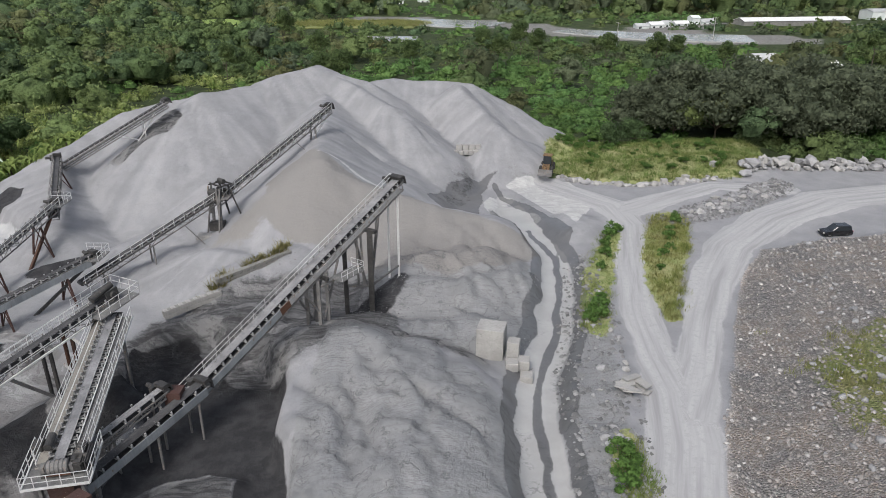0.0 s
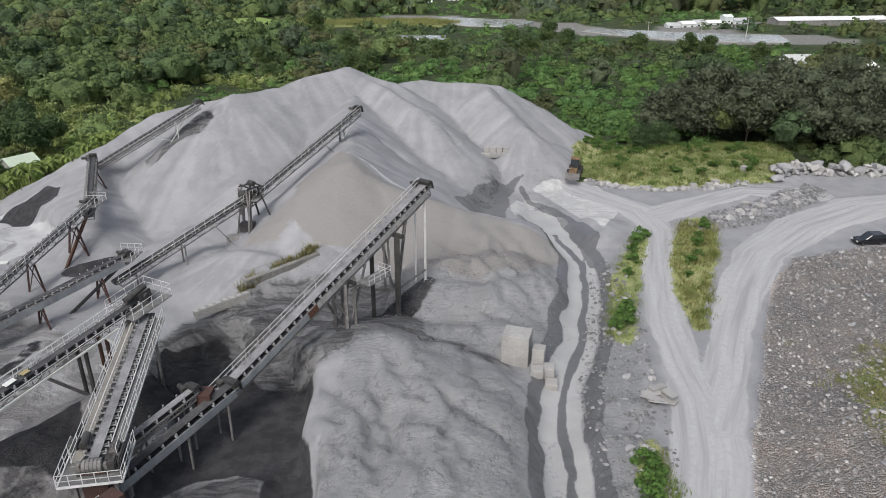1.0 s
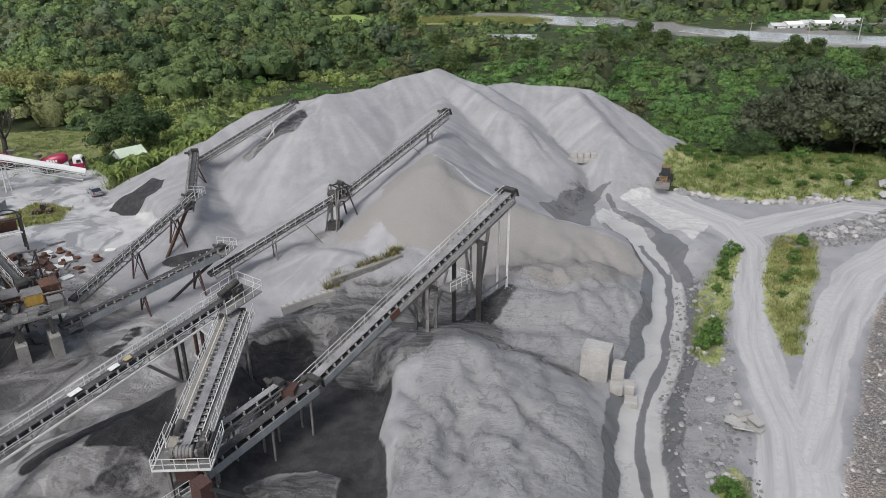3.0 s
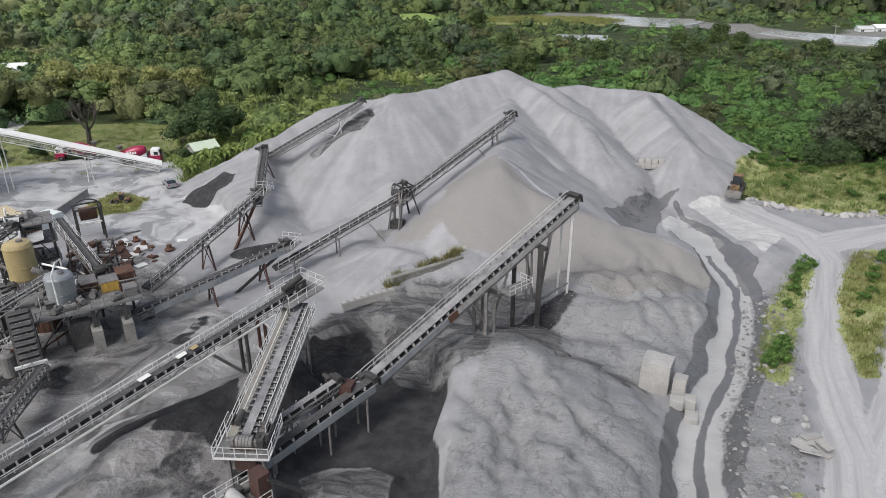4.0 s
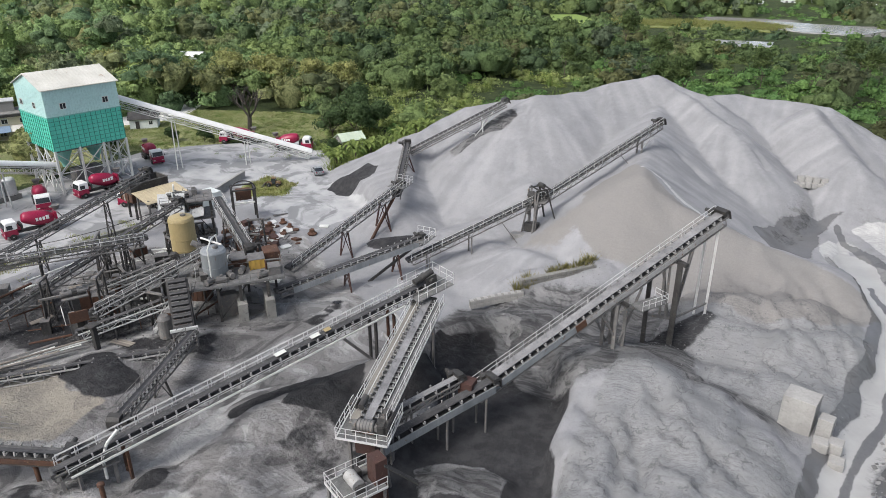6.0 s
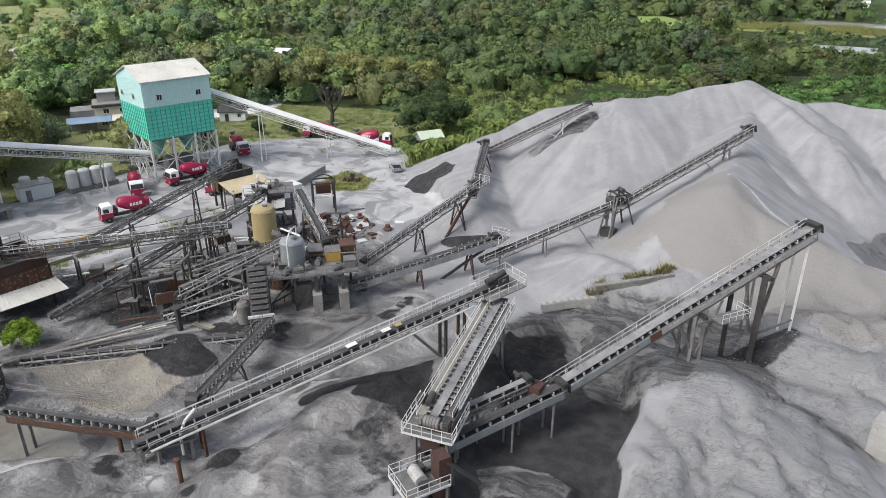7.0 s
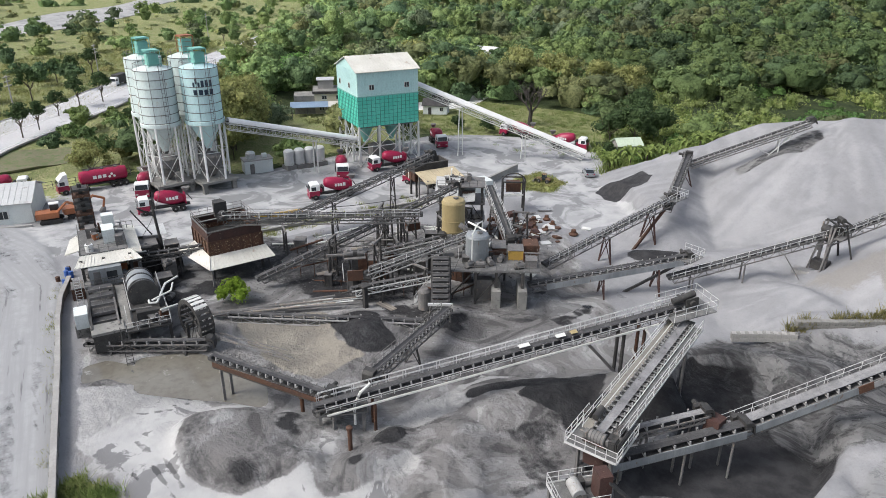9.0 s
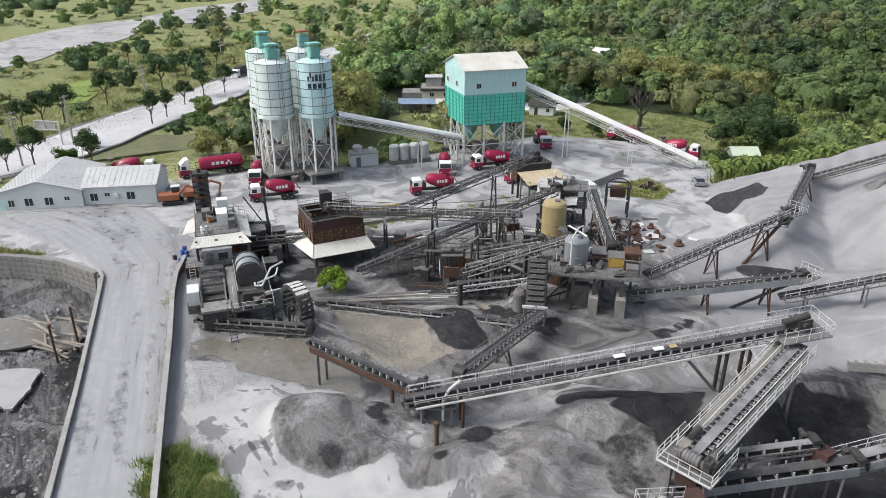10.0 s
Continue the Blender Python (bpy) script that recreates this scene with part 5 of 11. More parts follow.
bmesh.ops.bevel(bm, geom=bm.edges[:], offset=0.12, segments=2, affect="EDGES")
part("gearbox", bm, DARKSTEEL, c5)
bm = box(B(), -1.5, 1.85, -0.7, 0.7, 2.1, 0.35, m5)
bmesh.ops.bevel(bm, geom=bm.edges[:], offset=0.1, segments=2, affect="EDGES")
part("belt_guard", bm, DARKSTEEL, c5)
bm = box(B(), -2.5, -2.2, -0.5, -1.5, -1.5, 0.3, m5)
bmesh.ops.bevel(bm, geom=bm.edges[:], offset=0.05, segments=1, affect="EDGES")
part("switch_box", bm, DARKSTEEL, c5)
part("scraper_bar", beam(B(), m5 @ Vector((0.8, -0.9, -0.5)), m5 @ Vector((0.8, 0.9, -0.5)), 0.12), RUST, c5)
part("drop_chute", box(B(), -0.6, -0.9, -2.8, 1.0, 0.9, -0.96, m5), RUSTRED, c5, "red oxide drop chute")
for sg in (-1, 1):
    p = m5 @ Vector((-2.0, sg * 1.4, -0.95))
    post_leg(c5, p, None, 0.26, DUSTY)
    p = m5 @ Vector((0.8, sg * 1.4, -0.95))
    post_leg(c5, p, None, 0.26, DUSTY, sg * 0.4, 0.6)
for sg in (-1, 1):
    post_leg(c5, X5(1.2, sg * 0.7, -1.0), None, 0.24, DUSTY)
for sg in (-1, 1):
    part("cable_tray", beam(B(), X5(0.5, sg * 1.0, 0.28), X5(L5 - 1.5, sg * 1.0, 0.28), 0.08, 0.05), GALV, c5, "pale walkway edge")

# tail station: railed platform with a drum below the transfer conveyor
ts = thing("tail_station", (-26.9, 36.9, 0), "railed drive platform with a grey drum under the transfer conveyor", "platform")
TS = pose(-26.9, 36.9, 2.1, 0, 0, 62)
part("deck", box(B(), -2.0, -1.7, -0.12, 2.0, 1.7, 0.0, TS), GRATE, ts)
for a, b_ in (((-2.0, -1.7), (2.0, -1.7)), ((-2.0, 1.7), (2.0, 1.7)), ((-2.0, -1.7), (-2.0, 1.7))):
    p, q = TS @ Vector((*a, 0)), TS @ Vector((*b_, 0))
    handrail(ts, p, q, 1.1, 1.0, GALV)
    part("platform_edge", beam(B(), p, q, 0.10, 0.2), GALV, ts)
part("drum", tube(B(), TS @ Vector((-0.2, -0.8, 0.6)), TS @ Vector((-0.2, 0.8, 0.6)), 0.55, 22), SHEETGREY, ts, "pale worn drum")
part("shaft", tube(B(), TS @ Vector((-0.2, -1.2, 0.6)), TS @ Vector((-0.2, 1.3, 0.6)), 0.1, 10), ROLLER, ts)
for y_ in (-1.05, 1.05):
    part("bearing_stand", prism(B(), [(-0.6, y_ - 0.14), (0.3, y_ - 0.14), (0.3, y_ + 0.14), (-0.6, y_ + 0.14)], 0.0, 0.7, TS), DARKSTEEL, ts)
part("motor", tube(B(), TS @ Vector((0.7, 0.7, 0.45)), TS @ Vector((1.7, 0.7, 0.45)), 0.32, 14), DUSTY, ts)
part("gearbox", box(B(), 0.3, 0.35, 0.0, 0.75, 1.1, 0.85, TS), DARKSTEEL, ts)
part("rusty_column", box(B(), 1.2, -1.2, -2.4, 2.3, 0.2, 2.4, TS), RUSTRED, ts, "red oxide column below the chute")
part("plank", beam(B(), TS @ Vector((2.0, -1.2, 1.9)), TS @ Vector((4.6, -2.2, -0.6)), 0.5, 0.12), DARKSTEEL, ts, "dark leaning plank")
for x_, y_ in ((-1.8, -1.5), (1.8, -1.5), (-1.8, 1.5), (1.8, 1.5)):
    p = TS @ Vector((x_, y_, -0.12))
    part("leg", beam(B(), p, (p.x, p.y, ground_z(p.x, p.y) - 0.3), 0.22), DUSTY, ts)
part("tension_drum", tube(B(), m5 @ Vector((-2.6, -1.0, 0.35)), m5 @ Vector((-1.2, -1.0, 0.35)), 0.3, 14), DARKSTEEL, c5)

# conveyor to the transfer point: trestle, tube struts, head platform
for f_, mt in ((0.80, DARKSTEEL), (0.86, RUST)):
    for sg in (-1, 1):
        post_leg(c4, X4(L4 * f_, sg * 0.6, -1.1), None, 0.26, mt)
part("strut", beam(B(), X4(L4 * 0.70, -0.6, -1.1), X4(L4 * 0.80, -0.6, -1.1) - Vector((0, 0, 5.0)), 0.3), DUSTY, c4)
part("strut", tube(B(), X4(L4 * 0.86, -0.6, -1.0), X5(L5 * 0.35, 0.7, -0.9), 0.14, 10), SHEETGREY, c4, "pale tube strut")
part("strut", tube(B(), X4(L4 * 0.82, -0.6, -3.0), X5(L5 * 0.5, 0.7, -2.2), 0.12, 10), SHEETGREY, c4, "pale tube strut")
for f_ in (0.04, 0.14):
    for sg in (-1, 1):
        post_leg(c4, X4(L4 * f_, sg * 0.7, -1.1), None, 0.24, RUST if f_ > 0.1 else DUSTY)
hp4 = X4(L4, 0, 0)
m4 = Matrix((*[v for v in axes(X4(0, 0, 0), X4(1, 0, 0))],)).transposed().to_4x4()
m4.translation = hp4
part("head_platform", box(B(), -3.0, -1.9, -0.5, 1.8, 1.9, -0.42, m4), GRATE, c4)
for a, b_ in (((1.8, -1.9), (1.8, 1.9)), ((-3.0, 1.9), (1.8, 1.9)), ((-3.0, -1.9), (1.8, -1.9))):
    handrail(c4, m4 @ Vector((*a, -0.4)), m4 @ Vector((*b_, -0.4)), 1.3, 1.2, GALV)
bm = tube(B(), m4 @ Vector((-2.0, 0.05, 0.75)), m4 @ Vector((0.5, 0.05, 1.05)), 0.34, 14)
part("head_box", bm, DARKSTEEL, c4, "dark rolled head guard")
part("head_plate", box(B(), -0.9, -0.72, 0.15, 0.5, -0.60, 1.0, m4), DARKSTEEL, c4)
part("snub_drum", tube(B(), m4 @ Vector((-0.2, -1.0, 0.5)), m4 @ Vector((-0.2, 1.0, 0.5)), 0.3, 14), DARKSTEEL, c4)
for i, (f_, w_) in enumerate(((0.62, 0.7), (0.52, 0.8), (0.66, 0.5))):
    part("cover_sheet", beam(B(), X4(L4 * f_, 0.1, 0.36), X4(L4 * f_ + w_ * 1.4, 0.1, 0.36), 0.6, 0.05), PALESTEEL if i < 2 else TANKYEL, c4, "loose pale cover sheet")
handrail(c4, X4(0.5, 0.75, -0.2), X4(L4 - 3, 0.75, -0.2), 1.05, 1.7, GALV)

# conveyors on the heap
g0 = X2(L2 * 0.44, 0, 0)
for sg in (-1, 1):
    for dx_ in (-1.1, 1.3):
        foot = g0 + d2_ * dx_ * 1.6 + s2_ * sg * 1.5
        foot.z = ground_z(foot.x, foot.y) - 0.2
        part("gantry_leg", beam(B(), foot, g0 + d2_ * dx_ * 0.5 + s2_ * sg * 1.0 + Vector((0, 0, 1.3)), 0.2), DUSTY if dx_ < 0 else DARKSTEEL, c2)
    part("gantry_rail", beam(B(), g0 + d2_ * -1.0 + s2_ * sg * 1.05 + Vector((0, 0, 1.2)), g0 + d2_ * 1.2 + s2_ * sg * 1.05 + Vector((0, 0, 1.2)), 0.16), DARKSTEEL, c2)
    part("gantry_brace", beam(B(), g0 + d2_ * -1.4 + s2_ * sg * 1.3 + Vector((0, 0, -1.4)), g0 + d2_ * 1.0 + s2_ * sg * 1.05 + Vector((0, 0, 1.0)), 0.1), DUSTY, c2)
for dx_ in (-0.6, 0.4, 1.2):
    part("gantry_beam", beam(B(), g0 + d2_ * dx_ + s2_ * -1.3 + Vector((0, 0, 1.3)), g0 + d2_ * dx_ + s2_ * 1.3 + Vector((0, 0, 1.3)), 0.18), DARKSTEEL, c2)
part("hoist_motor", tube(B(), g0 + d2_ * 0.4 + s2_ * -0.7 + Vector((0, 0, 1.7)), g0 + d2_ * 0.4 + s2_ * 0.5 + Vector((0, 0, 1.7)), 0.32, 12), DARKSTEEL, c2)
for sg in (-1, 1):
    post_leg(c2, X2(L2 * 0.90, sg * 0.5, -1.0), None, 0.26, DUSTY)
    post_leg(c2, X2(L2 * 0.42, sg * 0.9, -0.6), None, 0.34, DUSTY, 0.0, -0.6)
    part("strut", beam(B(), X2(L2 * 0.97, sg * 0.5, -0.9), (X2(L2 * 0.90, sg * 0.5, 0).x, X2(L2 * 0.90, sg * 0.5, 0).y, 12.6), 0.12), GALV, c2)
    part("mast", beam(B(), X2(L2 * 0.40, sg * 1.0, -2.5), X2(L2 * 0.40, sg * 1.0, -2.5) + Vector((0, 0, 4.0)), 0.22), DUSTY, c2)
part("winch_platform", box(B(), -1.4, -1.4, -0.2, 1.4, 1.4, -0.05, Matrix.Translation(X2(L2 * 0.44, 0, -0.4))), DUSTY, c2)
part("winch_drum", tube(B(), X2(L2 * 0.46, -0.9, 0.9), X2(L2 * 0.46, 0.9, 0.9), 0.5, 14), DARKSTEEL, c2)
part("counterweight", box(B(), -1.0, -0.7, -0.5, 1.0, 0.7, 0.7, Matrix.Translation((X2(L2 * 0.42, 0, 0).x, X2(L2 * 0.42, 0, 0).y, ground_z(X2(L2 * 0.42, 0, 0).x, X2(L2 * 0.42, 0, 0).y) + 0.4))), DARKSTEEL, c2, "dark counterweight box")
part("skid_foot", box(B(), -1.6, -0.6, -0.4, 1.6, 0.6, 0.3, Matrix.Translation((X2(L2 * 0.40, 0.9, 0).x, X2(L2 * 0.40, 0.9, 0).y - 0.6, ground_z(X2(L2 * 0.40, 0.9, 0).x, X2(L2 * 0.40, 0.9, 0).y - 0.6)))), CONC, c2, "pale concrete foot")
part("stay", beam(B(), X2(L2 * 0.30, -0.6, -0.9), X2(L2 * 0.34, -2.0, -0.9) - Vector((0, 0, 3.6)), 0.1), DUSTY, c2)
for f_ in (0.06, 0.2):
    for sg in (-1, 1):
        post_leg(c2l, X2(L2 * f_, sg * 0.5, -0.9), None, 0.16, DUSTY)
part("stay", beam(B(), X2(L2 * 0.80, -0.6, -0.9), X2(L2 * 0.84, -1.2, -0.9) - Vector((0, 0, 2.6)), 0.1), DUSTY, c2)
for sg in (-1, 1):
    post_leg(c1, X1(L1 * 0.74, sg * 0.5, -0.9), None, 0.16, GALV)
    part("strut", beam(B(), X1(L1 * 0.86, sg * 0.5, -0.9), (X1(L1 * 0.70, 0, 0).x, X1(L1 * 0.70, sg * 0.5, 0).y, ground_z(X1(L1 * 0.70, 0, 0).x, X1(L1 * 0.70, 0, 0).y) - 0.2), 0.14), GALV, c1)
part("strut", beam(B(), X1(L1 * 0.52, -0.5, -0.9), (X1(L1 * 0.70, 0, 0).x, X1(L1 * 0.70, 0, 0).y, ground_z(X1(L1 * 0.70, 0, 0).x, X1(L1 * 0.70, 0, 0).y)), 0.14), GALV, c1)
for ob_, XX, LL in ((c1b, X1b, L1b), (c1c, X1c, L1c), (c6, X6, L6)):
    trestle(ob_, XX(LL * 0.80, 0, -1.0), None, 1.5, 1.0, XX(1, 0, 0) - XX(0, 0, 0), 0.2, RUSTRED)
for ob_, XX, LL in ((c1c, X1c, L1c), (c6, X6, L6)):
    trestle(ob_, XX(LL * 0.45, 0, -1.0), None, 1.2, 1.0, XX(1, 0, 0) - XX(0, 0, 0), 0.18, RUSTRED)
    hp_ = XX(LL, 0, -0.4)
    part("head_platform", box(B(), -1.6, -1.6, 0, 1.2, 1.6, 0.1, Matrix.Translation(hp_)), GRATE, ob_)
    handrail(ob_, hp_ + Vector((1.2, -1.6, 0.1)), hp_ + Vector((1.2, 1.6, 0.1)), 1.1, 1.1, GALV)
    handrail(ob_, hp_ + Vector((-1.6, 1.6, 0.1)), hp_ + Vector((1.2, 1.6, 0.1)), 1.1, 1.1, GALV)
d6, s6, n6 = axes(X6(0, 0, 0), X6(1, 0, 0))
part("side_sheet", beam(B(), X6(2.0, -0.68, -0.6), X6(L6 - 1.0, -0.68, -0.6), 0.06, 0.8, n6), TANKGREY, c6, "pale blue-grey side sheet")
part("raking_strut", beam(B(), X6(L6 * 0.9, -0.4, -1.0), X6(L6 * 0.55, 0.6, -1.0) - Vector((0, 0, 3.6)), 0.3), DARKSTEEL, c6)
part("raking_strut", beam(B(), X1c(L1c * 0.9, -0.4, -1.0), X1c(L1c * 0.68, 0.4, -1.0) - Vector((0, 0, 5.2)), 0.34), RUST, c1c)
for f_ in (0.1, 0.9):
    for sg in (-1, 1):
        post_leg(c7, X7(L7 * f_, sg * 0.6, -1.0), None, 0.26, DUSTY)
part("rust_side", beam(B(), X7(0.4, -0.68, -0.6), X7(L7 - 0.4, -0.68, -0.6), 0.06, 0.5, Vector((0, 0, 1))), RUST, c7, "rusty side plate")

# junction under the two conveyors
jn = thing("transfer_junction", (-49.0, 29.2, 0), "dark transfer frame where three conveyors meet", "frame")
JM = pose(-49.2, 29.0, 0, 0, 0, 60)
for x, y in ((-2, -1.6), (2, -1.6), (-2, 1.6), (2, 1.6)):
    part("leg", box(B(), x - 0.15, y - 0.15, -0.6, x + 0.15, y + 0.15, 2.5, JM), DUSTY if y < 0 else DARKSTEEL, jn)
part("deck", box(B(), -2.4, -2.0, 2.3, 2.4, 2.0, 2.45, JM), DUSTY, jn)
part("chute", box(B(), -1.2, -0.9, 2.45, 1.2, 1.2, 3.2, JM), DARKSTEEL, jn)
handrail(jn, JM @ Vector((-2.4, -2.0, 2.45)), JM @ Vector((2.4, -2.0, 2.45)), 1.05, 1.2, DUSTY)
part("bent_pipe", pipe(B(), [JM @ Vector(c) for c in ((1.2, -1.8, 1.0), (1.2, -1.9, 3.2), (1.8, -1.7, 4.4), (2.8, -1.2, 5.0))], 0.13), PALESTEEL, jn, "pale bent pipe")
for x, y in ((-45.0, 27.2), (-52.0, 26.4)):
    ob = thing("rusty_post", (x, y, 0), "rusty pipe post with a rounded head", "post", "rusty posts")
    part("column", tube(B(), (x, y, ground_z(x, y) - 0.4), (x, y, 2.6), 0.2, 10), RUST, ob)
    part("head", lathe(B(), (x, y, 2.6), [(0.3, 0), (0.3, 0.25), (0.1, 0.35)], 10), RUST, ob)

# ---- roads and water beyond the works ----
def ribbon(name, pts, material, label, category, dz=0.06, across=6, sub=10, kind="structure", deep=0.4):
    """A slab that follows the land along points (x, y, half width)."""
    q = []
    for i in range(len(pts) - 1):
        p0, p1, p2, p3 = (Vector(pts[max(0, min(len(pts) - 1, j))]) for j in (i - 1, i, i + 1, i + 2))
        for k in range(sub):
            t = k / sub
            q.append(0.5 * (2 * p1 + (p2 - p0) * t + (2 * p0 - 5 * p1 + 4 * p2 - p3) * t * t + (3 * p1 - p0 - 3 * p2 + p3) * t ** 3))
    q.append(Vector(pts[-1]))
    bm = B()
    rows = []
    for i, p in enumerate(q):
        a, c = q[max(0, i - 1)], q[min(len(q) - 1, i + 1)]
        d = Vector((c.x - a.x, c.y - a.y)).normalized()
        s = Vector((-d.y, d.x))
        row = []
        for k in range(across + 1):
            w = p.z * (2 * k / across - 1)
            row.append((p.x + s.x * w, p.y + s.y * w))
        z = height(np.array([r[0] for r in row]), np.array([r[1] for r in row]))
        zz = float(np.max(z)) + dz
        rows.append([bm.verts.new((r[0], r[1], zz)) for r in row])
    for a, c in zip(rows, rows[1:]):
        for k in range(across):
            bm.faces.new((a[k], c[k], c[k + 1], a[k + 1]))
    bmesh.ops.recalc_face_normals(bm, faces=bm.faces)
    bmesh.ops.solidify(bm, geom=bm.faces[:], thickness=deep)
    return whole(name, bm, material, label, category, kind=kind)


ASPHALT = surface("pale_worn_asphalt", (0.42, 0.42, 0.43), (0.48, 0.48, 0.485), 0.85, 0.0, 0.08, 2, (0.28, 0.28, 0.28), 0.6, 0.1)
SILT = surface("braided_river_silt", (0.29, 0.28, 0.27), (0.40, 0.39, 0.375), 0.5, 0.0, 0.03, 0.3, (0.17, 0.165, 0.16), 0.53, 0.1)
POND = surface("silty_pond_water", (0.30, 0.30, 0.295), (0.36, 0.36, 0.355), 0.15, 0.0, 0.05, 0.4, (0.2, 0.2, 0.19), 0.6, 0.02)
MARK = surface("road_paint", (0.7, 0.7, 0.68), (0.6, 0.6, 0.58), 0.8, 0.0, 0.5, 4)
ribbon("highway", HIGHWAY, ASPHALT, "pale grey two lane highway past the works", "road", 0.10)
for k_ in (-0.86, 0.0, 0.86):
    ribbon("highway_line", [(x + 0.75 * w * k_, y + 0.66 * w * k_, 0.12) for x, y, w in HIGHWAY], MARK, "white line along the highway", "road marking", 0.16, 1)
for sg in (-1, 1):
    ribbon("kerb", [(x + sg * 0.75 * (w + 0.3), y + sg * 0.66 * (w + 0.3), 0.2) for x, y, w in HIGHWAY], CONC, "pale concrete kerb along the highway", "kerb", 0.28, 1)
RIVERBED = [(-275, -70, 26), (-335, -12, 30), (-358, 14, 18), (-380, 28, 26), (-428, 56, 22), (-450, 90, 23), (-510, 140, 28), (-570, 190, 14), (-760, 330, 36)]
ribbon("water", RIVERBED, SILT, "pale silty river in a wide bed", "river", 0.35, 8)
for nm, pts in (("far", [(-24, 446, 9), (6, 420, 22), (30, 408, 16)]), ("mid", [(-36, 340, 8), (-12, 340, 9)]), ("east", [(62, 380, 9), (100, 352, 15), (146, 342, 15)])):
    ribbon("water", pts, POND, "still grey settling pond", "pond", 0.4, deep=5.0)
MUDWATER = surface("muddy_pond_water", (0.13, 0.12, 0.10), (0.18, 0.17, 0.145), 0.06, 0.0, 0.12, 1.0, (0.26, 0.25, 0.23), 0.6, 0.01)
bm = B()
shore = [(-77, 12), (-75, 20), (-71.5, 25), (-66, 27), (-59, 28), (-54.5, 25), (-60, 20.5), (-64, 17.5), (-68, 15), (-72, 10.5)]
vs = []
for p, q in zip(shore, shore[1:] + shore[:1]):
    for k in range(8):
        x, y = p[0] + (q[0] - p[0]) * k / 8, p[1] + (q[1] - p[1]) * k / 8
        vs.append(bm.verts.new((x + 3.0 * float(fbm(np.array([x]), np.array([y]), 5, 3, 181)[0]), y + 3.0 * float(fbm(np.array([x]), np.array([y]), 5, 3, 187)[0]), -0.42)))
bm.faces.new(vs[::-1])
bmesh.ops.recalc_face_normals(bm, faces=bm.faces)
bmesh.ops.solidify(bm, geom=bm.faces[:], thickness=0.3)
whole("water", bm, MUDWATER, "shallow brown muddy pond beside the washing plant", "pond", kind="structure")
for shore, z_, mt_, lb_ in ((PITPOND, -4.35, MUDWATER, "brown muddy water below the stone wall"), (SILTPOND, -4.4, POND, "pale silty pool in the pit")):
    bm = B()
    va = []
    for p, q in zip(shore, shore[1:] + shore[:1]):
        for k in range(8):
            x, y = p[0] + (q[0] - p[0]) * k / 8, p[1] + (q[1] - p[1]) * k / 8
            w_ = fbm(np.array([x, y]), np.array([y, x]), 4, 3, 191)
            va.append(bm.verts.new((x + 3.5 * float(w_[0]), y + 3.5 * float(w_[1]), z_)))
    bm.faces.new(va)
    bmesh.ops.recalc_face_normals(bm, faces=bm.faces)
    bmesh.ops.solidify(bm, geom=bm.faces[:], thickness=0.3)
    whole("water", bm, mt_, lb_, "pond", kind="structure")
ribbon("pavement", [(-158, 121, 4.5), (-152, 132, 6), (-157, 146, 5.5)], MARK, "bare pale concrete yard by the meadow", "pavement", 0.05, 4, 6)
FIELD = surface("yellow_green_crop", (0.17, 0.19, 0.05), (0.20, 0.21, 0.07), 0.9, 0.0, 0.15, 2, (0.13, 0.16, 0.04), 0.5, 0.6)
LAWN = surface("bright_grass_field", (0.16, 0.24, 0.045), (0.19, 0.26, 0.06), 0.9, 0.0, 0.1, 2, None, bump=0.4)
PLOT = surface("dug_garden_soil", (0.12, 0.12, 0.06), (0.15, 0.14, 0.085), 0.95, 0.0, 0.2, 3, (0.09, 0.12, 0.04), 0.5, 0.6)
ribbon("field", [(-90, 392, 13), (-54, 408, 22), (-20, 415, 24)], FIELD, "yellow green crop field among the woods", "field", 0.5)
CROP = [(-100, 385), (-60, 392), (-20, 398), (-6, 420), (-24, 436), (-62, 428), (-102, 404)]
ribbon("field", [(-132, 425, 8), (-118, 398, 11), (-108, 372, 8)], LAWN, "bright green grass clearing", "field", 1.0)
ribbon("field", [(-226, 12, 7), (-246, 18, 9), (-262, 30, 5)], LAWN, "bright green grass patch near the road", "field", 0.3)
ribbon("field", [(-164, 10, 5), (-167, 24, 8), (-166, 39, 6)], PLOT, "fenced garden plot with rows", "field", 0.08)

# ---- leaves ----
rng = np.random.default_rng(7)


def leaf_tris(centre, radius, k, size, up=-0.35, squash=0.85, jit=0.5):
    """k pointed leaf sprays on each of the lumps; returns corners (n, 3, 3)."""
    centre, radius = np.repeat(centre, k, 0), np.repeat(radius, k, 0)
    m = len(centre)
    z = rng.uniform(up, 1, m)
    a = rng.uniform(0, 2 * np.pi, m)
    r = np.sqrt(np.clip(1 - z * z, 0, 1))
    d = np.stack([r * np.cos(a), r * np.sin(a), z], 1)
    p = centre + d * radius[:, None] * rng.uniform(0.92, 1.20, (m, 1)) * np.array([1, 1, squash])
    nrm = d + rng.normal(0, jit, (m, 3)) + [0, 0, 0.1]
    nrm /= np.linalg.norm(nrm, axis=1)[:, None]
    t = np.cross(nrm, rng.normal(0, 1, (m, 3)))
    t /= np.linalg.norm(t, axis=1)[:, None] + 1e-9
    u = np.cross(nrm, t)
    sz = (size if np.ndim(size) == 0 else np.repeat(size, k)) * rng.uniform(0.6, 1.3, m)
    t, u = t * sz[:, None] * 0.8, u * sz[:, None] * 0.5 * rng.uniform(0.6, 1.0, (m, 1))
    return np.stack([p - t * 0.5 - u, p - t * 0.5 + u, p + t * 0.7], 1)


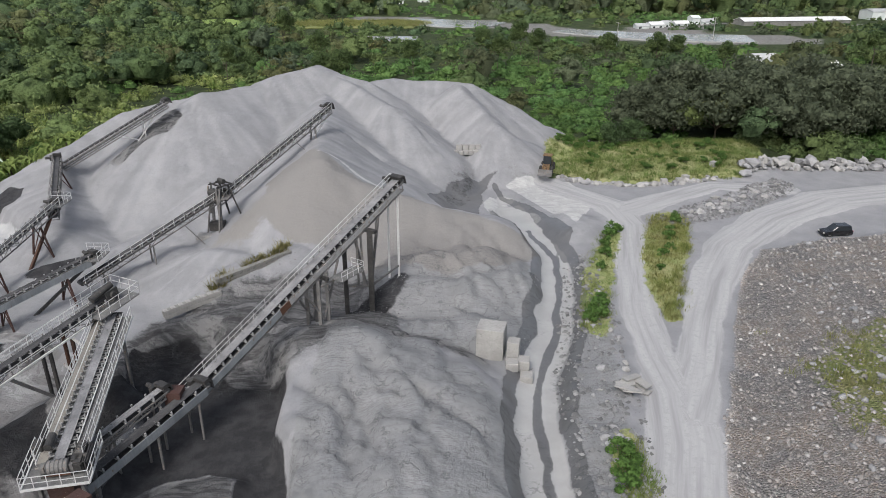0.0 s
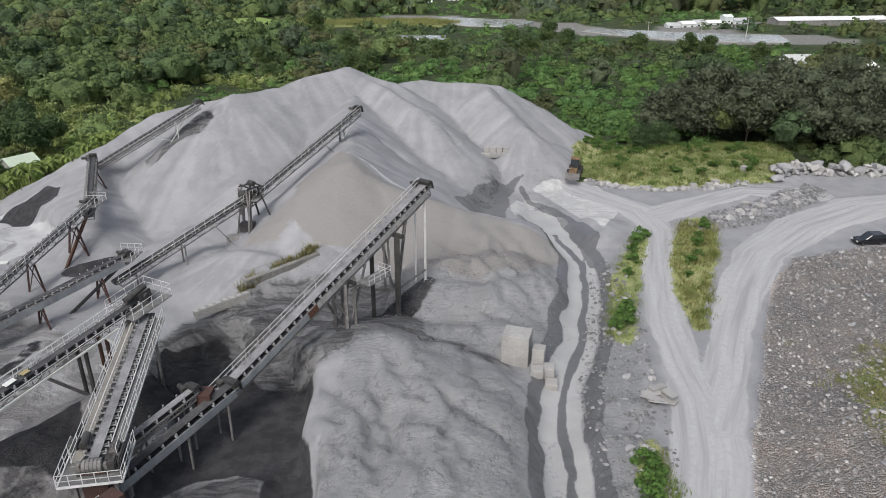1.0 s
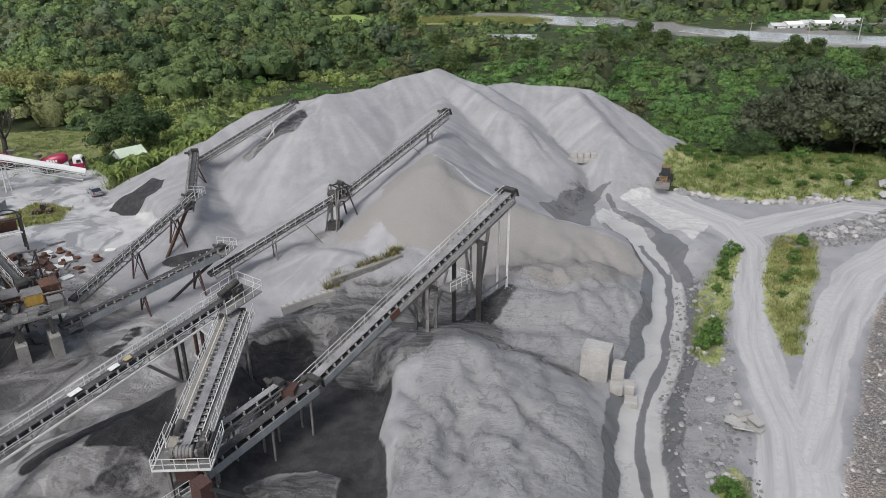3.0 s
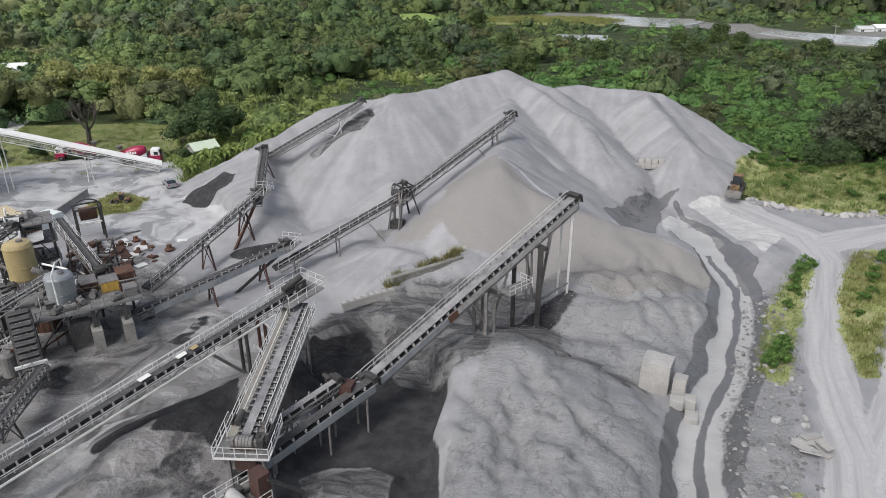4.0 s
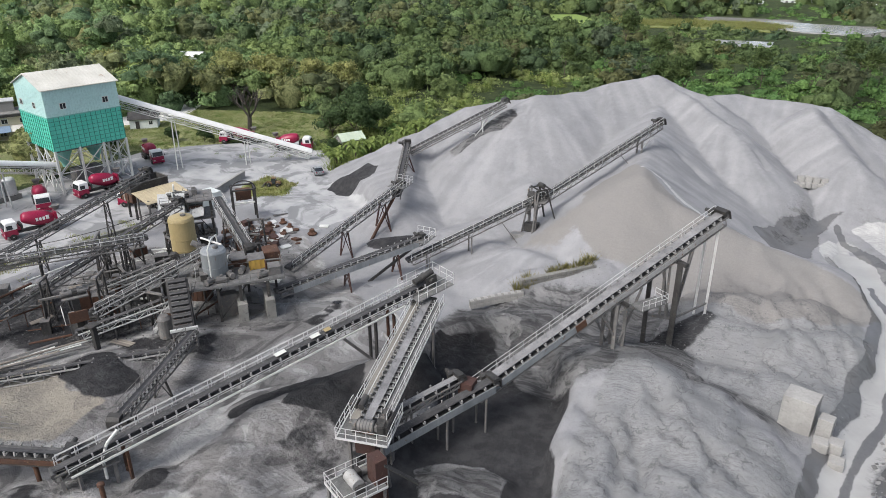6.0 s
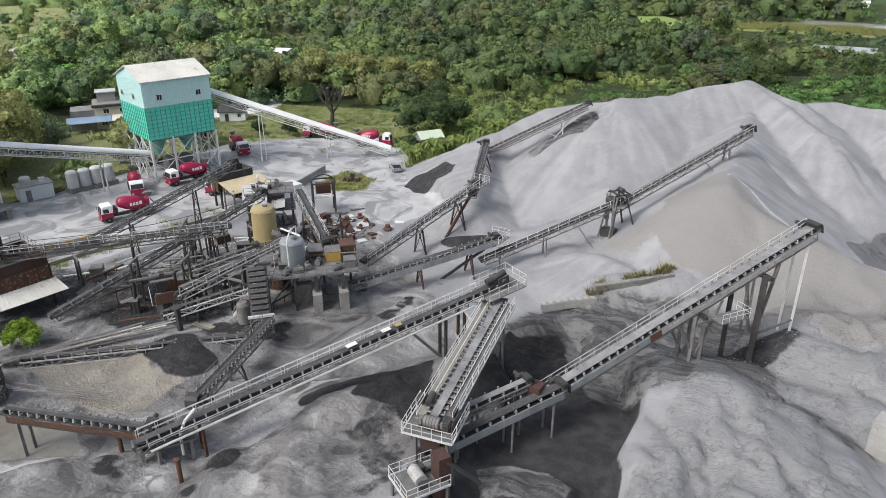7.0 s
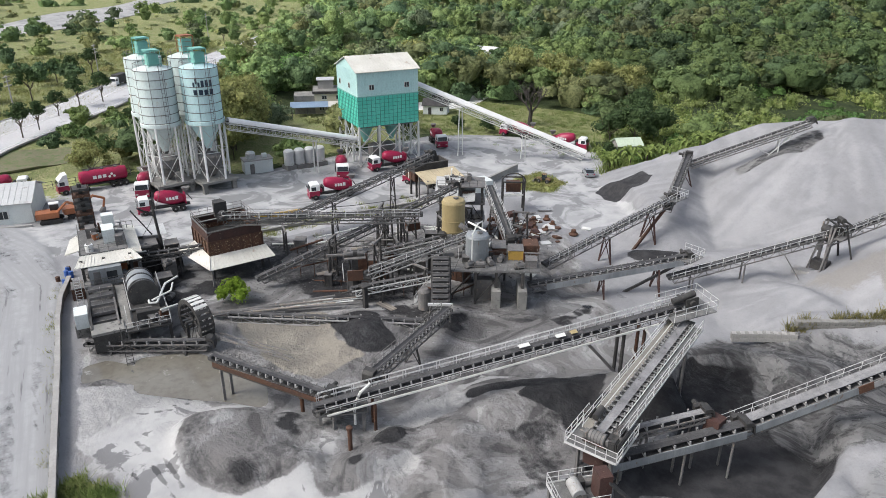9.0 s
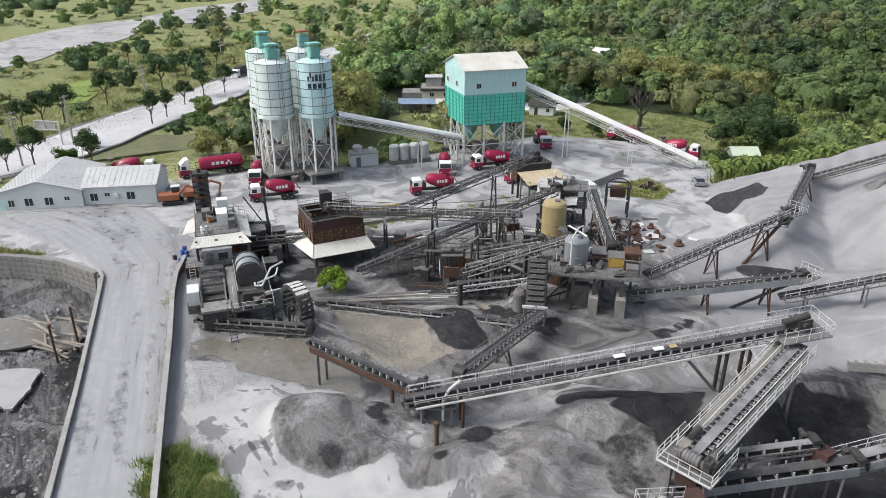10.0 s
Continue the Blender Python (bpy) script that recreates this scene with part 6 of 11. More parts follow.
def leaf_masses(centre, radius, squash=0.85, nu=8, nv=3, low=-0.5, lo=0.78, hi=1.08):
    """Uneven rounded leafy mass for each lump, shared corners: corners (m, nv*nu+1, 3) and its faces."""
    m = len(centre)
    e = np.linspace(low, 0.5 * np.pi, nv + 1)[:-1]
    a = np.arange(nu) * 2 * np.pi / nu
    k = rng.uniform(lo, hi, (m, nv, nu))
    spin = rng.uniform(0, 2 * np.pi, m)[:, None, None]
    az_ = a[None, None] + 0.4 * np.arange(nv)[None, :, None] + spin
    ce, se = np.cos(e)[None, :, None], np.sin(e)[None, :, None]
    d = np.stack([ce * np.cos(az_), ce * np.sin(az_), se * squash * np.ones_like(az_)], -1)
    g = centre[:, None, None] + d * (k * radius[:, None, None])[..., None]
    top = centre + np.stack([np.zeros(m), np.zeros(m), radius * squash * rng.uniform(lo, hi, m)], 1)
    v = np.concatenate([g.reshape(m, -1, 3), top[:, None]], 1)
    f = []
    for i in range(nv - 1):
        for j in range(nu):
            p, q = i * nu + j, i * nu + (j + 1) % nu
            f += [(p, q, q + nu), (p, q + nu, p + nu)]
    f += [((nv - 1) * nu + j, (nv - 1) * nu + (j + 1) % nu, nv * nu) for j in range(nu)]
    return v, np.array(f)


def foliage(name, mass, faces, leaves, material, mass_tint=None, leaf_tint=None):
    """One mesh of leafy masses with leaf sprays over them; tints are a colour for each mass and each leaf."""
    m, c = mass.shape[:2]
    v = np.concatenate([mass.reshape(-1, 3), leaves.reshape(-1, 3)])
    f = np.concatenate([(faces[None] + c * np.arange(m)[:, None, None]).reshape(-1, 3), m * c + np.arange(len(leaves) * 3).reshape(-1, 3)])
    me = bpy.data.meshes.new(name)
    me.vertices.add(len(v))
    me.vertices.foreach_set("co", np.ascontiguousarray(v, dtype=np.float32).ravel())
    me.loops.add(f.size)
    me.loops.foreach_set("vertex_index", f.astype(np.int32).ravel())
    me.polygons.add(len(f))
    me.polygons.foreach_set("loop_start", np.arange(0, f.size, 3, dtype=np.int32))
    me.update(calc_edges=True)
    me.shade_smooth()
    me.materials.append(material)
    if mass_tint is not None:
        at = me.color_attributes.new("tint", "FLOAT_COLOR", "POINT")
        at.data.foreach_set("color", np.concatenate([np.repeat(mass_tint, c, 0), np.repeat(leaf_tint, 3, 0)]).astype(np.float32).ravel())
    return me


MEADOW = [(-150, 110), (-131, 104), (-112, 124), (-99, 130), (-95, 140), (-104, 152), (-122, 152), (-150, 142), (-160, 120)]
WEST = [(-150, -40), (-146, 4), (-150, 44), (-172, 62), (-205, 72), (-250, 105), (-330, 200), (-420, 260), (-700, 300), (-700, -200)]


def keep_out(x, y, grow=4.0):
    g = lambda pts: [(a, b, c + grow) for a, b, c in pts]
    m = np.maximum.reduce([stroke(x, y, g(HIGHWAY), 1), stroke(x, y, g(RIVERBED), 1),
                           stroke(x, y, [(-34, 446, 30), (8, 415, 34), (40, 400, 26)], 1), stroke(x, y, [(-36, 332, 14), (-12, 338, 14)], 1), stroke(x, y, [(62, 368, 26), (108, 346, 36), (156, 334, 28)], 1),
                           stroke(x, y, [(-90, 392, 16), (-54, 408, 25), (-20, 415, 26)], 1), stroke(x, y, [(-132, 425, 11), (-118, 398, 14), (-108, 372, 11)], 1), area(x, y, MEADOW, 1),
                           stroke(x, y, [(-164, 6, 8), (-167, 24, 11), (-166, 42, 9)], 1), stroke(x, y, [(-165, 92, 9), (-172, 104, 10)], 1), stroke(x, y, [(108, 232, 12), (146, 258, 16)], 1),
                           stroke(x, y, [(-143, 60, 14), (-148, 90, 12)], 1), stroke(x, y, [(118, 258, 8), (120, 266, 8)], 1), stroke(x, y, [(98, 386, 10), (150, 408, 13), (255, 424, 17)], 1), stroke(x, y, [(-50, 570, 16), (0, 592, 16)], 1),
                           area(x, y, [(-155, 0), (-130, -8), (-120, 24), (-150, 26)], 2), area(x, y, [(-162, -25), (-90, -25), (-90, 22), (-125, 26), (-158, 18)], 2), area(x, y, [(-152, -80), (-152, -4), (-136, -8), (-112, 2), (-40, -20), (-40, -90)], 2), area(x, y, [(18, 120), (110, 100), (120, 132), (66, 141), (50, 156), (28, 156)], 2)])
    wk = area(x, y, [(-150, 12), (-120, 14), (-96, 13), (-52, -4), (-40, -20), (130, -20), (118, 130), (64, 134), (20, 126), (38, 157), (10, 172), (-30, 166), (-56, 143), (-82, 121), (-86, 119), (-100, 132), (-130, 112), (-131, 60), (-150, 50)], 1)
    return np.maximum(m, wk)


def scatter(r0, r1, step, az0=-40, az1=98):
    n_ = int(2 * r1 / step)
    gx, gy = np.meshgrid(np.arange(-n_ // 2, n_ // 2) * step, np.arange(-20, n_ // 2) * step)
    gx = gx + rng.uniform(-0.45, 0.45, gx.shape) * step
    gy = gy + rng.uniform(-0.45, 0.45, gy.shape) * step
    x, y = gx.ravel(), gy.ravel()
    d, az = np.hypot(x, y), np.degrees(np.arctan2(-x, y))
    ok = (d > r0) & (d <= r1) & (az > az0) & (az < az1)
    x, y = x[ok], y[ok]
    ok = keep_out(x, y) < 0.5
    return x[ok], y[ok]


def tufts(name, x, y, h, w, blades, material, label):
    """Upright blades in fans at each spot."""
    m = len(x)
    z = height(x, y)
    X_, Y_, Z_ = np.repeat(x, blades), np.repeat(y, blades), np.repeat(z, blades)
    n_ = len(X_)
    a = rng.uniform(0, 2 * np.pi, n_)
    X_, Y_ = X_ + rng.normal(0, w, n_), Y_ + rng.normal(0, w, n_)
    hh = np.repeat(h, blades) * rng.uniform(0.5, 1.2, n_)
    lean = rng.uniform(0.3, 1.3, n_) * hh
    bw = 0.025 + 0.035 * hh
    p = np.stack([X_, Y_, Z_ - 0.05], 1)
    s_ = np.stack([-np.sin(a) * bw, np.cos(a) * bw, np.zeros(n_)], 1)
    o = np.stack([np.cos(a) * lean, np.sin(a) * lean, hh], 1)
    v = np.stack([p - s_, p + s_, p + o], 1)
    return tagged(new(name, foliage(name, np.zeros((0, 1, 3)), np.zeros((0, 3), int), v, material)), label, "grass", kind="stuff")


def grove(name, x, y, h, r, lumps, k, size, material, label, category="woods", squash=0.72, up=-0.2, nu=7, nv=2, lo=0.72, hi=1.10):
    """Many crowns in one mesh: each crown is a dome of rounded leafy lumps, with leaf sprays on them."""
    m = len(x)
    z = height(x, y)
    top = np.stack([x, y, z + h - 0.95 * r * squash], 1)
    rr = np.repeat(r, lumps)
    a = rng.uniform(0, 2 * np.pi, m)[:, None] + np.arange(lumps)[None] * 2.4 + rng.uniform(-0.5, 0.5, (m, lumps))
    a = a.ravel()
    e = np.tile(np.linspace(-0.15, 1.35, lumps), m) + rng.uniform(-0.15, 0.2, m * lumps)
    q = rng.uniform(0.40, 1.02, m * lumps)
    c = np.repeat(top, lumps, 0) + np.stack([np.cos(a) * np.cos(e) * q * rr, np.sin(a) * np.cos(e) * q * rr, np.sin(e) * q * rr * squash], 1)
    lr = rr * (0.17 + 0.32 * rng.uniform(0, 1, m * lumps) ** 1.5)
    mass, faces = leaf_masses(c, lr * 0.80, 0.62, nu, nv)
    under = leaf_masses(top, r * 0.76, squash * 1.1, nu, nv, -0.9)[0]
    leaves = leaf_tris(c, lr, k, np.repeat(size * 1.18 * np.ones(m), lumps), up, 0.66, 0.7)
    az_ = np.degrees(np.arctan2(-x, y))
    # brightness seen in each bearing from the camera is put into the leaf colour
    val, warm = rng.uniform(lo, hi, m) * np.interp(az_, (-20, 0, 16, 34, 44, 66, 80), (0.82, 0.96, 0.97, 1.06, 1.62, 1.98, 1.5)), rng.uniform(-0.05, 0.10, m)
    # blue is raised in the leaf colour, standing in for haze
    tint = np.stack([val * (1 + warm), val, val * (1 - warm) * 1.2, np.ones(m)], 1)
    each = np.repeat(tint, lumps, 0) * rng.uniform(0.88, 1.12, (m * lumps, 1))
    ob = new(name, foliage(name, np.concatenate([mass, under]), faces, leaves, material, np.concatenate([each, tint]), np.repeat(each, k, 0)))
    return tagged(ob, label, category, kind="stuff")


def woods_band(r0, r1, step, lumps, k, size, hmin, hmax, nu, nv):
    x, y = scatter(r0, r1, step)
    d, az = np.hypot(x, y), np.degrees(np.arctan2(-x, y))
    west = area(x, y, WEST, 20) > 0.5
    u = rng.uniform(0, 1, len(x))
    patch = fbm(x, y, 60, 3, 101)
    scrub = ((az < 12) & (d < 270) & (az > -24)) | ((az >= 12) & (az < 47) & (d < 188)) | (patch > 0.16) | ((az >= 15) & (az < 36) & (d < 246 + 90 * patch))
    scrub = np.where((az < -20) & (d < 240), patch > 0.0, scrub)
    tall = np.where(west, u < 0.22 + 0.5 * (patch > 0.08), np.where(scrub, u < 0.045, u < 0.93))
    i = np.where(tall)[0]
    low = np.where(area(x[i], y[i], [(-150, 300), (-60, 280), (60, 260), (150, 250), (280, 300), (290, 460), (60, 470), (-150, 430)], 20) > 0.5, 0.33, 1.0)
    h = rng.uniform(0.7 * hmin, 1.15 * hmax, len(i)) * (1 + 0.9 * fbm(x[i], y[i], 40, 2, 107)) * np.where(west[i], 0.6, 1) * low
    r = rng.uniform(0.56, 1.06, len(i)) * step * np.where(west[i], 0.55, 1.0) * np.where(low < 1, 0.8, 1.0)
    kinds = rng.uniform(0, 1, len(i)) + 0.8 * fbm(x[i], y[i], 50, 2, 113)
    for lo, hi, mat_, lab in ((-9, 0.56, WOOD_T, "mixed green broadleaf woodland canopy"), (0.56, 0.76, DARK_T, "dark green broadleaf woodland canopy"), (0.76, 0.93, BAMBOO_T, "olive and yellow green bamboo and trees"), (0.93, 9, GREY_T, "grey green woodland canopy")):
        j = (kinds >= lo) & (kinds < hi)
        if j.any():
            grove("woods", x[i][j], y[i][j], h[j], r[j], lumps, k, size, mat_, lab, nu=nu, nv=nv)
    i = np.where(~tall & (~west | (u > 0.6)))[0]
    h = rng.uniform(0.8, 2.6, len(i)) * np.where(west[i], 0.5, np.where((az[i] > 14) & (d[i] < 230), 0.6, 1))
    r = rng.uniform(0.42, 0.72, len(i)) * step * np.where(west[i], 0.6, 1.3)
    yel = (az[i] > 14) & (d[i] < 255) & (fbm(x[i], y[i], 18, 2, 119) > -0.08)
    for sel, mat_, lab in ((~yel & ~west[i], SCRUB_T, "bright green climbing scrub"), (yel & ~west[i], BANANA_T, "yellow green banana and reed scrub"), (west[i], MEADOW_T, "tufted meadow grass and low scrub")):
        if sel.any() and mat_ is BANANA_T:
            tufts("reeds", np.repeat(x[i][sel], 3) + rng.normal(0, 1.6, 3 * sel.sum()), np.repeat(y[i][sel], 3) + rng.normal(0, 1.6, 3 * sel.sum()), rng.uniform(1.2, 3.2, 3 * sel.sum()), 0.9, 20, BANANA, "tall yellow green reeds and banana leaves")
        if sel.any():
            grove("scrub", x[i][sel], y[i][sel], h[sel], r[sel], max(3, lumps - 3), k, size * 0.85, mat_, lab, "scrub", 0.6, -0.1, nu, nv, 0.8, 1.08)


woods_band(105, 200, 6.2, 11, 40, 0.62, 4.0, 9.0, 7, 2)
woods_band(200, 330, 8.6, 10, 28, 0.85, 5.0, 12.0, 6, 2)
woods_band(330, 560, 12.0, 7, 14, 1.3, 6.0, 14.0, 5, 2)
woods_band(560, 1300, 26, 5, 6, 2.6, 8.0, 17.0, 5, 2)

# ---- single trees ----
def limb(bm, p, q, r0, r1, bend=0.15, n_=3, rs_=None):
    p, q = Vector(p), Vector(q)
    pts = [lerp(p, q, i / n_) + Vector((rs_.uniform(-1, 1), rs_.uniform(-1, 1), 0)) * bend * (q - p).length * (0 < i < n_) for i in range(n_ + 1)]
    for i in range(n_):
        tube(bm, pts[i], pts[i + 1], r0 + (r1 - r0) * i / n_, 7, r0 + (r1 - r0) * (i + 1) / n_)


def tree(name, h, r, material, label, seed, trunk_h=0.35, squash=0.8, lumps=14, k=70, leaf=0.4, category="tree", group="", limbs=6, tr=0.16):
    rs_ = random.Random(seed)
    ob = thing(name, (0, 0, 0), label, category, group)
    bm = B()
    tube(bm, (0, 0, -0.4), (0.1, 0, h * trunk_h), tr, 8, tr * 0.75)
    cz = h - r * squash
    for i in range(limbs):
        a = i * 6.283 / limbs + rs_.uniform(-0.4, 0.4)
        limb(bm, (0.1, 0, h * trunk_h * rs_.uniform(0.7, 1)), (r * 0.6 * math.cos(a), r * 0.6 * math.sin(a), cz + r * squash * rs_.uniform(-0.2, 0.5)), tr * 0.6, tr * 0.2, 0.12, 3, rs_)
    part("trunk", bm, BARK, ob)
    c, q = [], []
    for i in range(lumps):
        a, e, d = rs_.uniform(0, 6.283), rs_.uniform(-0.5, 1.45), rs_.uniform(0.40, 0.92)
        c.append((r * d * math.cos(a) * math.cos(e), r * d * math.sin(a) * math.cos(e), cz + r * squash * d * math.sin(e)))
        q.append(r * rs_.uniform(0.22, 0.46))
    mass, faces = leaf_masses(np.array(c), np.array(q) * 0.74, 0.66, 8, 4, -1.2, 0.6, 1.1)
    cr = new("crown", foliage("crown", mass, faces, leaf_tris(np.array(c), np.array(q), int(k * 1.25), leaf * 0.95, -0.8, 0.68, 0.75), material))
    cr.parent = ob
    ORG[cr.name] = Vector()
    return ob


def stand(ob, x, y, s=1.0, turn=0.0, first=False):
    m = pose(x, y, ground_z(x, y), 0, 0, turn) @ Matrix.Diagonal((s, s, s, 1))
    if first:
        ob.matrix_basis = m
        return ob
    return copy_thing(ob, m)


rt = random.Random(11)
road_tree = tree("tree", 7.5, 2.7, LEAF_DARK, "dark green roadside tree with a bare trunk", 1, 0.45, 0.75, 12, 80, 0.42, group="roadside trees")
spots = [(-184.6, 29.6), (-190.2, 34.3), (-203.2, 41.5), (-211.2, 48.9), (-214.8, 55.6), (-152.9, 12.8), (-157.7, -2.1), (-159.5, 1.9), (-194.4, 1.8), (-196.3, 6.1), (-258.9, 55.3), (-267.8, 68.5), (-271.6, 62.3), (-201.9, 11.6), (-218.2, 23.9), (-231.3, 42.0), (-295.7, 42.9), (-307.4, 123.8), (-316.9, 139.2)]
for i, (x, y) in enumerate(spots):
    stand(road_tree, x + rt.uniform(-0.6, 0.6), y + rt.uniform(-0.6, 0.6), rt.uniform(0.8, 1.15), rt.uniform(0, 360), i == 0)
olive = tree("tree", 11.5, 6.0, LEAF_BAMBOO, "big olive green spreading tree", 2, 0.25, 0.85, 28, 120, 0.55, group="olive trees")
for i, (x, y, s_) in enumerate(((-160, 72, 1.15), (-168, 66, 1.2), (-155, 63, 1.05), (-152.5, 54.5, 0.95), (-150, 60, 1.25), (-144.5, 57.5, 1.0), (-146, 64, 1.05), (-139.5, 60.5, 0.8), (-155, 68, 1.1), (-172, 78, 0.9), (-139, 165, 1.0), (-150, 160, 1.05), (-129, 170, 0.9), (-164, 152, 0.95), (-192, 150, 1.0), (-120, 172, 0.85), (-146, 34, 0.55))):
    stand(olive, x, y, s_, rt.uniform(0, 360), i == 0)
grey = tree("tree", 9.0, 5.4, LEAF_GREY, "wide grey green tree by the rock wall", 3, 0.2, 0.8, 38, 120, 0.5, group="grey trees")
for i, (x, y, s_) in enumerate(((53, 157, 1.25), (61, 153, 1.3), (69.5, 153, 1.45), (77, 151, 1.3), (85, 152, 1.4), (94, 155, 1.4), (57, 165, 1.4), (72, 166, 1.5), (88, 167, 1.5), (103, 160, 1.4), (111, 152, 1.2), (46, 162, 1.0))):
    stand(grey, x, y, s_, rt.uniform(0, 360), i == 0)
dark = tree("tree", 9.0, 5.0, LEAF_DARK, "dense dark green tree beside the meadow", 4, 0.2, 0.85, 20, 110, 0.58, group="dark trees")
for i, (x, y, s_) in enumerate(((-93.0, 138, 1.0), (-96.5, 133.5, 0.85), (-90.5, 142, 0.9), (-121.3, 117.5, 0.42), (-129, 115, 0.4), (-100, 149, 0.9), (-108, 160, 0.9), (-88, 122.5, 0.42), (-136, 104, 0.35), (-176, 60, 0.8), (-183, 54, 0.6), (-190, 60, 0.7), (36, 146, 0.6), (42, 149, 0.65), (-168.5, 13.5, 0.4), (-160, -10, 0.5))):
    stand(dark, x, y, s_, rt.uniform(0, 360), i == 0)
tall = tree("tree", 15, 4.2, LEAF_WOOD, "tall woodland tree above the canopy", 5, 0.4, 1.1, 18, 100, 0.6, group="tall trees")
for i, (x, y, s_) in enumerate(((-34, 198, 0.9), (-28, 205, 1.0), (-66, 300, 1.2), (-10, 240, 0.9), (14, 262, 1.0), (20, 258, 0.9), (30, 275, 1.1), (36, 268, 0.95), (60, 262, 0.9), (75, 250, 1.0), (84, 255, 0.9), (96, 243, 0.85), (-70, 230, 0.9), (-44, 255, 1.0), (158, 262, 0.9))):
    stand(tall, x, y, s_, rt.uniform(0, 360), i == 0)
sh_ = tree("shrub", 3.2, 2.3, LEAF_LIME, "lime green feathery shrub beside the rusty bin", 6, 0.2, 0.7, 12, 120, 0.3, "shrub", limbs=4, tr=0.08)
stand(sh_, -79.2, 32.2, 1.0, 0, True)
round_bush = tree("shrub", 3.4, 2.6, LEAF_SCRUB, "round clipped bright green bush", 8, 0.15, 0.75, 14, 110, 0.32, "shrub", limbs=3, tr=0.1)
stand(round_bush, -159.5, 8.2, 1.0, 0, True)
bank_bush = tree("shrub", 2.6, 2.2, LEAF_SCRUB, "bright green shrub on the grass bank", 9, 0.15, 0.75, 10, 60, 0.38, "shrub", group="bank shrubs", limbs=3, tr=0.08)
for i in range(62):
    stand(bank_bush, rt.uniform(24, 58), 127 + 26 * rt.random() ** 0.6, rt.uniform(0.35, 1.15) * (1.4 if i % 7 == 0 else 1), rt.uniform(0, 360), i == 0)

weed_bush = tree("shrub", 1.5, 1.3, LEAF_SCRUB, "low leafy green weed bush on the bank", 12, 0.15, 0.7, 8, 40, 0.3, "shrub", group="weed bushes", limbs=3, tr=0.05)
for i, (x, y, s_) in enumerate(((26.6, 99.5, 1.1), (25.4, 97.6, 0.9), (24.0, 94.5, 0.7), (23.4, 91.0, 0.8), (21.6, 86.0, 0.6), (19.0, 73.8, 0.9), (18.2, 71.8, 1.0), (17.0, 70.6, 0.8), (19.6, 76.4, 0.6), (15.4, 47.4, 0.9), (15.9, 46.0, 0.7), (15.2, 44.6, 0.9), (14.8, 43.2, 0.8), (38.0, 106.5, 0.6), (37.2, 104.0, 0.8), (35.4, 100.5, 0.6), (34.4, 97.6, 0.8), (31.6, 91.0, 0.7), (33.2, 93.4, 0.6), (30.0, 86.4, 0.5))):
    stand(weed_bush, x, y, s_, rt.uniform(0, 360), i == 0)

# bare dead tree in the meadow
DARKBARK = surface("dark_dead_bark", (0.03, 0.026, 0.022), (0.06, 0.052, 0.045), 0.9, 0.0, 1.5, 8)
dt = thing("dead_tree", (0, 0, 0), "bare dead tree with forked grey branches", "tree")
rd = random.Random(21)
bm = tube(B(), (0, 0, -0.4), (0.2, 0.1, 2.6), 0.45, 9, 0.36)


def fork(bm, p, d, ln, r, depth):
    q = p + d * ln
    tube(bm, p, q, r, 6, r * 0.65)
    if depth:
        for _ in range(3 if depth > 2 else 2):
            nd = (d + Vector((rd.uniform(-0.8, 0.8), rd.uniform(-0.8, 0.8), rd.uniform(-0.1, 0.5)))).normalized()
            fork(bm, q, nd, ln * rd.uniform(0.62, 0.85), r * 0.6, depth - 1)


for d in ((0.6, 0.2, 0.8), (-0.6, 0.3, 0.75), (0.1, -0.6, 0.8), (-0.1, 0.2, 1)):
    fork(bm, Vector((0.2, 0.1, 2.4)), Vector(d).normalized(), 1.9, 0.24, 4)
part("trunk", bm, DARKBARK, dt)
stand(dt, -119.5, 131.0, 1.35, 30, True)


def banana(seed):
    rs_ = random.Random(seed)
    ob = thing("banana_plant", (0, 0, 0), "banana clump with long arching green leaves", "plant", "banana plants")
    part("stem", tube(B(), (0, 0, -0.2), (0.1, 0, 1.6), 0.16, 8, 0.1), BARK, ob)
    for i in range(16):
        a, ln, lift = rs_.uniform(0, 6.283), rs_.uniform(1.8, 3.0), rs_.uniform(0.7, 1.8)
        bm = B()
        prev = None
        for j in range(6):
            t_ = j / 5
            rr, z = ln * t_, 1.5 + lift * math.sin(t_ * 2.4) - 0.5 * t_ * t_
            w = 0.34 * math.sin(math.pi * min(0.98, 0.12 + t_ * 0.86))
            c = Vector((rr * math.cos(a), rr * math.sin(a), z))
            sd = Vector((-math.sin(a), math.cos(a), 0)) * w
            row = [bm.verts.new(c - sd + Vector((0, 0, 0.10))), bm.verts.new(c), bm.verts.new(c + sd + Vector((0, 0, 0.10)))]
            if prev:
                bm.faces.new((prev[0], row[0], row[1], prev[1]))
                bm.faces.new((prev[1], row[1], row[2], prev[2]))
            prev = row
        part("leaf", bm, BANANA, ob)
    return ob


bn = banana(3)
for i, (x, y, s_) in enumerate(((-82.5, 115.0, 1.1), (-80.0, 118.2, 1.2), (-84.6, 117.5, 1.0), (-78.4, 121.8, 1.15), (-80.5, 124.0, 1.0), (-76.2, 124.0, 1.1), (-74.0, 128.0, 1.2), (-70.5, 131.5, 1.2), (-66.5, 136, 1.2), (-62.0, 139.5, 1.2), (-72, 138, 1.3), (-66, 145, 1.3), (-58, 146, 1.3), (-76, 133, 1.2), (-70, 126.5, 1.0))):
    stand(bn, x, y, s_, rt.uniform(0, 360), i == 0)


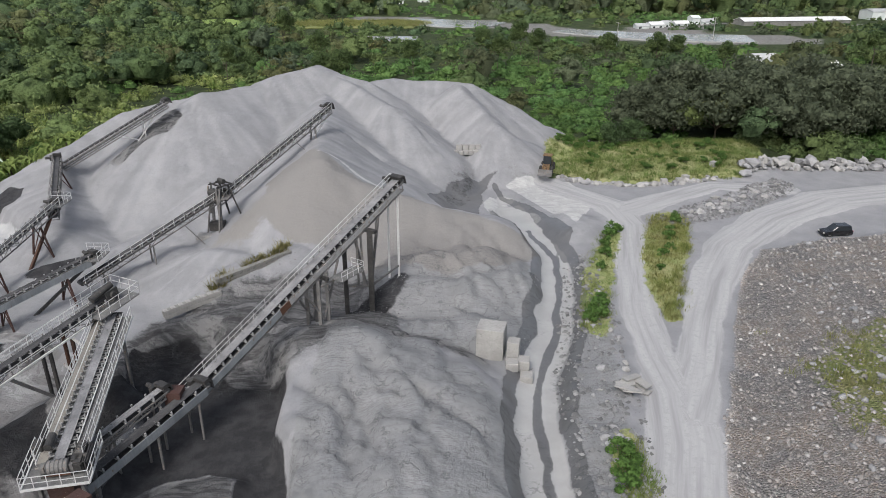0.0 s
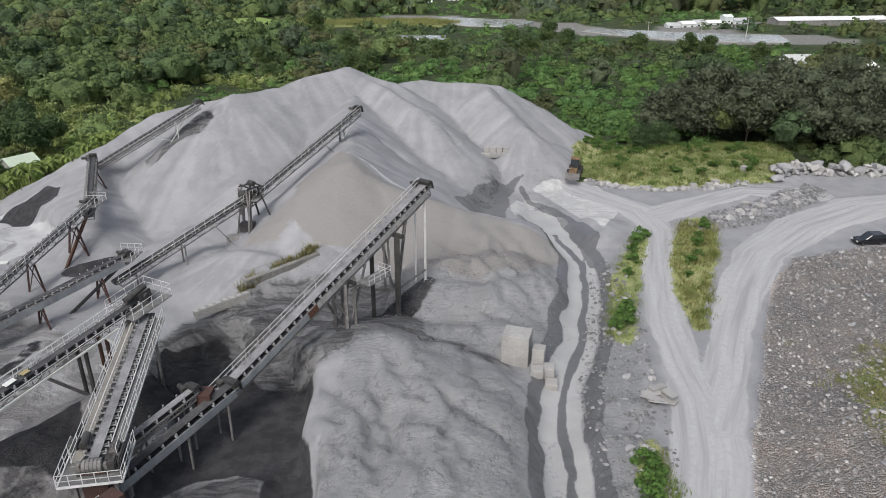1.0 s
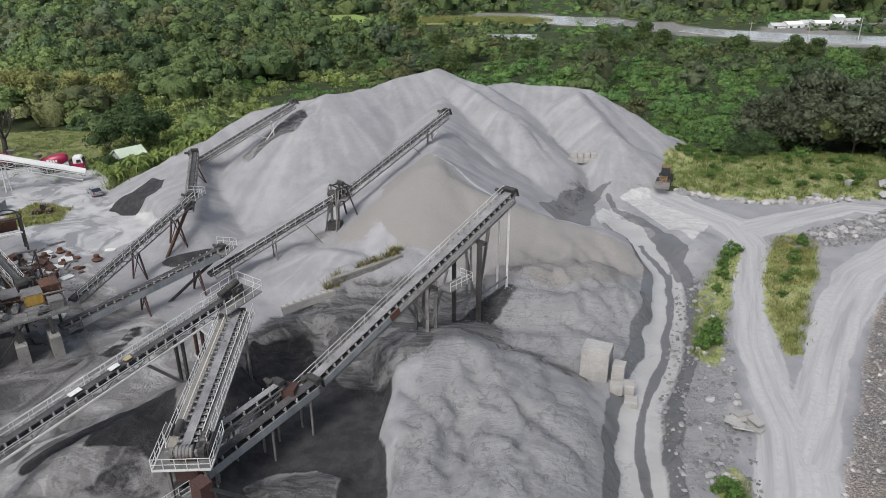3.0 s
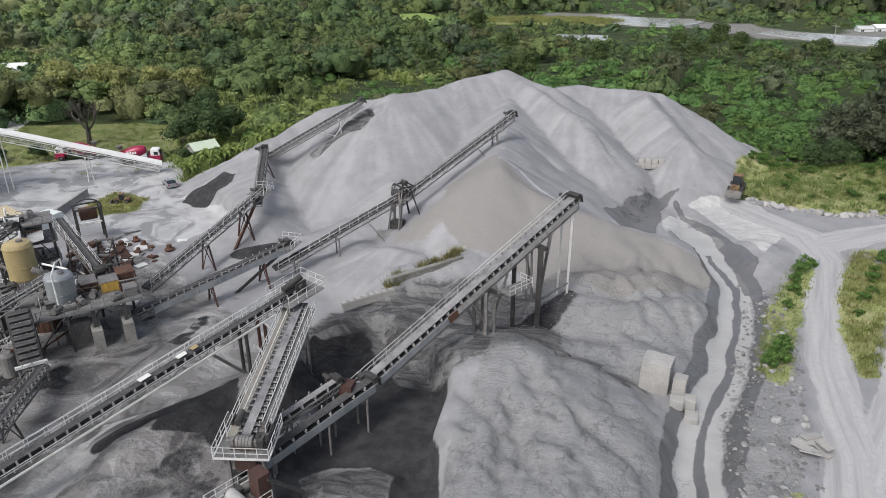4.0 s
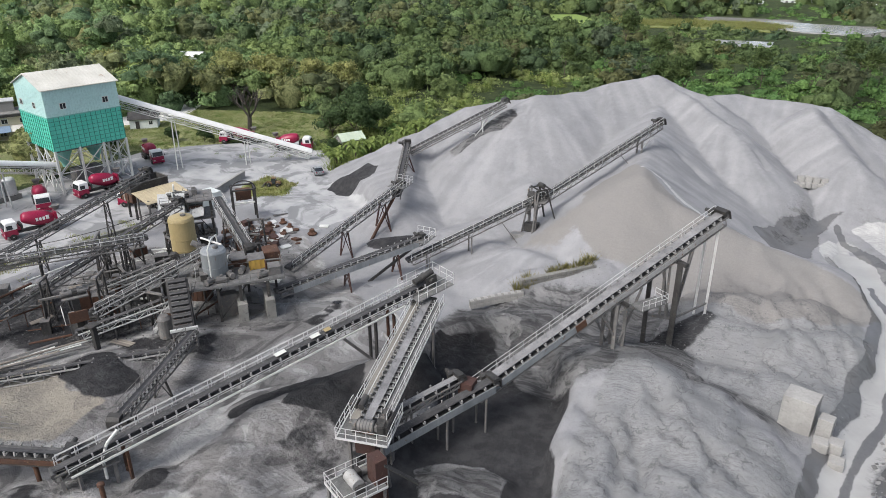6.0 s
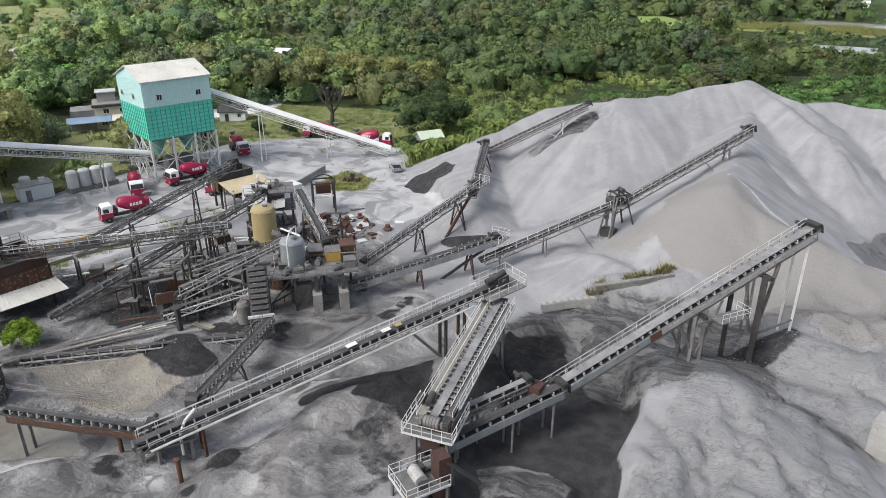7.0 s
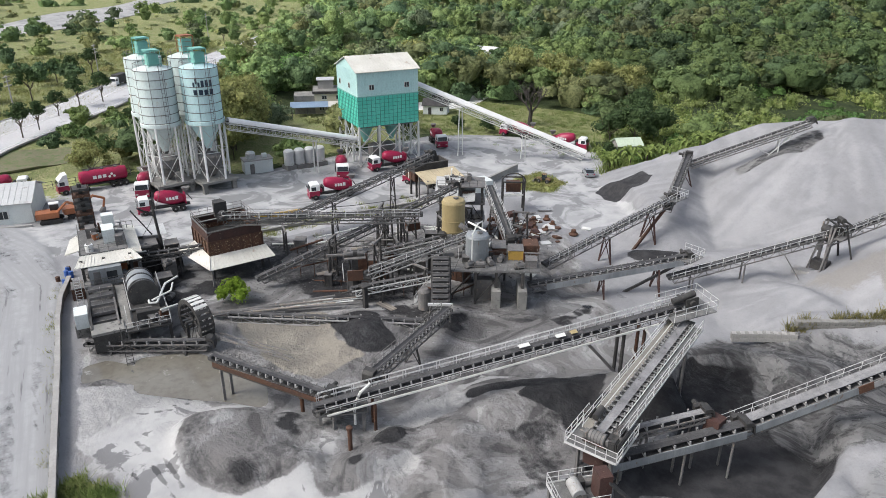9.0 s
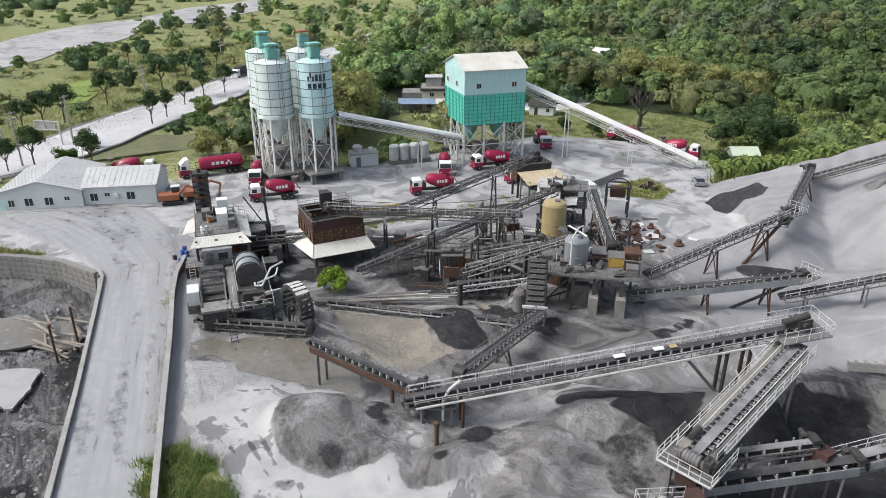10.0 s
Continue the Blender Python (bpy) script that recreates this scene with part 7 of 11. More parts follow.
# ---- grass, reeds and tufts ----
def spread(poly, count, seed, soft=3.0):
    r_ = np.random.default_rng(seed)
    xs, ys = [p[0] for p in poly], [p[1] for p in poly]
    x, y = r_.uniform(min(xs), max(xs), count * 3), r_.uniform(min(ys), max(ys), count * 3)
    ok = area(x, y, poly, soft) * (1 + 0.9 * fbm(x, y, 5.0, 3, seed + 3)) + max(0.8 * soft, 1.2) * fbm(x, y, 2.6, 3, seed) > 0.62
    return x[ok][:count], y[ok][:count]


for nm, poly, cnt, hh, mt, lb in (
        ("grass", [(20, 128), (32, 123.5), (57, 127), (66, 140), (68, 152), (50, 156), (28, 152), (21, 140)], 1500, 0.9, WEEDS, "rough green grass on the bank"),
        ("grass", [(28, 100), (24.5, 100), (19.5, 86), (15.5, 68), (18.5, 67), (23, 84)], 200, 0.6, WEEDS, "bright green weeds on the creek bank"),
        ("grass", [(40, 108), (34.5, 108), (30.5, 97), (27, 84), (26.5, 72), (28, 72), (32.5, 84), (37, 96)], 420, 0.8, GRASS, "yellow green grass between the roads"),
        ("grass", [(14.2, 40), (16.6, 40), (17.6, 50), (15.2, 50.5)], 120, 0.6, WEEDS, "bright green weeds beside the road"),
        ("grass", [(37, 61), (50, 69), (62, 73), (62, 40), (36, 49)], 420, 0.7, GRASS, "yellow green grass tufts on the rubble slope"),
        ("grass", [(-91, 104), (-83, 102), (-81, 96), (-87, 92), (-92, 97)], 420, 0.5, GRASS, "grass island between the yards"),
        ("grass", [(-56.5, 3.6), (-58, 7.5), (-53, 9.8), (-48, 10), (-47, 2)], 420, 0.8, WEEDS, "tall grass patch beside the lane wall"),
        ("grass", [(-150, 110), (-131, 104), (-112, 124), (-99, 130), (-95, 140), (-104, 152), (-122, 152), (-150, 142)], 2600, 0.45, WEEDS, "open meadow grass"),
        ("grass", [(-119, -9), (-115, -4.6), (-111.6, -0.6), (-112.4, 0.4), (-117, -4.6), (-120, -8)], 150, 0.8, GRASS, "grass along the top of the stone wall"),
        ("grass", [(-97, 15.6), (-87.6, 12.7), (-76, 9.9), (-51, 3.3), (-51, 2.7), (-76, 9.3), (-87.6, 12.1), (-97, 15.0)], 320, 0.35, GRASS, "weeds along the lane wall"),
        ("grass", [(-100, 46), (-97, 62), (-94, 74), (-91, 74), (-94, 60), (-97, 45)], 300, 0.5, GRASS, "grass strip below the mixer yard")):
    x, y = spread(poly, cnt, len(nm) + cnt, 0.8 if any(w_ in lb for w_ in ("wall", "between", "bank", "beside")) else 3.0)
    tufts(nm, x, y, hh * rng.uniform(0.4, 1.1, len(x)), 0.4, 20, mt, lb)
for poly, cnt, hh in (([(-28.4, 75.6), (-26.6, 77.6), (-25.8, 76.9), (-27.6, 74.9)], 16, 1.2), ([(-24.8, 79.6), (-20.2, 83.8), (-19.4, 83.0), (-24.0, 78.8)], 34, 1.0), ([(-32, 72.4), (-28, 75.6), (-27.6, 75.2), (-31.6, 71.8)], 8, 0.5)):
    x, y = spread(poly, cnt, 9 + cnt, 0.6)
    tufts("reeds", x, y, hh * rng.uniform(0.5, 1.2, len(x)), 0.3, 26, DRYGRASS, "tall dry reeds on the old wall")
x, y = spread([(-80, 112), (-62, 137), (-50, 147), (-58, 156), (-78, 142), (-90, 122)], 200, 33)
tufts("reeds", x, y, 2.2 * np.ones(len(x)), 0.8, 16, BANANA, "tall yellow green reeds behind the heap")
x, y = spread([(-260, 10), (-185, -20), (-172, 0), (-186, 22), (-232, 70), (-330, 150), (-330, 60)], 3000, 35)
tufts("grass", x, y, 1.1 * np.ones(len(x)), 1.2, 12, GRASS, "rough meadow beside the highway")

x, y = spread(CROP, 1500, 41)
tufts("crop", x, y, 2.4 * rng.uniform(0.7, 1.1, len(x)), 0.9, 14, GRASS, "tall yellow green crop rows in the field")

# ---- batching tower ----
def corrugated(bm, x0, x1, z0, z1, y, m, pitch=0.6, depth=0.06, out=-1):
    """Ribbed sheet wall in the local xz plane at y, with real thickness."""
    line = [(x0, y)]
    for i in range(int((x1 - x0) / pitch)):
        x = x0 + (i + 0.5) * pitch
        line += [(x - 0.08, y), (x - 0.05, y + out * depth), (x + 0.05, y + out * depth), (x + 0.08, y)]
    prism(bm, line + [(x1, y), (x1, y - out * 0.12), (x0, y - out * 0.12)], z0, z1, m)
    bmesh.ops.recalc_face_normals(bm, faces=bm.faces)
    return bm


def window(parent, m, x, z, w, h, name="window"):
    """Window proud of a local wall at y = 0, looking to -y."""
    fr = B()
    for a in ((x - 0.08, z - 0.08, x + w + 0.08, z), (x - 0.08, z + h, x + w + 0.08, z + h + 0.08), (x - 0.08, z, x, z + h), (x + w, z, x + w + 0.08, z + h), (x + w / 2 - 0.03, z, x + w / 2 + 0.03, z + h)):
        box(fr, a[0], -0.10, a[1], a[2], -0.005, a[3], m)
    wn = part(name, fr, PALESTEEL, parent, "pale framed window")
    part("pane", box(B(), x, -0.05, z, x + w, -0.01, z + h, m), GLASSDARK, wn, "dark glass pane")
    return wn


TANROOF = surface("tan_roof_sheet", (0.50, 0.43, 0.29), (0.42, 0.36, 0.25), 0.7, 0.0, 0.4, 5, (0.28, 0.2, 0.13), 0.6)
DARKTEAL = surface("dark_teal_lattice", (0.03, 0.22, 0.175), (0.045, 0.26, 0.21), 0.6, 0.0, 0.5, 6)
TW, TD = 13.2, 12.1
Tm = pose(-117.6, 78.1, 0, 0, 0, 76.2)
tower = thing("batching_tower", (-117.6, 78.1, 0), "pale blue and green clad batching tower on pale steel legs", "tower")
for i in range(4):
    for j in range(4):
        if i in (0, 3) or j in (0, 3):
            x, y = i * TW / 3, j * TD / 3
            part("leg", box(B(), x - 0.18, y - 0.18, -0.3, x + 0.18, y + 0.18, 8.3, Tm), PALESTEEL, tower)
for j in range(2):
    for i in range(3):
        for p, q in (((i * TW / 3, j * TD), ((i + 1) * TW / 3, j * TD)), ((j * TW, i * TD / 3), (j * TW, (i + 1) * TD / 3))):
            for za, zb in ((0.2, 4.0), (4.0, 8.0)):
                part("brace", beam(B(), Tm @ Vector((*p, za)), Tm @ Vector((*q, zb)), 0.12), PALESTEEL, tower)
                part("brace", beam(B(), Tm @ Vector((*q, za)), Tm @ Vector((*p, zb)), 0.12), PALESTEEL, tower)
            part("girt", beam(B(), Tm @ Vector((*p, 4.0)), Tm @ Vector((*q, 4.0)), 0.16), PALESTEEL, tower)
part("platform", box(B(), 0.3, 0.3, 7.9, TW - 0.3, TD - 0.3, 8.15, Tm), DUSTY, tower, "dusty steel floor")
for cx in (3.5, 9.5):
    part("hopper", lathe(B(), Tm @ Vector((cx, 6, 0)), [(0.5, 3.6), (0.6, 4.2), (2.2, 7.8)], 20), TEALPAINT, tower, "teal steel discharge hopper")
part("control_cabin", box(B(), 4, 3, 0.0, 9, 6, 3.2, Tm), DUSTY, tower, "dusty control cabin between the legs")
faces = (("x", Tm, TW), ("x", Tm @ pose(TW, TD, 0, 0, 0, 180), TW), ("y", Tm @ pose(0, TD, 0, 0, 0, -90), TD), ("y", Tm @ pose(TW, 0, 0, 0, 0, 90), TD))
for ax, fm, w in faces:
    sh = part("mesh_wall", box(B(), 0.02, 0.0, 8.2, w - 0.02, 0.10, 14.3, fm), MESHGREEN, tower, "bright green mesh sheeting")
    gb = B()
    for k in range(9):
        box(gb, 0, -0.07, 8.2 + k * 6.1 / 8 - 0.035, w, 0.0, 8.2 + k * 6.1 / 8 + 0.035, fm)
    part("rail", gb, DARKTEAL, sh)
    k = round(w / 0.95)
    for i in range(k + 1):
        part("stud", box(B(), i * w / k - 0.035, -0.09, 8.2, i * w / k + 0.035, -0.002, 14.3, fm), DARKTEAL, sh)
    wl = part("clad_wall", corrugated(B(), 0.0, w, 14.3, 19.2, -0.05, fm, 0.55, 0.04), PALEBLUE, tower, "pale blue ribbed cladding")
    part("flashing", box(B(), -0.12, -0.16, 14.2, w + 0.12, -0.02, 14.4, fm), TEALPAINT, tower)
    wm = fm @ pose(0, -0.10, 0)
    for fx in ((0.19, 0.77) if ax == "x" else (0.14, 0.60)):
        window(wl, wm, w * fx, 15.6, 0.95, 0.95)
for e, fm in (((0), Tm), ((1), Tm)):
    x = -0.02 if e == 0 else TW + 0.02
    bm = B()
    a = [fm @ Vector((x, -0.1, 19.2)), fm @ Vector((x, TD + 0.1, 19.2)), fm @ Vector((x, TD * 0.5, 21.3))]
    b_ = [p + (fm.to_3x3() @ Vector((0.12 if e == 0 else -0.12, 0, 0))) for p in a]
    va, vb = [bm.verts.new(p) for p in a], [bm.verts.new(p) for p in b_]
    bm.faces.new(va)
    bm.faces.new(vb[::-1])
    for i in range(3):
        bm.faces.new((va[i], va[(i + 1) % 3], vb[(i + 1) % 3], vb[i]))
    bmesh.ops.recalc_face_normals(bm, faces=bm.faces)
    part("gable", bm, PALEBLUE, tower, "pale blue gable sheet")
for sg in (0, 1):
    bm = B()
    y0, y1 = (-0.45, TD / 2) if sg == 0 else (TD + 0.45, TD / 2)
    z0, z1 = 19.05, 21.45
    p = [Vector((-0.4, y0, z0)), Vector((TW + 0.4, y0, z0)), Vector((TW + 0.4, y1, z1)), Vector((-0.4, y1, z1))]
    quad_box(bm, [Tm @ q for q in p] + [Tm @ (q + Vector((0, 0, 0.12))) for q in p])
    rs_ = part("roof_slope", bm, WHITEROOF, tower, "off-white weathered roof sheet")
    for i in range(22):
        x = -0.3 + i * (TW + 0.6) / 21
        part("seam", beam(B(), Tm @ Vector((x, y0, z0 + 0.14)), Tm @ Vector((x, y1, z1 + 0.14)), 0.06), WHITEROOF, rs_)

# ---- cement silos ----
SR = 3.3


def silo(x, y, z0, z1, plate, label, box_mat, head_h):
    ob = thing("cement_silo", (x, y, 0), label, "silo", "cement silos")
    body = part("shell", lathe(B(), (x, y, 0), [(SR, z0), (SR, z1), (SR * 0.99, z1 + 0.05), (0.6, z1 + 0.9)], 40), plate, ob, smooth=False)
    k = 6
    for i in range(k + 1):
        z = z0 + (z1 - z0) * i / k
        part("band", lathe(B(), (x, y, z), [(SR + 0.005, -0.06), (SR + 0.05, -0.05), (SR + 0.05, 0.05), (SR + 0.005, 0.06)], 40), DUSTY, body)
    for i in range(8):
        a = i * math.pi / 4 + 0.2
        part("seam", beam(B(), (x + (SR + 0.02) * math.cos(a), y + (SR + 0.02) * math.sin(a), z0), (x + (SR + 0.02) * math.cos(a), y + (SR + 0.02) * math.sin(a), z1), 0.05), DUSTY, body)
    part("hopper_cone", lathe(B(), (x, y, 0), [(0.5, z0 - 5.6), (0.7, z0 - 5.0), (SR - 0.02, z0 - 0.1)], 32), plate, ob)
    part("ring_beam", lathe(B(), (x, y, 0), [(SR + 0.12, z0 - 0.7), (SR + 0.22, z0 - 0.7), (SR + 0.22, z0 - 0.1), (SR + 0.02, z0 - 0.05)], 32), plate, ob)
    legs = []
    for i in range(6):
        a = i * math.pi / 3 + 0.39
        p = Vector((x + SR * math.cos(a), y + SR * math.sin(a), 0))
        legs.append(p)
        part("leg", tube(B(), (p.x, p.y, 2.2), (p.x, p.y, z0 - 0.05), 0.21, 10), WHITEPAINT, ob)
    for i in range(6):
        p, q = legs[i], legs[(i + 1) % 6]
        for k in range(2):
            za, zb = 2.3 + k * (z0 - 3.2) / 2, 2.3 + (k + 1) * (z0 - 3.2) / 2
            for ea, eb in (((p.x, p.y, za), (q.x, q.y, zb)), ((q.x, q.y, za), (p.x, p.y, zb)), ((p.x, p.y, zb), (q.x, q.y, zb))):
                part("brace", beam(B(), ea, eb, 0.09), PALESTEEL, ob)
    part("lower_bin", lathe(B(), (x, y, 0), [(0.5, 2.4), (1.7, 4.2), (2.1, 4.8), (2.1, 6.3), (1.6, 6.6)], 24), DUSTY, ob, "grey dusty weigh bin")
    part("base_slab", box(B(), x - 3.5, y - 3.5, 1.75, x + 3.5, y + 3.5, 2.2), OLDCONC, ob, "stained concrete base slab")
    for sx in (-2.8, 2.8):
        for sy in (-2.8, 2.8):
            part("pier", box(B(), x + sx - 0.4, y + sy - 0.4, -0.3, x + sx + 0.4, y + sy + 0.4, 1.75), OLDCONC, ob, "concrete pier")
    hx = x + 0.4
    hd = part("head_house", box(B(), hx - 0.9, y - 0.9, z1 + 0.6, hx + 0.9, y + 0.9, z1 + head_h), TEALPAINT, ob, "teal filter housing")
    for sx in (-1, 1):
        for sy in (-1, 1):
            part("corner_post", beam(B(), (hx + sx * 1.15, y + sy * 1.15, z1 + 0.5), (hx + sx * 1.15, y + sy * 1.15, z1 + head_h + 0.7), 0.09), box_mat, hd)
    for k in range(4):
        z = z1 + 1.0 + k * (head_h - 0.5) / 3
        for a, b_ in (((-1, -1), (1, -1)), ((1, -1), (1, 1)), ((1, 1), (-1, 1)), ((-1, 1), (-1, -1))):
            part("cage_rail", beam(B(), (hx + a[0] * 1.15, y + a[1] * 1.15, z), (hx + b_[0] * 1.15, y + b_[1] * 1.15, z), 0.06), box_mat, hd)
    for i in range(10):
        a, b_ = i * math.pi / 5, (i + 1) * math.pi / 5
        part("rim_post", beam(B(), (x + 3.1 * math.cos(a), y + 3.1 * math.sin(a), z1 + 0.05), (x + 3.1 * math.cos(a), y + 3.1 * math.sin(a), z1 + 1.1), 0.05), DUSTY, body)
        part("rim_rail", beam(B(), (x + 3.1 * math.cos(a), y + 3.1 * math.sin(a), z1 + 1.08), (x + 3.1 * math.cos(b_), y + 3.1 * math.sin(b_), z1 + 1.08), 0.05), DUSTY, body)
    part("cap", box(B(), hx - 1.1, y - 1.1, z1 + head_h + 0.55, hx + 1.1, y + 1.1, z1 + head_h + 0.75), box_mat, hd)
    bm = B()
    for s in (-0.25, 0.25):
        beam(bm, (x + SR + 0.35, y + s, 2.2), (x + SR + 0.35, y + s, z1 + 1.0), 0.05)
    for i in range(int((z1 - 2) / 0.8)):
        beam(bm, (x + SR + 0.35, y - 0.25, 2.6 + i * 0.8), (x + SR + 0.35, y + 0.25, 2.6 + i * 0.8), 0.04)
    part("ladder", bm, DUSTY, ob)
    return ob, body


SILO_FL, SILO_FR = (-128.2, 42.7), (-124.8, 49.5)
back = Vector((-8.3, 1.3))
silo(*SILO_FL, 13.2, 22.3, SILOWHITE, "worn white cement silo with rust runs", TEALPAINT, 2.6)
sf, shell_fr = silo(*SILO_FR, 13.3, 22.4, SILOBLUE, "pale blue cement silo with dark painted sign", TEALPAINT, 2.6)
silo(SILO_FL[0] + back.x, SILO_FL[1] + back.y, 13.6, 23.2, SILOWHITE, "worn white cement silo at the back", TEALPAINT, 2.9)
silo(SILO_FR[0] + back.x, SILO_FR[1] + back.y, 13.6, 23.2, SILOWHITE, "worn white cement silo with orange topped housing", ORANGE, 3.1)
# painted sign: bars and rings bent round the shell, towards the yard
INK = surface("dark_sign_paint", (0.03, 0.06, 0.10), (0.04, 0.07, 0.11), 0.6, 0.0, 0.5, 4, None, bump=0.0)


def on_shell(cx, cy, a0, a1, z0, z1, r=SR + 0.03):
    bm = B()
    k = max(1, int((a1 - a0) / 0.05))
    va = [bm.verts.new((cx + r * math.cos(a0 + (a1 - a0) * i / k), cy + r * math.sin(a0 + (a1 - a0) * i / k), z)) for i in range(k + 1) for z in (z0, z1)]
    for i in range(k):
        bm.faces.new((va[2 * i], va[2 * i + 2], va[2 * i + 3], va[2 * i + 1]))
    bmesh.ops.solidify(bm, geom=bm.faces[:], thickness=0.02)
    return bm


ca = math.atan2(-SILO_FR[1], -SILO_FR[0]) + 0.12
for i in range(4):
    part("sign_bar", on_shell(*SILO_FR, ca - 0.52 + i * 0.28, ca - 0.52 + i * 0.28 + 0.20, 18.0, 18.9), INK, shell_fr)
for i in range(3):
    part("sign_bar", on_shell(*SILO_FR, ca - 0.10 + i * 0.22, ca - 0.10 + i * 0.22 + 0.15, 19.4, 20.5), INK, shell_fr)
for i in range(3):
    a = ca - 0.52 + i * 0.13
    part("sign_ring", on_shell(*SILO_FR, a, a + 0.10, (19.4, 19.9, 19.4)[i], (20.2, 20.9, 20.2)[i]), INK, shell_fr)

# ---- covered conveyors of the batching plant ----
cd, XD, LD = conveyor((-90.4, 117.2, 1.4), (-119.0, 92.4, 15.4), "long covered conveyor with white rounded roof", 1.3, 1.1, PALESTEEL, (), (), False, cover=WHITEPAINT, bay=1.3, step=2.6)
for f_ in (0.34, 0.7):
    p = XD(LD * f_, 0, -1.2)
    for sg in (-1, 1):
        part("leg", tube(B(), p + Vector((0, sg * 0.4, 0)), (p.x, p.y + sg * 0.7, -0.2), 0.11, 8), PALESTEEL, cd)
ce, XE, LE = conveyor((-119.6, 79.0, 5.0), (-122.0, 52.2, 12.6), "covered conveyor between tower and cement silos", 1.3, 1.1, PALESTEEL, (), (), False, cover=WHITEPAINT, bay=1.3, step=2.6)
p = XE(LE * 0.35, 0, -1.2)
for sg in (-1, 1):
    part("leg", beam(B(), p + Vector((sg * 0.5, 0, 0)), (p.x + sg * 0.8, p.y, -0.2), 0.2), PALESTEEL, ce)

# water tanks and pump house between silos and tower
for i in range(4):
    x, y = -126.0 + i * 0.5, 66.3 + i * 2.1
    ob = thing("water_tank", (x, y, 0.9), "shiny stainless steel water tank on a concrete base", "tank", "water tanks")
    part("shell", lathe(B(), (x, y, 0), [(1.05, 0.9), (1.05, 3.7), (0.8, 4.0), (0.3, 4.1)], 20), GALV, ob)
    part("base", box(B(), x - 1.15, y - 1.1, -0.2, x + 1.15, y + 1.1, 0.9), OLDCONC, ob)
pm = pose(-128.0, 57.5, 0, 0, 0, 76)
ob = thing("pump_house", (-128.0, 57.5, 0), "small white pump house with a round roof tank", "building")
part("wall", box(B(), 0, 0, -0.2, 5.6, 3.2, 2.6, pm), WALLWHITE, ob)
part("roof_slab", box(B(), -0.15, -0.15, 2.6, 5.75, 3.35, 2.8, pm), CONC, ob)
part("door", box(B(), 1.0, -0.06, 0, 1.9, -0.003, 2.0, pm), DUSTY, ob)
part("roof_tank", lathe(B(), pm @ Vector((1.6, 1.6, 2.8)), [(0.9, 0), (0.95, 0.5), (0.95, 1.1), (0.7, 1.4), (0.3, 1.5)], 18), ROOFGREY, ob, "ribbed grey roof tank")
part("roof_box", box(B(), 3.9, 1.2, 2.8, 4.8, 2.1, 3.5, pm), WALLWHITE, ob)

# ---- rusty feed bin with its awning ----
bmx = pose(-87.0, 32.7, 0, 0, 0, 84)
bin_ = thing("feed_bin", (-87, 32.7, 0), "rusty brown steel feed bin on legs with sheet awning", "bin")
BW, BD_ = 7.4, 7.4
for sx in (0.2, BW - 0.2):
    for sy in (0.2, BD_ - 0.2):
        part("leg", box(B(), sx - 0.18, sy - 0.18, -0.3, sx + 0.18, sy + 0.18, 3.4, bmx), DARKSTEEL, bin_)
for ax in range(4):
    fm = (bmx, bmx @ pose(BW, BD_, 0, 0, 0, 180), bmx @ pose(0, BD_, 0, 0, 0, -90), bmx @ pose(BW, 0, 0, 0, 0, 90))[ax]
    sd = part("side_plate", box(B(), 0, 0, 3.3, BW, 0.14, 5.5, fm), RUSTBIN, bin_)
    part("upper_plate", box(B(), 0, 0.02, 5.5, BW, 0.16, 6.9, fm), RUSTRED, bin_, "dark red oxide upper plate")
    part("rim", box(B(), -0.06, -0.06, 6.82, BW + 0.06, 0.10, 6.96, fm), DUSTY, bin_)
    part("waist_rail", box(B(), -0.06, -0.10, 5.42, BW + 0.06, -0.003, 5.54, fm), RUST, bin_)
    for i in range(6):
        part("rib", box(B(), i * BW / 5 - 0.07, -0.14, 3.3, i * BW / 5 + 0.07, -0.003, 5.42, fm), RUST, sd)
part("hopper_floor", box(B(), 0.14, 0.14, 4.6, BW - 0.14, BD_ - 0.14, 4.8, bmx), DARKSTEEL, bin_, "dark sand inside")
part("chute", lathe(B(), bmx @ Vector((BW / 2, BD_ / 2, 0)), [(0.6, 1.6), (2.8, 3.3)], 4), RUST, bin_)
for q, nm in (([(-1.0, -2.6, 2.55), (BW + 0.7, -2.6, 2.5), (BW + 0.3, -0.18, 3.5), (-0.16, -0.18, 3.5)], "front"), ([(-2.6, BD_ - 1.0, 2.6), (-1.0, -2.6, 2.6), (-0.16, -0.18, 3.55), (-0.16, BD_ - 1.0, 3.55)], "side")):
    bm = B()
    p = [Vector(c) for c in q]
    quad_box(bm, [bmx @ c for c in p] + [bmx @ (c + Vector((0, 0, 0.06))) for c in p])
    sheet_ = part("awning_sheet", bm, WHITEROOF, bin_, "pale corrugated awning sheet")
    k = 16
    for i in range(k + 1):
        part("corrugation", beam(B(), bmx @ (lerp(p[0], p[1], i / k) + Vector((0, 0, 0.08))), bmx @ (lerp(p[3], p[2], i / k) + Vector((0, 0, 0.08))), 0.09), WHITEROOF, sheet_)
part("awning_leg", beam(B(), bmx @ Vector((-0.6, -2.2, -0.2)), bmx @ Vector((-0.6, -2.2, 2.6)), 0.22), DUSTY, bin_)
part("awning_leg", beam(B(), bmx @ Vector((BW + 0.2, -2.2, -0.2)), bmx @ Vector((BW + 0.2, -0.4, 3.2)), 0.22), DARKSTEEL, bin_)

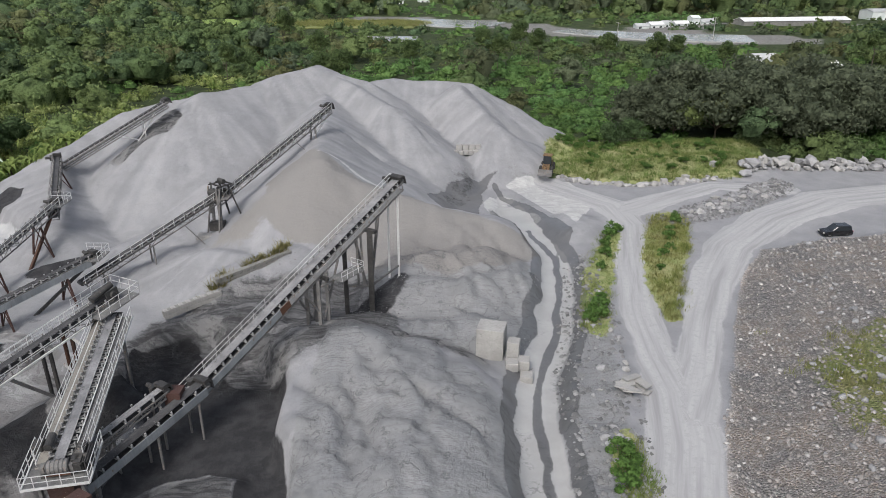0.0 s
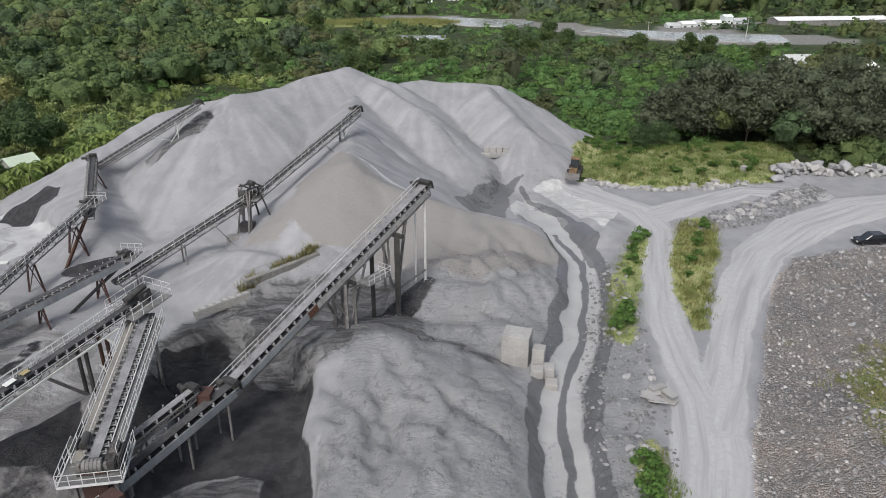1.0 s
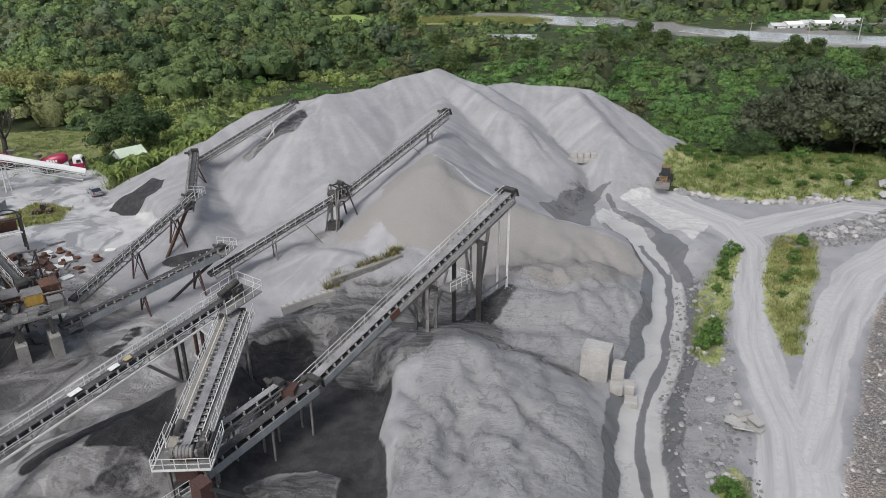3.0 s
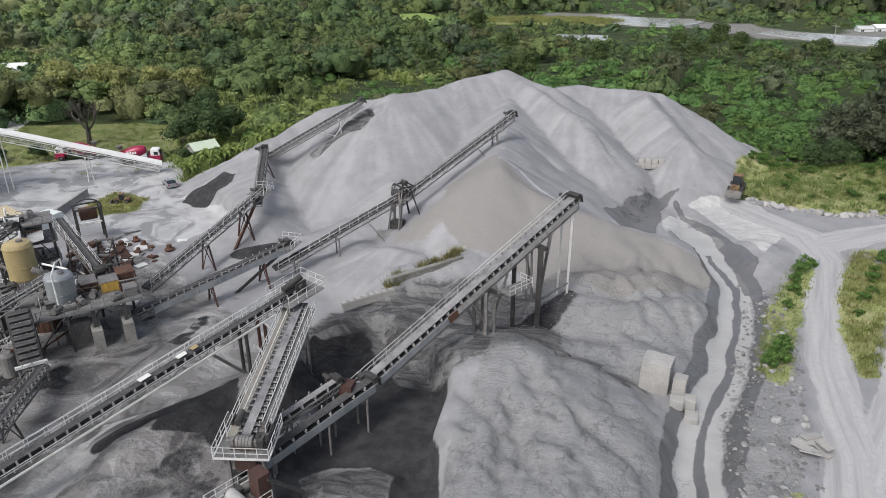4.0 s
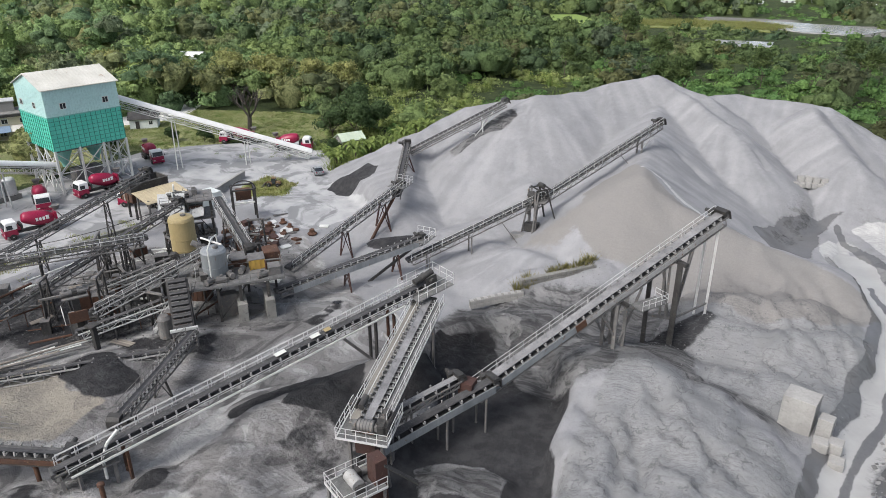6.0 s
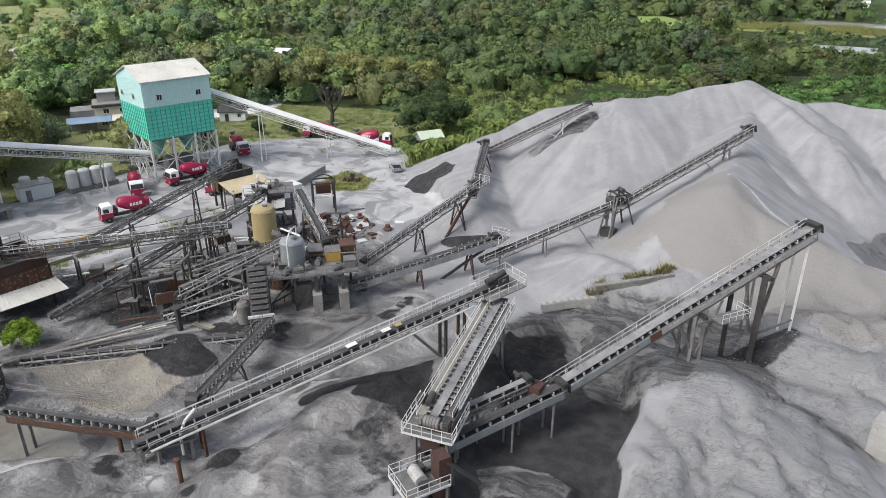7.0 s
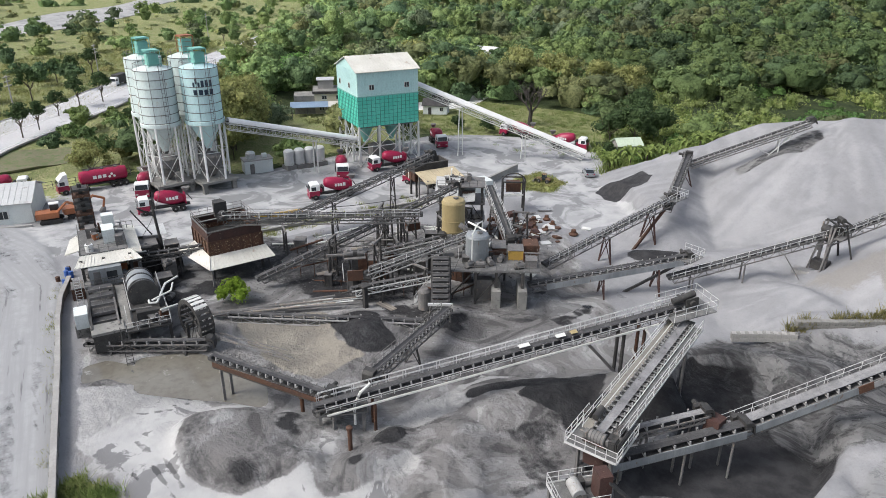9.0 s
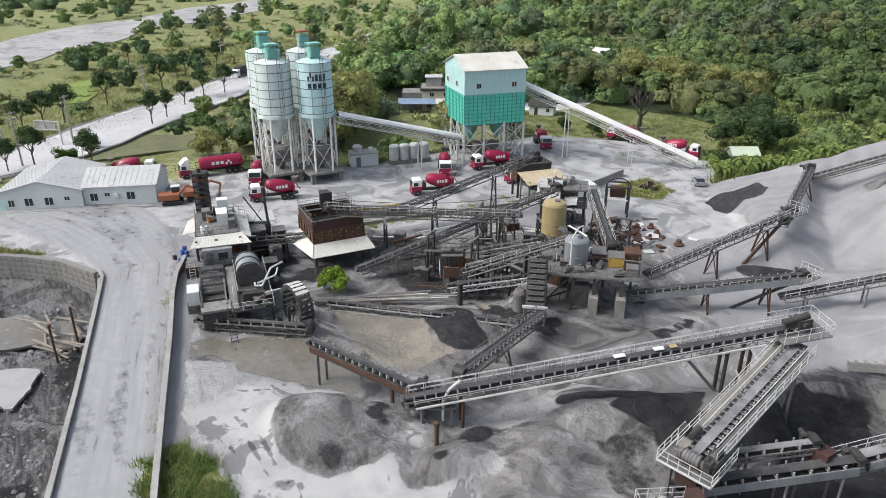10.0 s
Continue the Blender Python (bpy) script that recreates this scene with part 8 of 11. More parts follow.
# ---- conveyors of the crushing plant ----
def k_conv(a, b_, label, w=0.85, legs=(), **kw):
    ob, X, L = conveyor(a, b_, label, w, kw.pop("deep", 0.75), kw.pop("frame_mat", DUSTY), kw.pop("walks", ()), kw.pop("rails", ()), **kw)
    for f_ in legs:
        trestle(ob, X(L * f_, 0, -0.95), None, 1.0, 0.9, Vector(b_) - Vector(a), 0.16, DARKSTEEL)
    return ob, X, L


k_conv((-71.5, 57.0, 8.3), (-88.6, 35.6, 8.2), "level lattice conveyor feeding the rusty bin", 0.95, (0.12, 0.45), deep=1.0, rails=("L",))
k_conv((-92.5, 47.0, 3.8), (-90.2, 74.5, 9.6), "inclined conveyor rising to the screening house", 0.95, (0.3, 0.7), deep=0.9)
k_conv((-80.2, 36.0, 1.8), (-74.0, 65.5, 10.0), "long dark inclined conveyor", 0.95, (0.35, 0.7), deep=0.8)
k_conv((-69.4, 46.0, 3.4), (-62.2, 57.6, 8.0), "inclined conveyor with pipes along its side", 0.95, (0.6,), frame_mat=IDLER, rails=("R",))
k_conv((-72.3, 70.8, 9.0), (-63.2, 66.2, 4.6), "dark steep conveyor beside the screening house", 1.0, (0.3,), rails=("L", "R"))
k_conv((-69.2, 43.6, 1.9), (-61.8, 53.6, 4.2), "galvanised lattice conveyor low over the yard", 0.9, (0.3,), frame_mat=GALV)
k_conv((-73.5, 50.5, 3.6), (-67.4, 57.4, 6.0), "thin belt conveyor behind the tank", 0.8, (0.5,), frame_mat=IDLER)
k_conv((-75.0, 29.5, 0.9), (-57.5, 46.5, 1.2), "low conveyor along the pond edge", 0.8, frame_mat=IDLER)
k_conv((-56.2, 48.6, 2.6), (-49.4, 32.6, 3.8), "short conveyor from the bucket wheel with railings", 1.0, (0.5,), rails=("L", "R"), frame_mat=DUSTY, rail_mat=DUSTY, step=0.8)
k_conv((-78.5, 14.2, 1.3), (-69.6, 24.8, 1.4), "low conveyor under the washing drum", 0.9, (0.2, 0.8))
k_conv((-96.0, 22.0, 3.0), (-87.5, 38.5, 4.4), "short conveyor behind the washing plant", 0.8, (0.5,))


# ---- tanks and platforms of the crushing plant ----
def tank(name, x, y, z0, z1, r, material, label, dome=0.5):
    ob = thing(name, (x, y, z0), label, "tank")
    part("shell", lathe(B(), (x, y, 0), [(r, z0), (r, z1), (r * 0.92, z1 + dome * 0.5), (r * 0.6, z1 + dome * 0.85), (0.2, z1 + dome)], 32), material, ob)
    for f_ in (0.05, 0.4, 0.97):
        z = z0 + (z1 - z0) * f_
        part("hoop", lathe(B(), (x, y, z), [(r + 0.003, -0.06), (r + 0.05, -0.05), (r + 0.05, 0.05), (r + 0.003, 0.06)], 32), material, ob)
    part("manhole", lathe(B(), (x + 0.3 * r, y, z1 + dome * 0.8), [(0.35, 0), (0.35, 0.25), (0.2, 0.3)], 12), DUSTY, ob)
    return ob


tank("storage_tank", -68.2, 60.0, 6.0, 10.2, 1.6, TANKYEL, "mustard yellow steel storage tank with pale dome", 0.6)
gt = tank("storage_tank", -60.4, 57.2, 5.2, 8.4, 1.5, TANKGREY, "weathered grey steel tank with pipes over it", 0.5)
bm = B()
pipe(bm, [(-59.2, 55.2, 5.2), (-59.4, 55.4, 9.4), (-60.4, 57.2, 10.0), (-61.6, 59.2, 9.5), (-61.8, 59.4, 6)], 0.09)
pipe(bm, [(-58.6, 57.0, 9.6), (-62.2, 57.3, 9.7)], 0.12)
part("over_pipe", bm, PALESTEEL, gt, "pale bent pipe over the tank")

PMm = pose(-59.0, 51.6, 0, 0, 0, 47)
plat = thing("plant_platform", (-59, 51.6, 0), "raised steel plant platform on legs and concrete plinths", "platform")
part("deck", box(B(), -1.2, 1.5, 4.8, 11.0, 9.5, 5.05, PMm), GRATE, plat)
for x, y in ((-0.8, 1.9), (3.0, 1.9), (-0.8, 9.0), (3.0, 9.0), (10.6, 9.0), (7, 9.0)):
    part("leg", box(B(), x - 0.15, y - 0.15, -0.3, x + 0.15, y + 0.15, 4.8, PMm), DARKSTEEL, plat)
for x in (5.6, 8.9):
    part("plinth", prism(B(), [(x - 0.55, 0.6), (x + 0.55, 0.6), (x + 0.55, 4.6), (x - 0.55, 4.6)], -0.4, 2.6, PMm), OLDCONC, plat, "stained concrete plinth")
    part("leg", box(B(), x - 0.2, 1.6, 2.6, x + 0.2, 2.0, 4.8, PMm), DARKSTEEL, plat)
for x in (-0.8, 3.0):
    for y in (1.9, 9):
        part("brace", beam(B(), PMm @ Vector((x, y, 0.5)), PMm @ Vector((x + 3.4, y, 4.6)), 0.14), DARKSTEEL, plat)
for a, b_ in (((-1.2, 1.5), (11.0, 1.5)), ((11.0, 1.5), (11.0, 9.5)), ((-1.2, 1.5), (-1.2, 6.0)), ((4.0, 5.0), (10.0, 5.0))):
    handrail(plat, PMm @ Vector((*a, 5.05)), PMm @ Vector((*b_, 5.05)), 1.05, 1.3, DUSTY)


def machine_box(name, m, x, y, z, w, d, h, material, label, category="machine", top=True, extra=None):
    ob = thing(name, m @ Vector((x + w / 2, y + d / 2, z)), label, category)
    bm = box(B(), x, y, z, x + w, y + d, z + h, m)
    bmesh.ops.bevel(bm, geom=bm.edges[:], offset=min(w, d, h) * 0.06, segments=1, affect="EDGES")
    part("body", bm, material, ob)
    if top:
        part("cover_plate", box(B(), x - 0.05, y - 0.05, z + h + 0.003, x + w + 0.05, y + d + 0.05, z + h + 0.08, m), DUSTY, ob)
    bm = B()
    for i in range(max(2, int(w / 0.6)) + 1):
        xx = x + w * i / max(2, int(w / 0.6))
        box(bm, xx - 0.04, y - 0.07, z, xx + 0.04, y - 0.003, z + h, m)
    part("stiffener", bm, material, ob)
    return ob


def motor(m, x, y, z, r=0.35, L=1.1, material=None, ang=0):
    mm = m @ pose(x, y, z, 0, 0, ang)
    ob = thing("electric_motor", mm.translation, "dusty grey electric motor on its base", "motor", "motors")
    bm = tube(B(), mm @ Vector((-L / 2, 0, r + 0.1)), mm @ Vector((L / 2, 0, r + 0.1)), r, 12)
    tube(bm, mm @ Vector((L / 2, 0, r + 0.1)), mm @ Vector((L / 2 + 0.25, 0, r + 0.1)), r * 0.35, 8)
    part("casing", bm, material or DUSTY, ob)
    part("foot", box(B(), -L / 2, -r * 0.8, 0, L / 2, r * 0.8, 0.14, mm), DARKSTEEL, ob)
    part("terminal_box", box(B(), -0.15, -0.15, 2 * r + 0.08, 0.2, 0.15, 2 * r + 0.28, mm), DUSTY, ob)
    return ob


machine_box("rusty_hopper", PMm, 9.2, 6.2, 5.05, 2.0, 2.4, 1.5, RUST, "rusty open steel hopper on the platform", "hopper", False)
machine_box("screen_box", PMm, 7.2, 4.8, 5.05, 1.9, 2.2, 1.3, YELLOWMC, "worn yellow machine housing")
machine_box("screen_box", PMm, 5.2, 6.0, 5.05, 1.7, 2.6, 1.1, RUST, "rust streaked vibrating screen box")
machine_box("gear_case", PMm, 9.3, 2.4, 5.05, 1.3, 1.6, 1.0, DUSTY, "grey dusty gear case")
for x, y, a in ((8.4, 2.3, 20), (6.2, 4.4, 70), (4.8, 3.4, 110), (3.6, 2.6, 0), (2.2, 2.4, 50)):
    motor(PMm, x, y, 5.05, 0.36, 1.2, None, a)
ob = thing("slurry_pipe", PMm @ Vector((3.5, 8, 5.05)), "thick dusty slurry pipe with flanges", "pipe")
part("pipe", pipe(B(), [PMm @ Vector(c) for c in ((0.8, 9.0, 8.2), (2.2, 8.8, 7.2), (5.0, 7.6, 5.9), (8.2, 5.6, 5.6))], 0.38, 12), DUSTY, ob)
for c in ((2.2, 8.8, 7.2), (5.0, 7.6, 5.9), (8.2, 5.6, 5.6)):
    part("flange", lathe(B(), PMm @ Vector(c), [(0.5, -0.08), (0.5, 0.08)], 14, pose(0, 0, 0, 0, 80, 20)), PALESTEEL, ob)

# bucket elevator: a steep dark frame of stepped buckets
bw = thing("bucket_dewaterer", (-58.2, 48.6, 0), "dark steep bucket elevator with stepped troughs", "machine")
pa, pb = Vector((-57.6, 48.6, 1.6)), Vector((-61.0, 51.6, 6.8))
d_, s_, n_ = axes(pa, pb)
for sg in (-1, 1):
    part("side_beam", beam(B(), pa + s_ * sg * 1.05, pb + s_ * sg * 1.05, 0.22, 0.7, n_), DARKSTEEL, bw)
bl = (pb - pa).length
mb_ = Matrix((d_, s_, n_)).transposed().to_4x4()
mb_.translation = pa
bucket_me = mesh_of("bucket", prism(B(), [(-0.24, -0.95), (0.24, -0.95), (0.24, 0.95), (-0.24, 0.95)], 0.1, 0.5, pose(0, 0, 0, 0, 14, 0)), RUBBER)
for i in range(10):
    piece("bucket", bucket_me, mb_ @ Matrix.Translation(((i + 0.5) * bl / 10, 0, 0.05)), bw)
    part("bucket_lip", box(B(), (i + 0.5) * bl / 10 + 0.12, -0.97, 0.52, (i + 0.5) * bl / 10 + 0.24, 0.97, 0.55, mb_), DARKSTEEL, bw)
for sg in (-1, 1):
    part("leg", beam(B(), pb + s_ * sg * 1.05, pb + s_ * sg * 1.15 - Vector((0, 0, 6.9)), 0.24), DARKSTEEL, bw)
    part("leg", beam(B(), pa + s_ * sg * 1.2 + Vector((0, 0, 0.6)), pa + s_ * sg * 1.2 - Vector((0, 0, 1.9)), 0.2), DUSTY, bw)
part("head_beam", beam(B(), pa - s_ * 1.5 + Vector((0, 0, 1.0)), pa + s_ * 1.5 + Vector((0, 0, 1.0)), 0.3), GALV, bw, "pale cross beam")
part("drum_guard", lathe(B(), (-61.6, 49.4, 0), [(0.8, 0.2), (0.8, 2.6), (0.5, 3.0)], 16), DUSTY, bw, "pale upright drum")

# small hopper with motors on the dark tower, in front of the long conveyor
hp = thing("feed_hopper", (-70.6, 45.2, 0), "small rusty feed hopper with motors on a dark post", "hopper")
hm = pose(-70.6, 45.2, 0, 0, 0, 60)
part("tray", box(B(), -1.1, -1.2, 2.6, 0.9, -1.0, 4.0, hm), RUST, hp, "rust red front plate")
part("tray", box(B(), -1.1, -1.0, 2.5, 0.9, 0.9, 2.7, hm), DARKSTEEL, hp)
part("post", box(B(), -0.4, 0.2, -0.3, 0.4, 1.0, 6.0, hm), DARKSTEEL, hp)
part("shelf", box(B(), -1.4, -0.4, 5.2, 1.4, 1.2, 5.35, hm), DUSTY, hp)
motor(hm, -0.8, 0.4, 5.35, 0.34, 1.2)
motor(hm, 0.8, 0.4, 5.35, 0.3, 0.9)
handrail(hp, hm @ Vector((-1.6, -1.2, 2.6)), hm @ Vector((-1.6, 1.0, 2.6)), 1.6, 1.0, GALV)
ob = thing("post", (-66.8, 44.0, 0), "dark square steel post with a plate head", "post")
part("column", box(B(), -67.05, 43.75, -0.4, -66.55, 44.25, 3.0), DARKSTEEL, ob)
part("head_plate", box(B(), -67.4, 43.4, 3.0, -66.2, 44.6, 3.25), DARKSTEEL, ob)

# ---- screening and crusher house ----
CHm = pose(-78.0, 66.0, 0, 0, 0, 47)
ch = thing("crusher_house", (-78, 66, 0), "dark cluttered crusher frame with grey sheets", "structure")
for x in (0, 3.2, 6.4):
    for y in (0, 4.2):
        part("column", box(B(), x - 0.16, y - 0.16, -0.3, x + 0.16, y + 0.16, 8.6, CHm), DARKSTEEL, ch)
for z in (3.0, 5.8, 8.5):
    part("floor", box(B(), -0.4, -0.4, z, 6.8, 4.6, z + 0.16, CHm), DUSTY, ch)
    handrail(ch, CHm @ Vector((-0.4, -0.4, z + 0.16)), CHm @ Vector((6.8, -0.4, z + 0.16)), 1.0, 1.3, DUSTY)
for i in range(4):
    part("brace", beam(B(), CHm @ Vector((i * 1.6, 0, 0.2)), CHm @ Vector((i * 1.6 + 1.6, 0, 2.9)), 0.12), DARKSTEEL, ch)
    part("brace", beam(B(), CHm @ Vector((i * 1.6 + 1.6, 0, 3.2)), CHm @ Vector((i * 1.6, 0, 5.7)), 0.12), DARKSTEEL, ch)
for q in ([(-0.8, -1.2, 7.4), (2.6, -1.4, 7.0), (3.0, 1.4, 9.4), (-0.6, 1.6, 9.6)], [(2.4, -1.0, 6.2), (5.2, -1.2, 6.6), (5.4, 1.2, 8.2), (2.6, 1.0, 8.0)]):
    bm = B()
    p = [Vector(c) for c in q]
    quad_box(bm, [CHm @ c for c in p] + [CHm @ (c + Vector((0, 0, 0.07))) for c in p])
    rs_ = part("tilted_sheet", bm, ROOFGREY, ch, "grey corrugated sheet, tilted")
    for i in range(9):
        part("seam", beam(B(), CHm @ (lerp(p[0], p[1], i / 8) + Vector((0, 0, 0.09))), CHm @ (lerp(p[3], p[2], i / 8) + Vector((0, 0, 0.09))), 0.07), ROOFGREY, rs_)
machine_box("crusher", CHm, 0.4, 0.6, 3.16, 2.4, 2.6, 2.0, DARKSTEEL, "dark steel crusher body on the frame", "crusher")
machine_box("crusher_chute", CHm, 3.4, 0.2, 5.96, 1.8, 2.0, 1.8, RUST, "rust orange crusher chute", "chute")
motor(CHm, 5.6, 0.6, 3.16, 0.4, 1.3, None, 30)
motor(CHm, 4.4, 3.0, 8.66, 0.4, 1.3, None, 90)
ob = thing("flywheel", CHm @ Vector((3.2, -0.6, 4.4)), "large round dark crusher flywheel", "flywheel")
part("rim", lathe(B(), CHm @ Vector((3.2, -0.9, 4.6)), [(1.0, -0.25), (1.1, -0.2), (1.1, 0.2), (1.0, 0.25)], 24, pose(0, 0, 0, 90, 0, 47)), DARKSTEEL, ob)
part("hub", lathe(B(), CHm @ Vector((3.2, -1.0, 4.6)), [(0.25, -0.3), (0.25, 0.3)], 12, pose(0, 0, 0, 90, 0, 47)), ROLLER, ob)

# tall rusty frame with the scrap yard beside it
fr = thing("portal_frame", (-75, 82, 0), "rusty open steel frame with a round hoop", "frame")
FMm = pose(-79.5, 81.2, 0, 0, 0, 47)
for x, y in ((0, 0), (3.6, 0), (0, 3.0), (3.6, 3.0)):
    part("column", box(B(), x - 0.15, y - 0.15, -0.2, x + 0.15, y + 0.15, 5.6, FMm), DARKSTEEL, fr)
for a, b_, z in (((0, 0), (3.6, 0), 5.6), ((0, 3), (3.6, 3), 5.6), ((0, 0), (0, 3), 5.6), ((3.6, 0), (3.6, 3), 5.6), ((0, 0), (3.6, 0), 3.4)):
    part("beam", beam(B(), FMm @ Vector((*a, z)), FMm @ Vector((*b_, z)), 0.22), DARKSTEEL if z > 4 else PALESTEEL, fr)
part("hoop", rope([FMm @ Vector((1.8 + 2.0 * math.cos(a * math.pi / 10), 0, 5.6 + 1.6 * math.sin(a * math.pi / 10))) for a in range(11)], 0.1, 8), DARKSTEEL, fr)
machine_box("old_hopper", FMm, 0.6, 0.8, 3.6, 2.4, 1.8, 1.6, RUST, "orange rusted hopper on the frame", "hopper", False)

# shed with pale roof beside the mixer yard, and its rusty bin
sh = thing("machine_shed", (-90, 82, 0), "open shed with a pale sheet roof and rusty bin", "shed")
SHm = pose(-91.0, 74.2, 0, 0, 0, 78)
for x, y in ((0, 0), (6.5, 0), (0, 3.4), (6.5, 3.4)):
    part("post", box(B(), x - 0.12, y - 0.12, -0.2, x + 0.12, y + 0.12, 4.4, SHm), DUSTY, sh)
bm = B()
p = [Vector(c) for c in ((-0.6, -0.8, 4.0), (7.2, -0.8, 4.0), (7.2, 3.8, 5.0), (-0.6, 3.8, 5.0))]
quad_box(bm, [SHm @ c for c in p] + [SHm @ (c + Vector((0, 0, 0.08))) for c in p])
rs_ = part("roof_sheet", bm, TANROOF, sh, "tan coloured roof sheet")
for i in range(14):
    part("seam", beam(B(), SHm @ (lerp(p[0], p[1], i / 13) + Vector((0, 0, 0.1))), SHm @ (lerp(p[3], p[2], i / 13) + Vector((0, 0, 0.1))), 0.07), TANROOF, rs_)
part("store_box", box(B(), 7.4, -0.6, -0.1, 13.2, 2.6, 2.7, SHm), WALLWHITE, sh, "off-white store box")
rb = thing("rusty_bin", SHm @ Vector((2.8, 6.0, 3.2)), "rusty open aggregate bin on legs", "bin")
RBm = SHm @ pose(-0.6, 3.9, 0)
for fm, w_ in ((RBm, 6.8), (RBm @ pose(6.8, 3.6, 0, 0, 0, 180), 6.8), (RBm @ pose(0, 3.6, 0, 0, 0, -90), 3.6), (RBm @ pose(6.8, 0, 0, 0, 0, 90), 3.6)):
    sd_ = part("side_plate", box(B(), 0, 0, 3.2, w_, 0.12, 4.7, fm), RUST, rb)
    part("upper_plate", box(B(), 0, 0.02, 4.7, w_, 0.12, 6.3, fm), DARKSTEEL, rb, "dark upper plate")
    part("rim", box(B(), -0.05, -0.05, 6.25, w_ + 0.05, 0.10, 6.4, fm), DUSTY, rb)
    for i in range(round(w_ / 1.1) + 1):
        x = i * w_ / round(w_ / 1.1)
        part("rib", box(B(), x - 0.06, -0.12, 3.2, x + 0.06, -0.003, 4.7, fm), WHITEROOF if i % 3 == 1 else RUST, sd_)
part("sand_fill", box(B(), 0.12, 0.12, 4.6, 6.68, 3.48, 4.9, RBm), DARKSTEEL, rb, "dark sand inside the bin")
for x in (0, 5.6):
    for y in (4.5, 6.7):
        part("leg", box(B(), x - 0.15, y - 0.15, -0.2, x + 0.15, y + 0.15, 3.2, SHm), DARKSTEEL, rb)
ob = thing("low_wall", (-93.5, 96, 0), "low grey block wall beside the mixer yard", "wall")
part("wall", beam(B(), (-92.4, 90.4, 0.5), (-95.0, 101.0, 0.5), 0.4, 1.6), CONC, ob)
part("coping", beam(B(), (-92.4, 90.4, 1.36), (-95.0, 101.0, 1.36), 0.55, 0.12), CONC, ob)

# rails and pipes on the rim of the feed bin, and the spout of the conveyor over it
for a, b_ in (((0, 0), (0, BD_)), ((0, BD_), (BW, BD_)), ((BW, 0), (BW, BD_))):
    handrail(bin_, bmx @ Vector((*a, 6.96)), bmx @ Vector((*b_, 6.96)), 0.9, 1.2, DUSTY)
part("spout", prism(B(), [(2.6, 4.6), (4.4, 4.6), (4.1, 6.2), (2.9, 6.2)], 7.0, 9.2, bmx), DARKSTEEL, bin_, "dark feed spout over the bin")
part("walk_plank", box(B(), 0.2, 4.2, 6.97, BW - 0.2, 4.6, 7.05, bmx), DUSTY, bin_)
part("walk_plank", box(B(), 0.2, 6.3, 6.97, BW - 0.2, 6.7, 7.05, bmx), DUSTY, bin_)

# ---- vehicles ----
LAMP = surface("lamp_glass", (0.6, 0.58, 0.52), (0.5, 0.48, 0.44), 0.2, 0.0, 0.5, 4, None, bump=0.0)
CHROME = surface("dull_rim_steel", (0.35, 0.35, 0.35), (0.25, 0.25, 0.25), 0.4, 0.6, 0.8, 6)


def wheel(parent, x, y, r, w):
    tb = part("wheel", lathe(B(), (x, y, r), [(r * 0.6, -w / 2), (r * 0.92, -w / 2), (r, -w * 0.35), (r, w * 0.35), (r * 0.92, w / 2), (r * 0.6, w / 2)], 18, pose(0, 0, 0, 90, 0, 0)), TYRE, parent)
    part("rim", lathe(B(), (x, y, r), [(r * 0.18, -w * 0.52), (r * 0.58, -w * 0.42), (r * 0.58, w * 0.42), (r * 0.18, w * 0.52)], 14, pose(0, 0, 0, 90, 0, 0)), CHROME, tb)


def shaped(bm, outline, y0, y1):
    """Side outline in xz pulled across y."""
    a = [bm.verts.new((x, y0, z)) for x, z in outline]
    b_ = [bm.verts.new((x, y1, z)) for x, z in outline]
    k = len(outline)
    for i in range(k):
        j = (i + 1) % k
        bm.faces.new((a[i], b_[i], b_[j], a[j]))
    bm.faces.new(a)
    bm.faces.new(b_[::-1])
    bmesh.ops.recalc_face_normals(bm, faces=bm.faces)
    return bm


